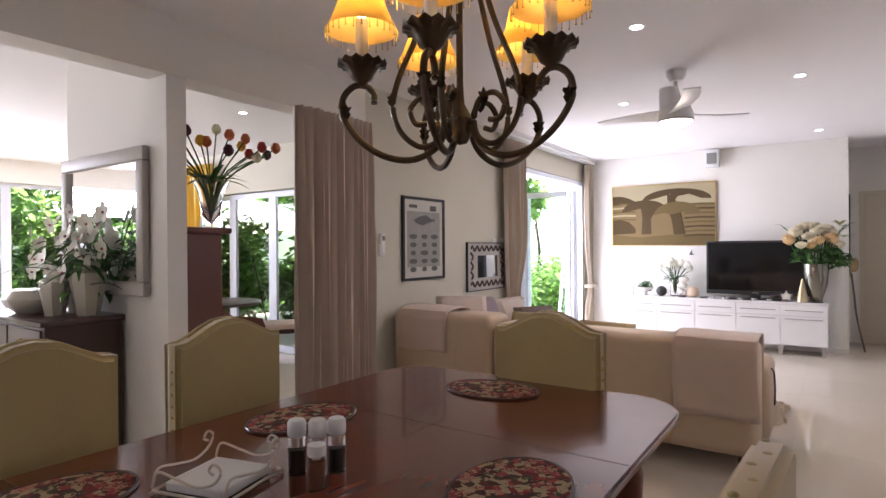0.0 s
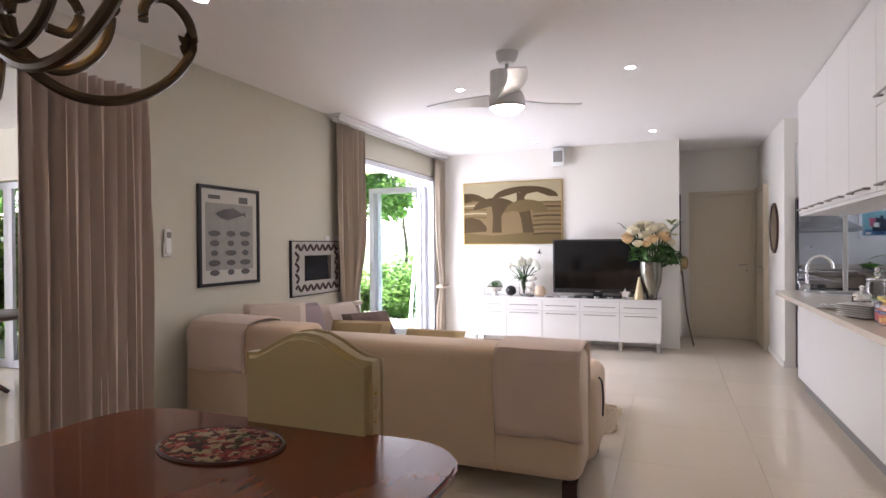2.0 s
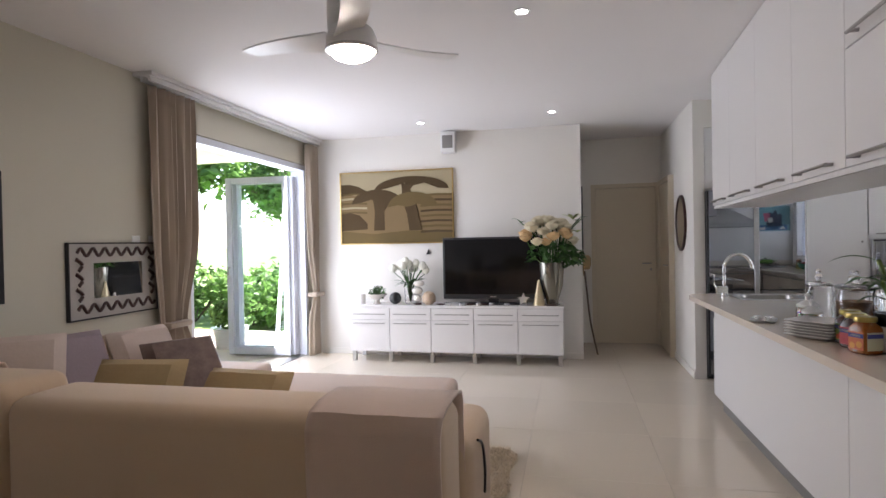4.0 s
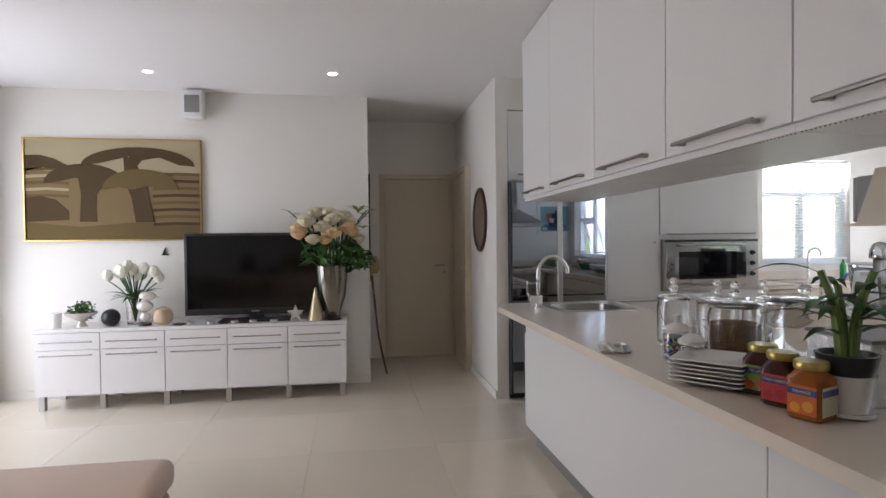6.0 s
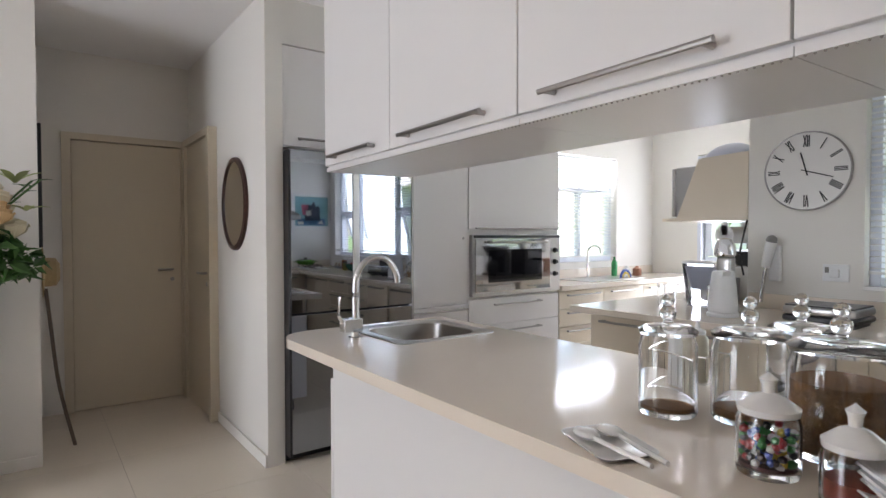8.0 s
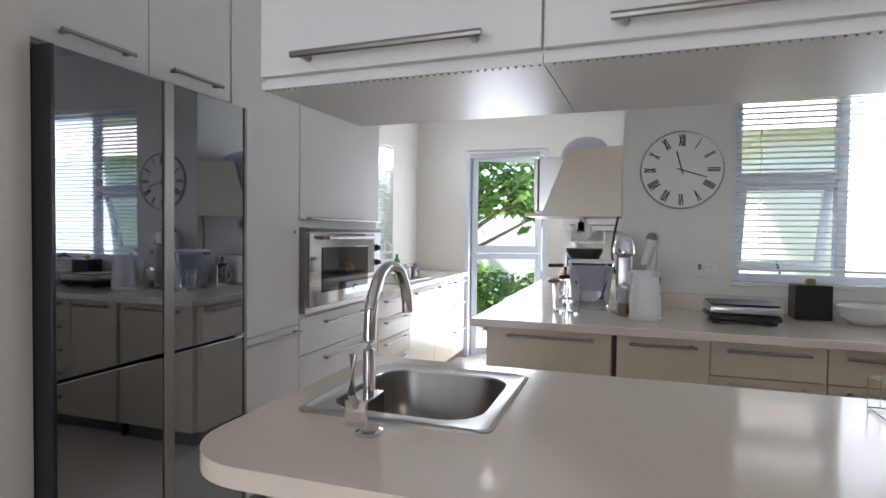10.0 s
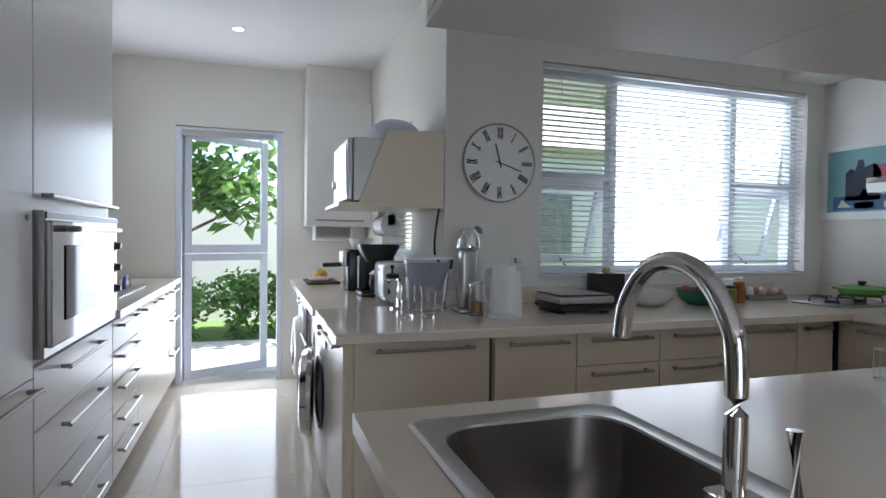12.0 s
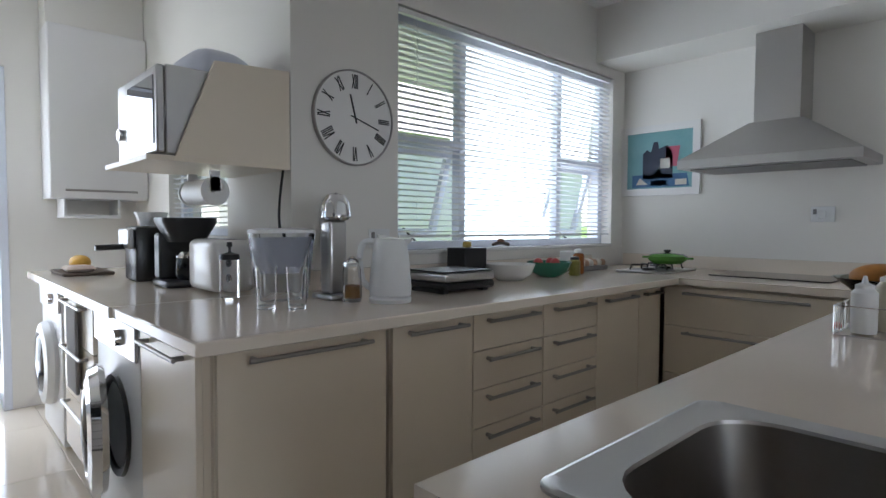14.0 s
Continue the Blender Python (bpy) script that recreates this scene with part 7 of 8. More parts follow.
def rose(bm, x, y, z, r, rd):
    """A rose head of overlapping curled petals."""
    for ring, (n, k, hgt) in enumerate(((5, 1.0, 0.55), (5, 0.72, 0.8), (4, 0.42, 0.95))):
        for i in range(n):
            a = 2 * math.pi * (i + 0.5 * ring) / n + rd.uniform(-0.2, 0.2)
            c, s = math.cos(a), math.sin(a)
            pr = []
            for t, rr, zz in ((0, 0.15, -0.4), (1, 0.75 * k + 0.1, 0.1), (2, k, hgt), (3, k * 1.12, hgt - 0.12)):
                w = (0.1, 0.55, 0.65, 0.35)[t] * (0.6 + 0.4 * k)
                pr.append([bm.verts.new((x + r * (rr * c - w * s * q), y + r * (rr * s + w * c * q), z + r * (zz - 0.12 * abs(q)))) for q in (-1, 0, 1)])
            for p, q in zip(pr, pr[1:]):
                bm.faces.new((p[0], p[1], q[1], q[0])), bm.faces.new((p[1], p[2], q[2], q[1]))
    return bm


rv = thing("rose_vase", UX + 2.34, UY + 0.17, UZ, "tall glass vase of cream and peach roses with lilies", "flowers")
part("vase", lathe(nb(), [(0.045, 0), (0.05, 0.04), (0.085, 0.15), (0.10, 0.33), (0.094, 0.33), (0.08, 0.16), (0.045, 0.05), (0.0001, 0.04)], seg=32), mat("smoky_mirror_glass", (0.26, 0.25, 0.21), 0.08, 0.8, bump=0), rv, "smoky mirrored glass vase")
rd = random.Random(11)
bg = nb()
for k in range(30):
    a, e = rd.uniform(0, 6.28), rd.uniform(0.1, 1.35)
    x, y, z = 0.19 * math.cos(a) * math.cos(e) - 0.03, 0.13 * math.sin(a) * math.cos(e) - 0.03, 0.46 + 0.20 * math.sin(e)
    if y > 0.08:
        y *= -1
    white = k % 2 or z > 0.56
    part("rose", rose(nb(), x, y, z, rd.uniform(0.042, 0.054), rd), M_PETALW if white else M_PETALP, rv, "cream rose head" if white else "peach rose head")
    tube(bg, [(0, 0, 0.25), (x * 0.6, y * 0.6, 0.36), (x, y, z)], 0.004, 5)
leaf_cloud(bg, [(0, -0.03, 0.40, 0.14), (-0.1, -0.03, 0.42, 0.10), (0.1, -0.03, 0.40, 0.1), (0.17, -0.02, 0.36, 0.07)], 240, 0.07, 5)
for s, L in ((-1, 0.26), (1, 0.22), (0.8, 0.3)):
    for k in range(7):
        t = 0.4 + 0.6 * k / 6
        blade_leaf(bg, (s * L * t, -0.02, 0.45 + 0.22 * t), 1.57 + s * (0.6 if k % 2 else -0.9), 0.07, 0.012, 0.03, 0.02, 4)
    tube(bg, [(0, 0, 0.3), (s * L * 0.5, -0.02, 0.55), (s * L, -0.02, 0.67)], 0.004, 5)
bl_ = nb()
for k in range(6):
    blade_leaf(bl_, (0.17, -0.03, 0.66), 1.05 * k, 0.09, 0.017, 0.09, 0.05, 5)
for k in range(5):
    blade_leaf(bl_, (0.20, -0.04, 0.56), 1.25 * k, 0.08, 0.015, 0.06, 0.05, 5)
part("foliage", bg, M_PLANT, rv), part("lilies", bl_, leafy("pale_green_lily", (0.55, 0.6, 0.3), (0.35, 0.42, 0.15)), rv, "pale green lilies")
rv.matrix_world = pose(UX + 2.33, UY + 0.17, UZ) @ Matrix.Diagonal((1.4, 1.2, 1.42, 1))
tvz = thing("tulip_vase", UX + 0.69, UY + 0.2, UZ, "clear glass vase of white tulips", "flowers")
part("vase", lathe(nb(), [(0.04, 0), (0.05, 0.01), (0.06, 0.2), (0.057, 0.2), (0.046, 0.014), (0.0001, 0.012)], seg=26), M_GLASS, tvz)
bm, bs = nb(), nb()
for k in range(16):
    a, r_ = rd.uniform(0, 6.28), 0.13 * math.sqrt(rd.random())
    x, y, z = r_ * math.cos(a) * 1.2, r_ * math.sin(a) * 0.7 - 0.02, 0.38 - r_ * 0.5 + rd.uniform(0, 0.05)
    part("tulip", lathe(nb(), [(0.008, -0.04), (0.032, -0.016), (0.036, 0.010), (0.018, 0.042), (0.0001, 0.045)], x, y, z, 8), M_TULIP, tvz, "white tulip head")
    tube(bs, smooth_path([(0, 0, 0.02), (x * 0.3, y * 0.3, 0.2), (x, y, z - 0.03)], 3), 0.004, 5)
for k in range(16):
    blade_leaf(bs, (0, 0, 0.18), 0.4 * k, rd.uniform(0.1, 0.19), 0.02, rd.uniform(0.08, 0.16), 0.1)
part("stems", bs, M_PLANT, tvz)
tvz.matrix_world = pose(UX + 0.69, UY + 0.2, UZ) @ Matrix.Diagonal((1.3, 1.2, 1.2, 1))
M_PEARL = mat("pearly_shell", (0.7, 0.66, 0.6), 0.25, 0.2, var=0.1)
so_ = thing("shell_sculpture", UX + 0.80, UY + 0.1, UZ, "stacked pearly shell sculpture on a dark foot", "ornament")
part("foot", lathe(nb(), [(0.05, 0), (0.045, 0.02), (0.0001, 0.02)], seg=18), M_DWOOD, so_)
for z, r_, sx in ((0.07, 0.052, 0.9), (0.16, 0.055, 1.2), (0.245, 0.045, 1.5)):
    part("shell", ball(nb(), 0.02 * (z > 0.2), 0, z, r_, sx, 0.7, 0.85, 3), M_PEARL, so_)
single("round_ornament", lathe(nb(), [(0.04, 0), (0.075, 0.03), (0.08, 0.08), (0.06, 0.13), (0.02, 0.15), (0.0001, 0.15)], seg=28), mat("peach_stone", (0.62, 0.46, 0.32), 0.5), "rounded peach-coloured stone vase", "ornament", at=pose(UX + 0.93, UY + 0.13, UZ))
single("white_candle", lathe(nb(), [(0.045, 0), (0.045, 0.12), (0.03, 0.122), (0.0001, 0.118)], seg=24), M_WHITE, "thick white pillar candle", "candle", at=pose(UX + 0.11, UY + 0.12, UZ))
bo = thing("succulent_bowl", UX + 0.29, UY + 0.15, UZ, "footed bowl planted with dark succulents", "plant")
part("bowl", lathe(nb(), [(0.05, 0), (0.03, 0.03), (0.03, 0.05), (0.11, 0.10), (0.12, 0.12), (0.11, 0.12), (0.0001, 0.1)], seg=28), M_PEARL, bo)
part("succulents", leaf_cloud(nb(), [(-0.04, 0, 0.13, 0.06), (0.05, 0, 0.13, 0.07), (0, 0, 0.16, 0.05)], 260, 0.035, 6), M_PLANT, bo)
single("dark_ball", ball(nb(), 0, 0, 0.07, 0.072, sub=3), M_BLACK, "dark round woven ball", "ornament", at=pose(UX + 0.52, UY + 0.14, UZ))
st = [(0.075 * (1 if k % 2 == 0 else 0.42) * math.sin(math.pi * k / 5), 0.068 + 0.075 * (1 if k % 2 == 0 else 0.42) * math.cos(math.pi * k / 5)) for k in range(10)]
single("star_ornament", extrude_poly(nb(), st, -0.012, 0.012, "y"), M_PEARL, "silvery five-pointed star standing upright", "ornament", at=pose(UX + 2.02, UY + 0.07, UZ))
cn = thing("cone_tree", UX + 2.19, UY + 0.1, UZ, "pale gold beaded cone tree ornament", "ornament")
M_BEAD = mat("pale_gold_bead", (0.55, 0.45, 0.28), 0.3, 0.7)
part("cone", lathe(nb(), [(0.07, 0), (0.066, 0.012), (0.01, 0.28), (0.0001, 0.285)], seg=24), M_BEAD, cn)
bm = nb()
for k in range(150):
    z = 0.012 + 0.26 * (k / 150)
    r_ = 0.067 * (1 - z / 0.29)
    ball(bm, r_ * math.cos(k * 2.4), r_ * math.sin(k * 2.4), z, 0.008, sub=1)
tagged(part("beads", bm, M_BEAD, cn), kind="stuff")
for x in (1.17, 1.33, 1.52, 1.67, 1.84):
    t = thing("tealight_holder", UX + x, UY + 0.05, UZ, "small silver tealight holder", "candle", "tealights along the sideboard")
    part("cup", lathe(nb(), [(0.028, 0), (0.034, 0.012), (0.032, 0.026), (0.026, 0.026), (0.0001, 0.015)], seg=18), M_STEEL, t)
for x, l in ((1.08, 0.06), (1.43, 0.05), (1.6, 0.06), (2.33, 0.09)):
    single("dark_dish", lathe(nb(), [(l * 0.7, 0), (l, 0.012), (l * 0.9, 0.014), (0.0001, 0.006)], seg=24, squash=0.6), M_DWOOD, "shallow dark wooden dish", "dish", at=pose(UX + x, UY + 0.06 if x < 2 else UY + 0.06, UZ))
hk = thing("wall_hook", UX + 0.86, 8.715, 1.23, "small dark boat-shaped wall hook", "hook")
part("plate", extrude_poly(nb(), [(-0.03, 0), (0.03, 0), (0.02, 0.012), (0.004, 0.012), (0.003, 0.07), (-0.02, 0.02)], -0.01, 0, "y"), M_BLACK, hk)

# hallway: oval mirror, hat, stick
ovm = thing("oval_mirror", 1.357, 8.49, 1.525, "oval wall mirror with thin dark frame", "mirror")
g = part("glass", lathe(nb(), [(0.24, 0), (0.24, 0.012), (0.0001, 0.012)], seg=48), M_MIRROR, ovm)
g.matrix_local = pose(0, 0, 0, 0, -90, 0) @ Matrix.Diagonal((1.13, 1, 1, 1))
f = part("frame", lathe(nb(), [(0.235, 0.013), (0.24, 0.022), (0.262, 0.018), (0.265, 0.0)], seg=48, caps=False), M_DWOOD, ovm, "dark wooden frame")
f.matrix_local = pose(0, 0, 0, 0, -90, 0) @ Matrix.Diagonal((1.13, 1, 1, 1))
ht = thing("straw_hat", 0.345, 8.98, 1.10, "straw sun hat hanging on the hallway wall", "hat")
M_STRAW = mat("straw", (0.42, 0.30, 0.15), 0.9, var=0.15, bump=0.2)
h_ = part("brim_and_crown", lathe(nb(), [(0.16, 0), (0.155, 0.006), (0.09, 0.012), (0.085, 0.07), (0.05, 0.09), (0.0001, 0.092)], seg=32), M_STRAW, ht)
h_.matrix_local = pose(0, 0, 0, 0, 90, 0)
part("peg", bx(-0.012, -0.01, 0.0, 0.02, 0.01, 0.02), M_DWOOD, ht)
single("walking_stick", tube(nb(), smooth_path([(0.50, 9.0, 0.0), (0.42, 8.97, 0.4), (0.38, 8.96, 0.8), (0.36, 8.95, 1.0)], 5), 0.011, 8), M_BARK, "gnarled wooden walking stick leaning on the wall", "stick")
hf = thing("hall_picture", 0.332, 9.25, 1.25, "dark-framed picture on the hallway wall", "picture")
part("frame", bx(0, -0.3, 0, 0.02, 0.3, 0.75, bev=0.003), M_BLACK, hf)
part("print", bx(0.02, -0.27, 0.03, 0.022, 0.27, 0.72), M_PAPER, hf)

# ---- lounge through the wide opening ----
M_PIANO = mat("dark_mahogany_case", (0.15, 0.032, 0.014), 0.42, var=0.25, scale=2.5, bump=0.004, bscale=30, stretch=(1, 1, 0.2))
pf = thing("upright_piano", -3.26, 2.08, 0, "dark mahogany upright piano against the dividing wall", "piano")
part("case", bx(-1.45, 0, 0.0, -0.02, 0.34, 1.455, bev=0.004), M_PIANO, pf)
part("side_panel", bx(-0.02, -0.01, 0.0, 0.02, 0.36, 1.46, bev=0.005), M_PIANO, pf)
part("lid", bx(-1.5, -0.02, 1.461, 0.05, 0.42, 1.50, bev=0.012, seg=2), M_PIANO, pf)
part("cheek", extrude_poly(nb(), [(0.36, 0.62), (0.36, 0.985), (0.39, 0.93), (0.45, 0.895), (0.55, 0.885), (0.68, 0.86), (0.705, 0.80), (0.70, 0.70), (0.64, 0.62)], -0.03, 0.02, "x"), M_PIANO, pf)
part("key_bed", bx(-1.45, 0.341, 0.64, -0.031, 0.67, 0.74), M_PIANO, pf)
part("keys", bx(-1.40, 0.44, 0.741, -0.06, 0.64, 0.77), M_WHITE, pf, "white piano keys")
part("leg", lathe(nb(), [(0.04, 0), (0.05, 0.05), (0.035, 0.1), (0.055, 0.35), (0.04, 0.54), (0.06, 0.638)], -0.03, 0.60, 0, 18), M_PIANO, pf)
pv = thing("tulip_arrangement", -3.30, 2.40, 1.501, "glass vase of red and yellow artificial tulips on the piano", "flowers")
part("vase", lathe(nb(), [(0.07, 0), (0.075, 0.02), (0.06, 0.10), (0.085, 0.24), (0.125, 0.32), (0.12, 0.32), (0.08, 0.24), (0.054, 0.1), (0.0001, 0.02)], seg=28), M_GLASS, pv)
bs = nb()
cols_ = {"red": (0.42, 0.03, 0.02), "maroon": (0.08, 0.01, 0.02), "orange": (0.6, 0.14, 0.04), "yellow": (0.8, 0.42, 0.02), "ivory": (0.7, 0.65, 0.45)}
HM = {c: mat(c + "_tulip_petal", v, 0.6, var=0.1) for c, v in cols_.items()}
for k in range(20):
    a = rd.uniform(0, 6.28)
    r_ = rd.uniform(0.12, 0.46)
    x, y, z = r_ * math.cos(a), r_ * math.sin(a), 0.66 - 0.5 * r_ + rd.uniform(-0.06, 0.12)
    tube(bs, smooth_path([(0, 0, 0.05), (x * 0.25, y * 0.25, 0.33), (x, y, z)], 4), 0.005, 5)
    c = list(cols_)[k % 5]
    part("tulip", lathe(nb(), [(0.008, -0.03), (0.03, -0.012), (0.034, 0.012), (0.018, 0.042), (0.0001, 0.045)], x, y, z, 10), HM[c], pv, c + " tulip head")
for k in range(16):
    blade_leaf(bs, (0, 0, 0.3), 0.4 * k, rd.uniform(0.15, 0.3), 0.025, rd.uniform(0.1, 0.25), 0.15)
part("stems", bs, M_PLANT, pv)
lm_ = thing("wall_mirror", -3.72, 1.926, 1.08, "large rectangular mirror in a pale moulded frame", "mirror")
M_PALEF = mat("pale_limed_frame", (0.50, 0.46, 0.42), 0.5, var=0.12, scale=8)
for nm, a in (("frame", (-0.54, -0.045, 0, 0.54, 0, 0.085)), ("frame", (-0.54, -0.045, 0.805, 0.54, 0, 0.89)), ("frame", (-0.54, -0.045, 0.085, -0.455, 0, 0.805)), ("frame", (0.455, -0.045, 0.085, 0.54, 0, 0.805))):
    part(nm, bx(*a, bev=0.012, seg=2), M_PALEF, lm_, "pale limed frame")
part("glass", bx(-0.455, -0.02, 0.085, 0.455, -0.002, 0.805), M_MIRROR, lm_, "mirror glass")
cs = thing("console_cabinet", -3.97, 1.69, 0, "dark mahogany console cabinet with drawer", "cabinet")
part("carcass", bx(-0.5, -0.20, 0.08, 0.5, 0.21, 0.93, bev=0.004), M_DWOOD, cs)
part("top", bx(-0.53, -0.23, 0.931, 0.53, 0.22, 0.965, bev=0.006), M_DWOOD, cs)
for x in (-0.46, 0.46):
    for y in (-0.16, 0.17):
        part("foot", bx(x - 0.03, y - 0.03, 0, x + 0.03, y + 0.03, 0.08), M_DWOOD, cs)
for k in range(2):
    d = part("drawer", bx(-0.47 + 0.48 * k, -0.213, 0.77, -0.01 + 0.48 * k, -0.201, 0.91, bev=0.003), M_DWOOD, cs)
    part("knob", ball(nb(), -0.24 + 0.48 * k, -0.226, 0.84, 0.014), M_BRASS, d, "brass knob")
M_CELADON = mat("celadon_glaze", (0.55, 0.52, 0.44), 0.25, var=0.06)


def ginger_jar(x, y, r, h, label):
    """A faceted shouldered jar with a domed lid."""
    g = thing("ginger_jar", x, y, 0.966, label, "jar", "jars on the console", rz=12)
    part("body", lathe(nb(), [(r * 0.62, 0), (r * 0.8, h * 0.3), (r, h * 0.62), (r * 0.92, h * 0.74), (r * 0.58, h * 0.82)], seg=8), M_CELADON, g)
    part("lid", lathe(nb(), [(r * 0.66, h * 0.825), (r * 0.66, h * 0.87), (r * 0.5, h * 0.93), (r * 0.16, h * 0.96), (r * 0.14, h), (0.0001, h)], seg=8), M_CELADON, g)


ginger_jar(-3.73, 1.64, 0.085, 0.275, "faceted pale celadon lidded jar")
ginger_jar(-3.58, 1.76, 0.10, 0.345, "tall faceted celadon lidded jar")
bm = lathe(nb(), [(0.10, 0), (0.16, 0.05), (0.175, 0.09), (0.14, 0.145), (0.11, 0.15), (0.0001, 0.12)], seg=48)
for v in bm.verts:
    a = math.atan2(v.co.y, v.co.x)
    v.co.x, v.co.y = v.co.x * (1 + 0.05 * abs(math.sin(4 * a))), v.co.y * (1 + 0.05 * abs(math.sin(4 * a)))
single("lobed_pot", bm, M_CELADON, "squat lobed cream pot", "pot", at=pose(-4.05, 1.66, 0.966))
of = thing("orchid_arrangement", -3.78, 1.80, 0.966, "white orchids with dark leaves in a pot on the console", "flowers")
part("pot", lathe(nb(), [(0.06, 0), (0.08, 0.14), (0.07, 0.14), (0.0001, 0.1)], seg=20), M_CELADON, of)
bs, M_HEART = nb(), mat("pink_orchid_heart", (0.45, 0.12, 0.16), 0.6)
for k in range(30):
    x, y = rd.uniform(-0.42, 0.40), rd.uniform(-0.20, 0.05)
    z = rd.uniform(0.25, 0.64) - 0.35 * max(0, abs(x) - 0.25)
    ry, rx, sz = rd.uniform(-30, 30), rd.uniform(-30, 20), rd.uniform(0.05, 0.075)
    bm = nb()
    for q in range(5):
        a = 2 * math.pi * q / 5 + 0.3
        u, w = Vector((math.cos(a), -0.22, math.sin(a))), Vector((-math.sin(a), 0, math.cos(a)))
        f = [bm.verts.new(p * sz) for p in (Vector((0, 0, 0)), u * 0.45 + w * 0.42, u * 0.85 + w * 0.36, u * 1.05, u * 0.85 - w * 0.36, u * 0.45 - w * 0.42)]
        bm.faces.new(f)
    bloom = part("bloom", bm, M_TULIP, of, "white orchid bloom")
    bloom.matrix_local = pose(x, y, z, rx, 0, ry)
    part("heart", ball(nb(), 0, -0.008, 0, 0.009, sub=1), M_HEART, bloom, "pink flower heart")
    if k % 3 == 0:
        tube(bs, smooth_path([(0, 0, 0.1), (x * 0.4, y * 0.4, 0.4), (x, y, z)], 4), 0.004, 5)
for k in range(70):
    x, y = rd.uniform(-0.32, 0.36), rd.uniform(-0.1, 0.08)
    blade_leaf(bs, (x, y, rd.uniform(0.12, 0.45)), rd.uniform(0, 6.28), rd.uniform(0.12, 0.30), 0.026, rd.uniform(0.0, 0.2), 0.16)
part("leaves", bs, M_PLANT, of)
curtain("curtain", ((-7.75, 4.80), (-6.95, 4.80)), 0.02, 2.55, 9, 0.045, M_YELLOW, "golden yellow silk curtain beside the glazed doors")
ld = tagged(new("door_4"), "white-framed glazed lounge doors to the garden", "door", kind="structure")
ld.matrix_world = pose(-7.6, 5.0, 0)
for k in range(4):
    L = leaf(ld, 0.85, 2.1)
    L.matrix_world = pose(-7.6 + 0.85 * k, 5.0, 0.01)
lw = tagged(new("window_4"), "tall glazed garden wall of the lounge", "window", kind="structure")
lw.matrix_world = pose(-9.8, -1.8, 0)
for k in range(5):
    L = leaf(lw, 1.28, 2.34, fr=0.06)
    L.matrix_world = pose(-9.8, -1.8 + 1.28 * k, 0.005, 0, 0, 90)


def round_table(x, y, r_, label):
    t = thing("lounge_table", x, y, 0, label, "table", "lounge tables")
    part("tabletop", lathe(nb(), [(r_ - 0.02, 0.70), (r_, 0.715), (r_, 0.73), (r_ - 0.02, 0.74), (0.0001, 0.74)], seg=40), M_DWOOD, t)
    part("pedestal", lathe(nb(), [(0.12, 0.08), (0.05, 0.14), (0.07, 0.35), (0.045, 0.5), (0.08, 0.70)], seg=18), M_DWOOD, t)
    for k in range(3):
        a = 2.1 * k + 0.4
        part("foot", tube(nb(), smooth_path([(0.08 * math.cos(a), 0.08 * math.sin(a), 0.12), (0.25 * math.cos(a), 0.25 * math.sin(a), 0.1), (0.4 * math.cos(a), 0.4 * math.sin(a), 0.025)], 4), 0.03, 8, 0.7), M_DWOOD, t)
    return t


round_table(-5.9, 4.1, 0.55, "round dark wood table with a lamp")
round_table(-7.9, 2.9, 0.7, "round dark wood lounge table")
lpz = thing("table_lamp", -6.15, 4.15, 0.741, "table lamp with stained glass shade on the round table", "lamp")
part("stem", lathe(nb(), [(0.08, 0), (0.06, 0.02), (0.02, 0.05), (0.025, 0.2), (0.012, 0.3), (0.012, 0.42)], seg=18), M_IRON, lpz)
part("shade", lathe(nb(), [(0.22, 0.30), (0.20, 0.34), (0.12, 0.41), (0.03, 0.45), (0.0001, 0.455)], seg=32), mat("mottled_glass_shade", (0.42, 0.40, 0.26), 0.3, var=0.4, scale=40, c2=(0.12, 0.13, 0.06)), lpz)


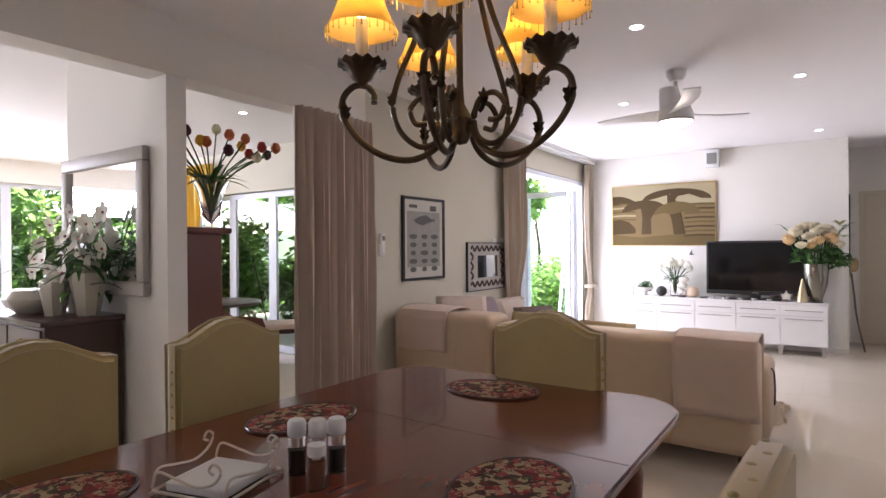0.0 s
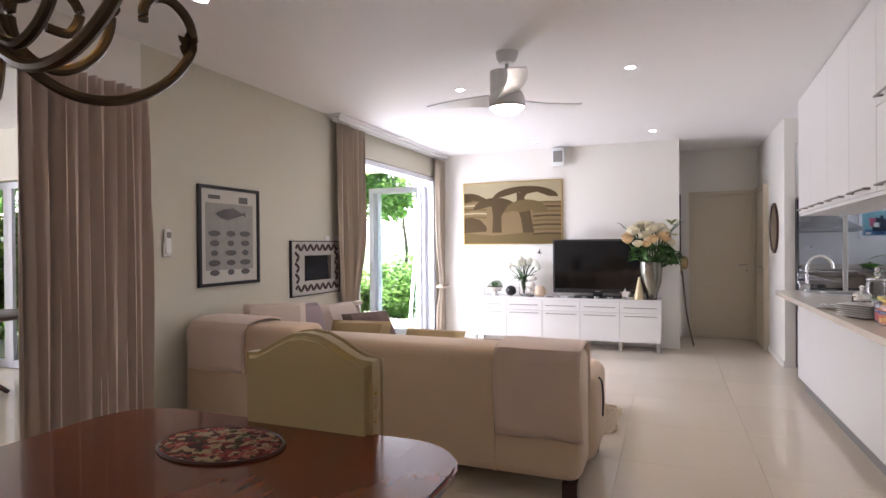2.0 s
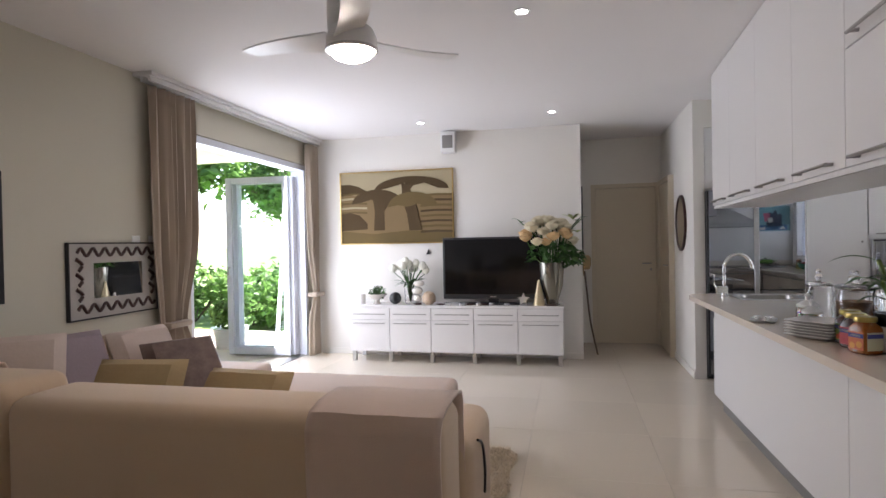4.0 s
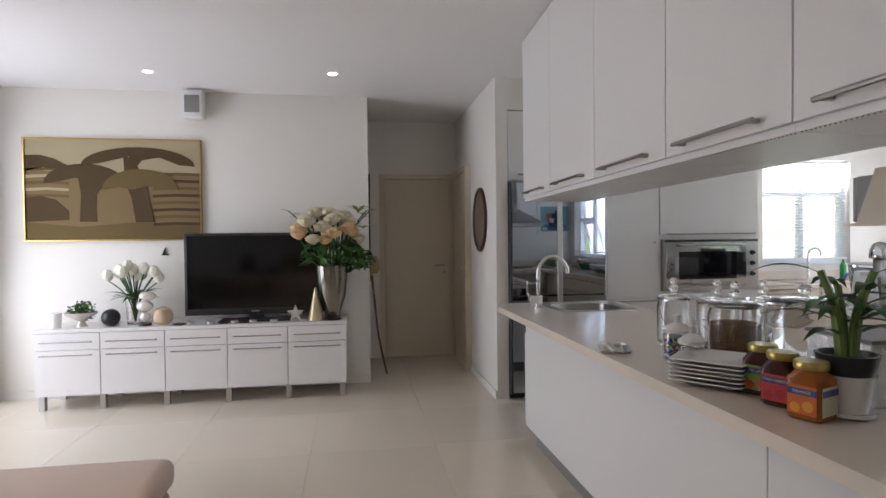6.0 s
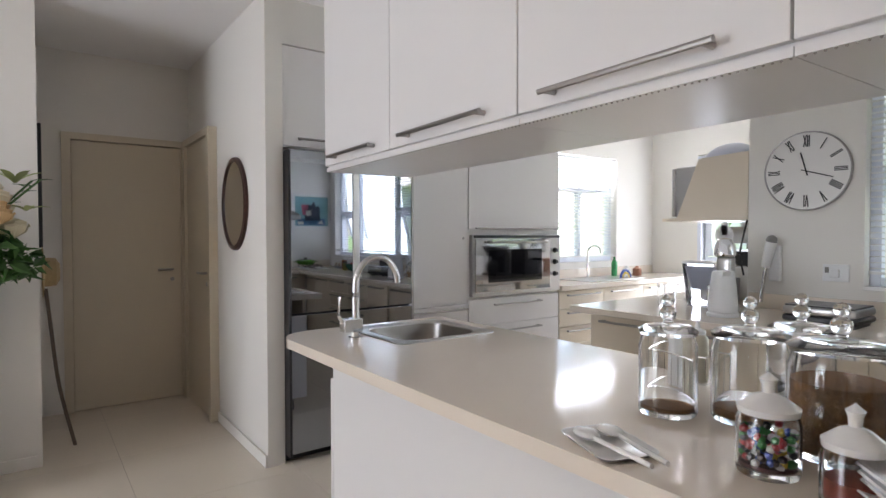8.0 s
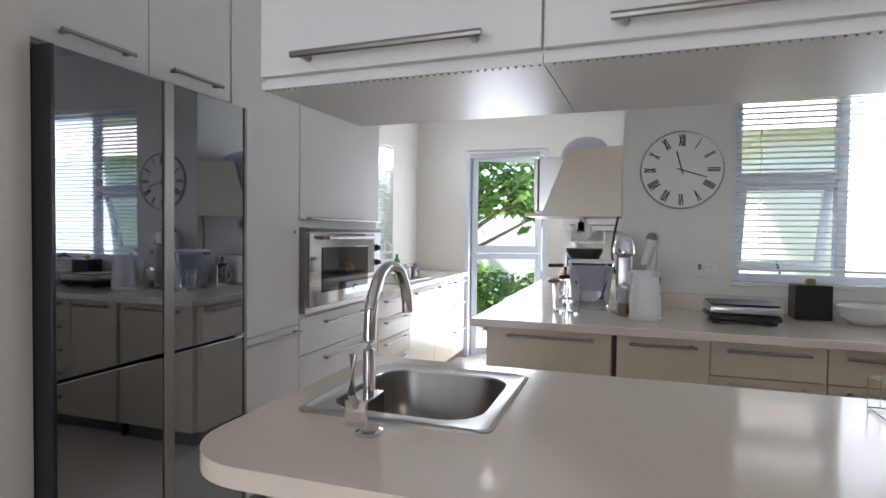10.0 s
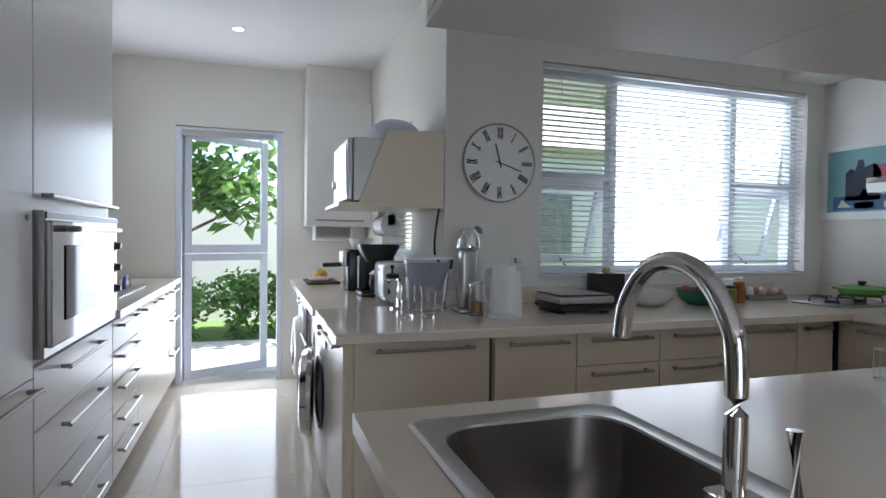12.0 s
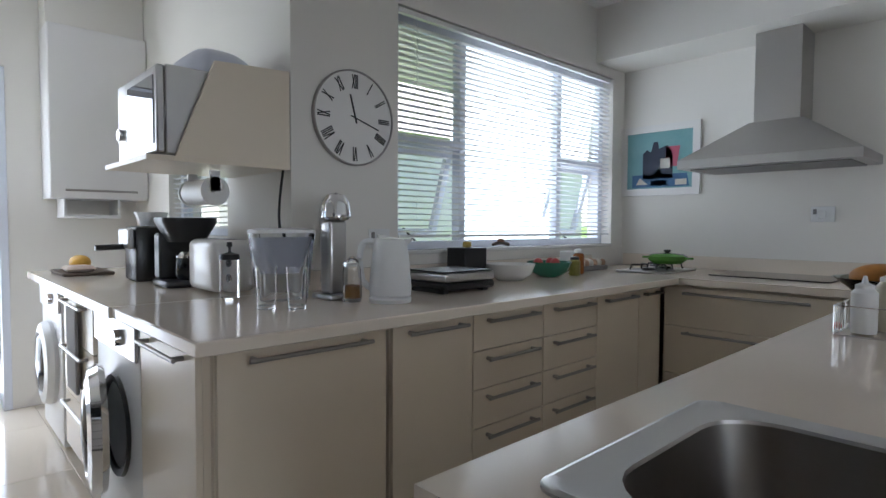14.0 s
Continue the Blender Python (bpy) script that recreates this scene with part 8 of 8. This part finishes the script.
def lounge_chair():
    c = thing("balloon_chair", 0, 0, 0, "dark carved balloon-back chair with pale seat", "chair", "lounge chairs")
    part("seat", box(nb(), -0.23, -0.22, 0.43, 0.23, 0.22, 0.49, bev=0.02, seg=2), M_THROW, c, "pale cushioned seat")
    part("seat_rail", bx(-0.225, -0.215, 0.38, 0.225, 0.215, 0.43), M_DWOOD, c)
    part("back_frame", tube(nb(), smooth_path([(-0.2, 0.22, 0.4), (-0.19, 0.26, 0.65), (-0.21, 0.29, 0.82), (-0.12, 0.31, 0.93), (0, 0.31, 0.95), (0.12, 0.31, 0.93), (0.21, 0.29, 0.82), (0.19, 0.26, 0.65), (0.2, 0.22, 0.4)], 5), 0.022, 8), M_DWOOD, c)
    part("back_rail", tube(nb(), smooth_path([(-0.19, 0.26, 0.66), (0, 0.28, 0.70), (0.19, 0.26, 0.66)], 5), 0.022, 8), M_DWOOD, c)
    for x in (-0.2, 0.2):
        part("leg", tube(nb(), smooth_path([(x, -0.2, 0.4), (x * 1.1, -0.23, 0.25), (x, -0.2, 0.0)], 4), 0.024, 8, 0.7), M_DWOOD, c)
        part("leg", tube(nb(), [(x, 0.21, 0.4), (x, 0.27, 0.0)], 0.022, 8, 0.7), M_DWOOD, c)
    return c


lc = lounge_chair()
lc.matrix_world = pose(-5.2, 3.55, 0, 0, 0, 220)
for x, y, a in ((-6.5, 3.4, 150), (-5.25, 4.55, 320), (-7.2, 2.3, 215), (-7.1, 3.4, 285), (-8.5, 2.2, 140)):
    copy_thing(lc, pose(x, y, 0, 0, 0, a))
single("draped_jacket", cushion(nb(), 0, 0, 0, 0.34, 0.5, 0.07), mat("grey_knit", (0.34, 0.34, 0.33), 0.95, bump=0.1), "grey jacket draped over a chair back", "jacket", at=pose(-5.02, 3.32, 0.72, 85, 0, 40))
bm = fur(nb(), lambda: (rnd.uniform(-0.35, 0.35), rnd.uniform(-0.16, 0.16)), 5000, 0.01, 0.06)
box(bm, -0.36, -0.17, 0.0, 0.36, 0.17, 0.012)
single("fur_throw", bm, mat("tan_fur", (0.60, 0.40, 0.27), 1.0, var=0.15, sheen=0.6), "fluffy tan fur throw on the sofa seat", "throw", at=pose(-1.35, 4.56, 0.452, 0, 0, 4))
for x0, y0, x1, y1 in ((-2.998, 3.6, -2.985, 5.74), (-3.0, 8.705, 0.33, 8.718), (1.345, 7.92, 1.358, 8.92)):
    struct("baseboard", bx(x0, y0, 0, x1, y1, 0.07, bev=0.002), M_WALL, "low white skirting board", "baseboard")
# flower pot on the patio
fpz = thing("patio_planter", -4.35, 8.95, -0.03, "white round planter with a leafy shrub", "planter")
part("pot", lathe(nb(), [(0.18, 0), (0.24, 0.28), (0.26, 0.3), (0.22, 0.3), (0.0001, 0.25)], seg=28), M_WHITE, fpz)
part("leaves", leaf_cloud(nb(), [(0, 0, 0.45, 0.22), (0.1, 0.05, 0.55, 0.2), (-0.12, 0, 0.5, 0.18)], 500, 0.1, 44), M_GREEN, fpz)
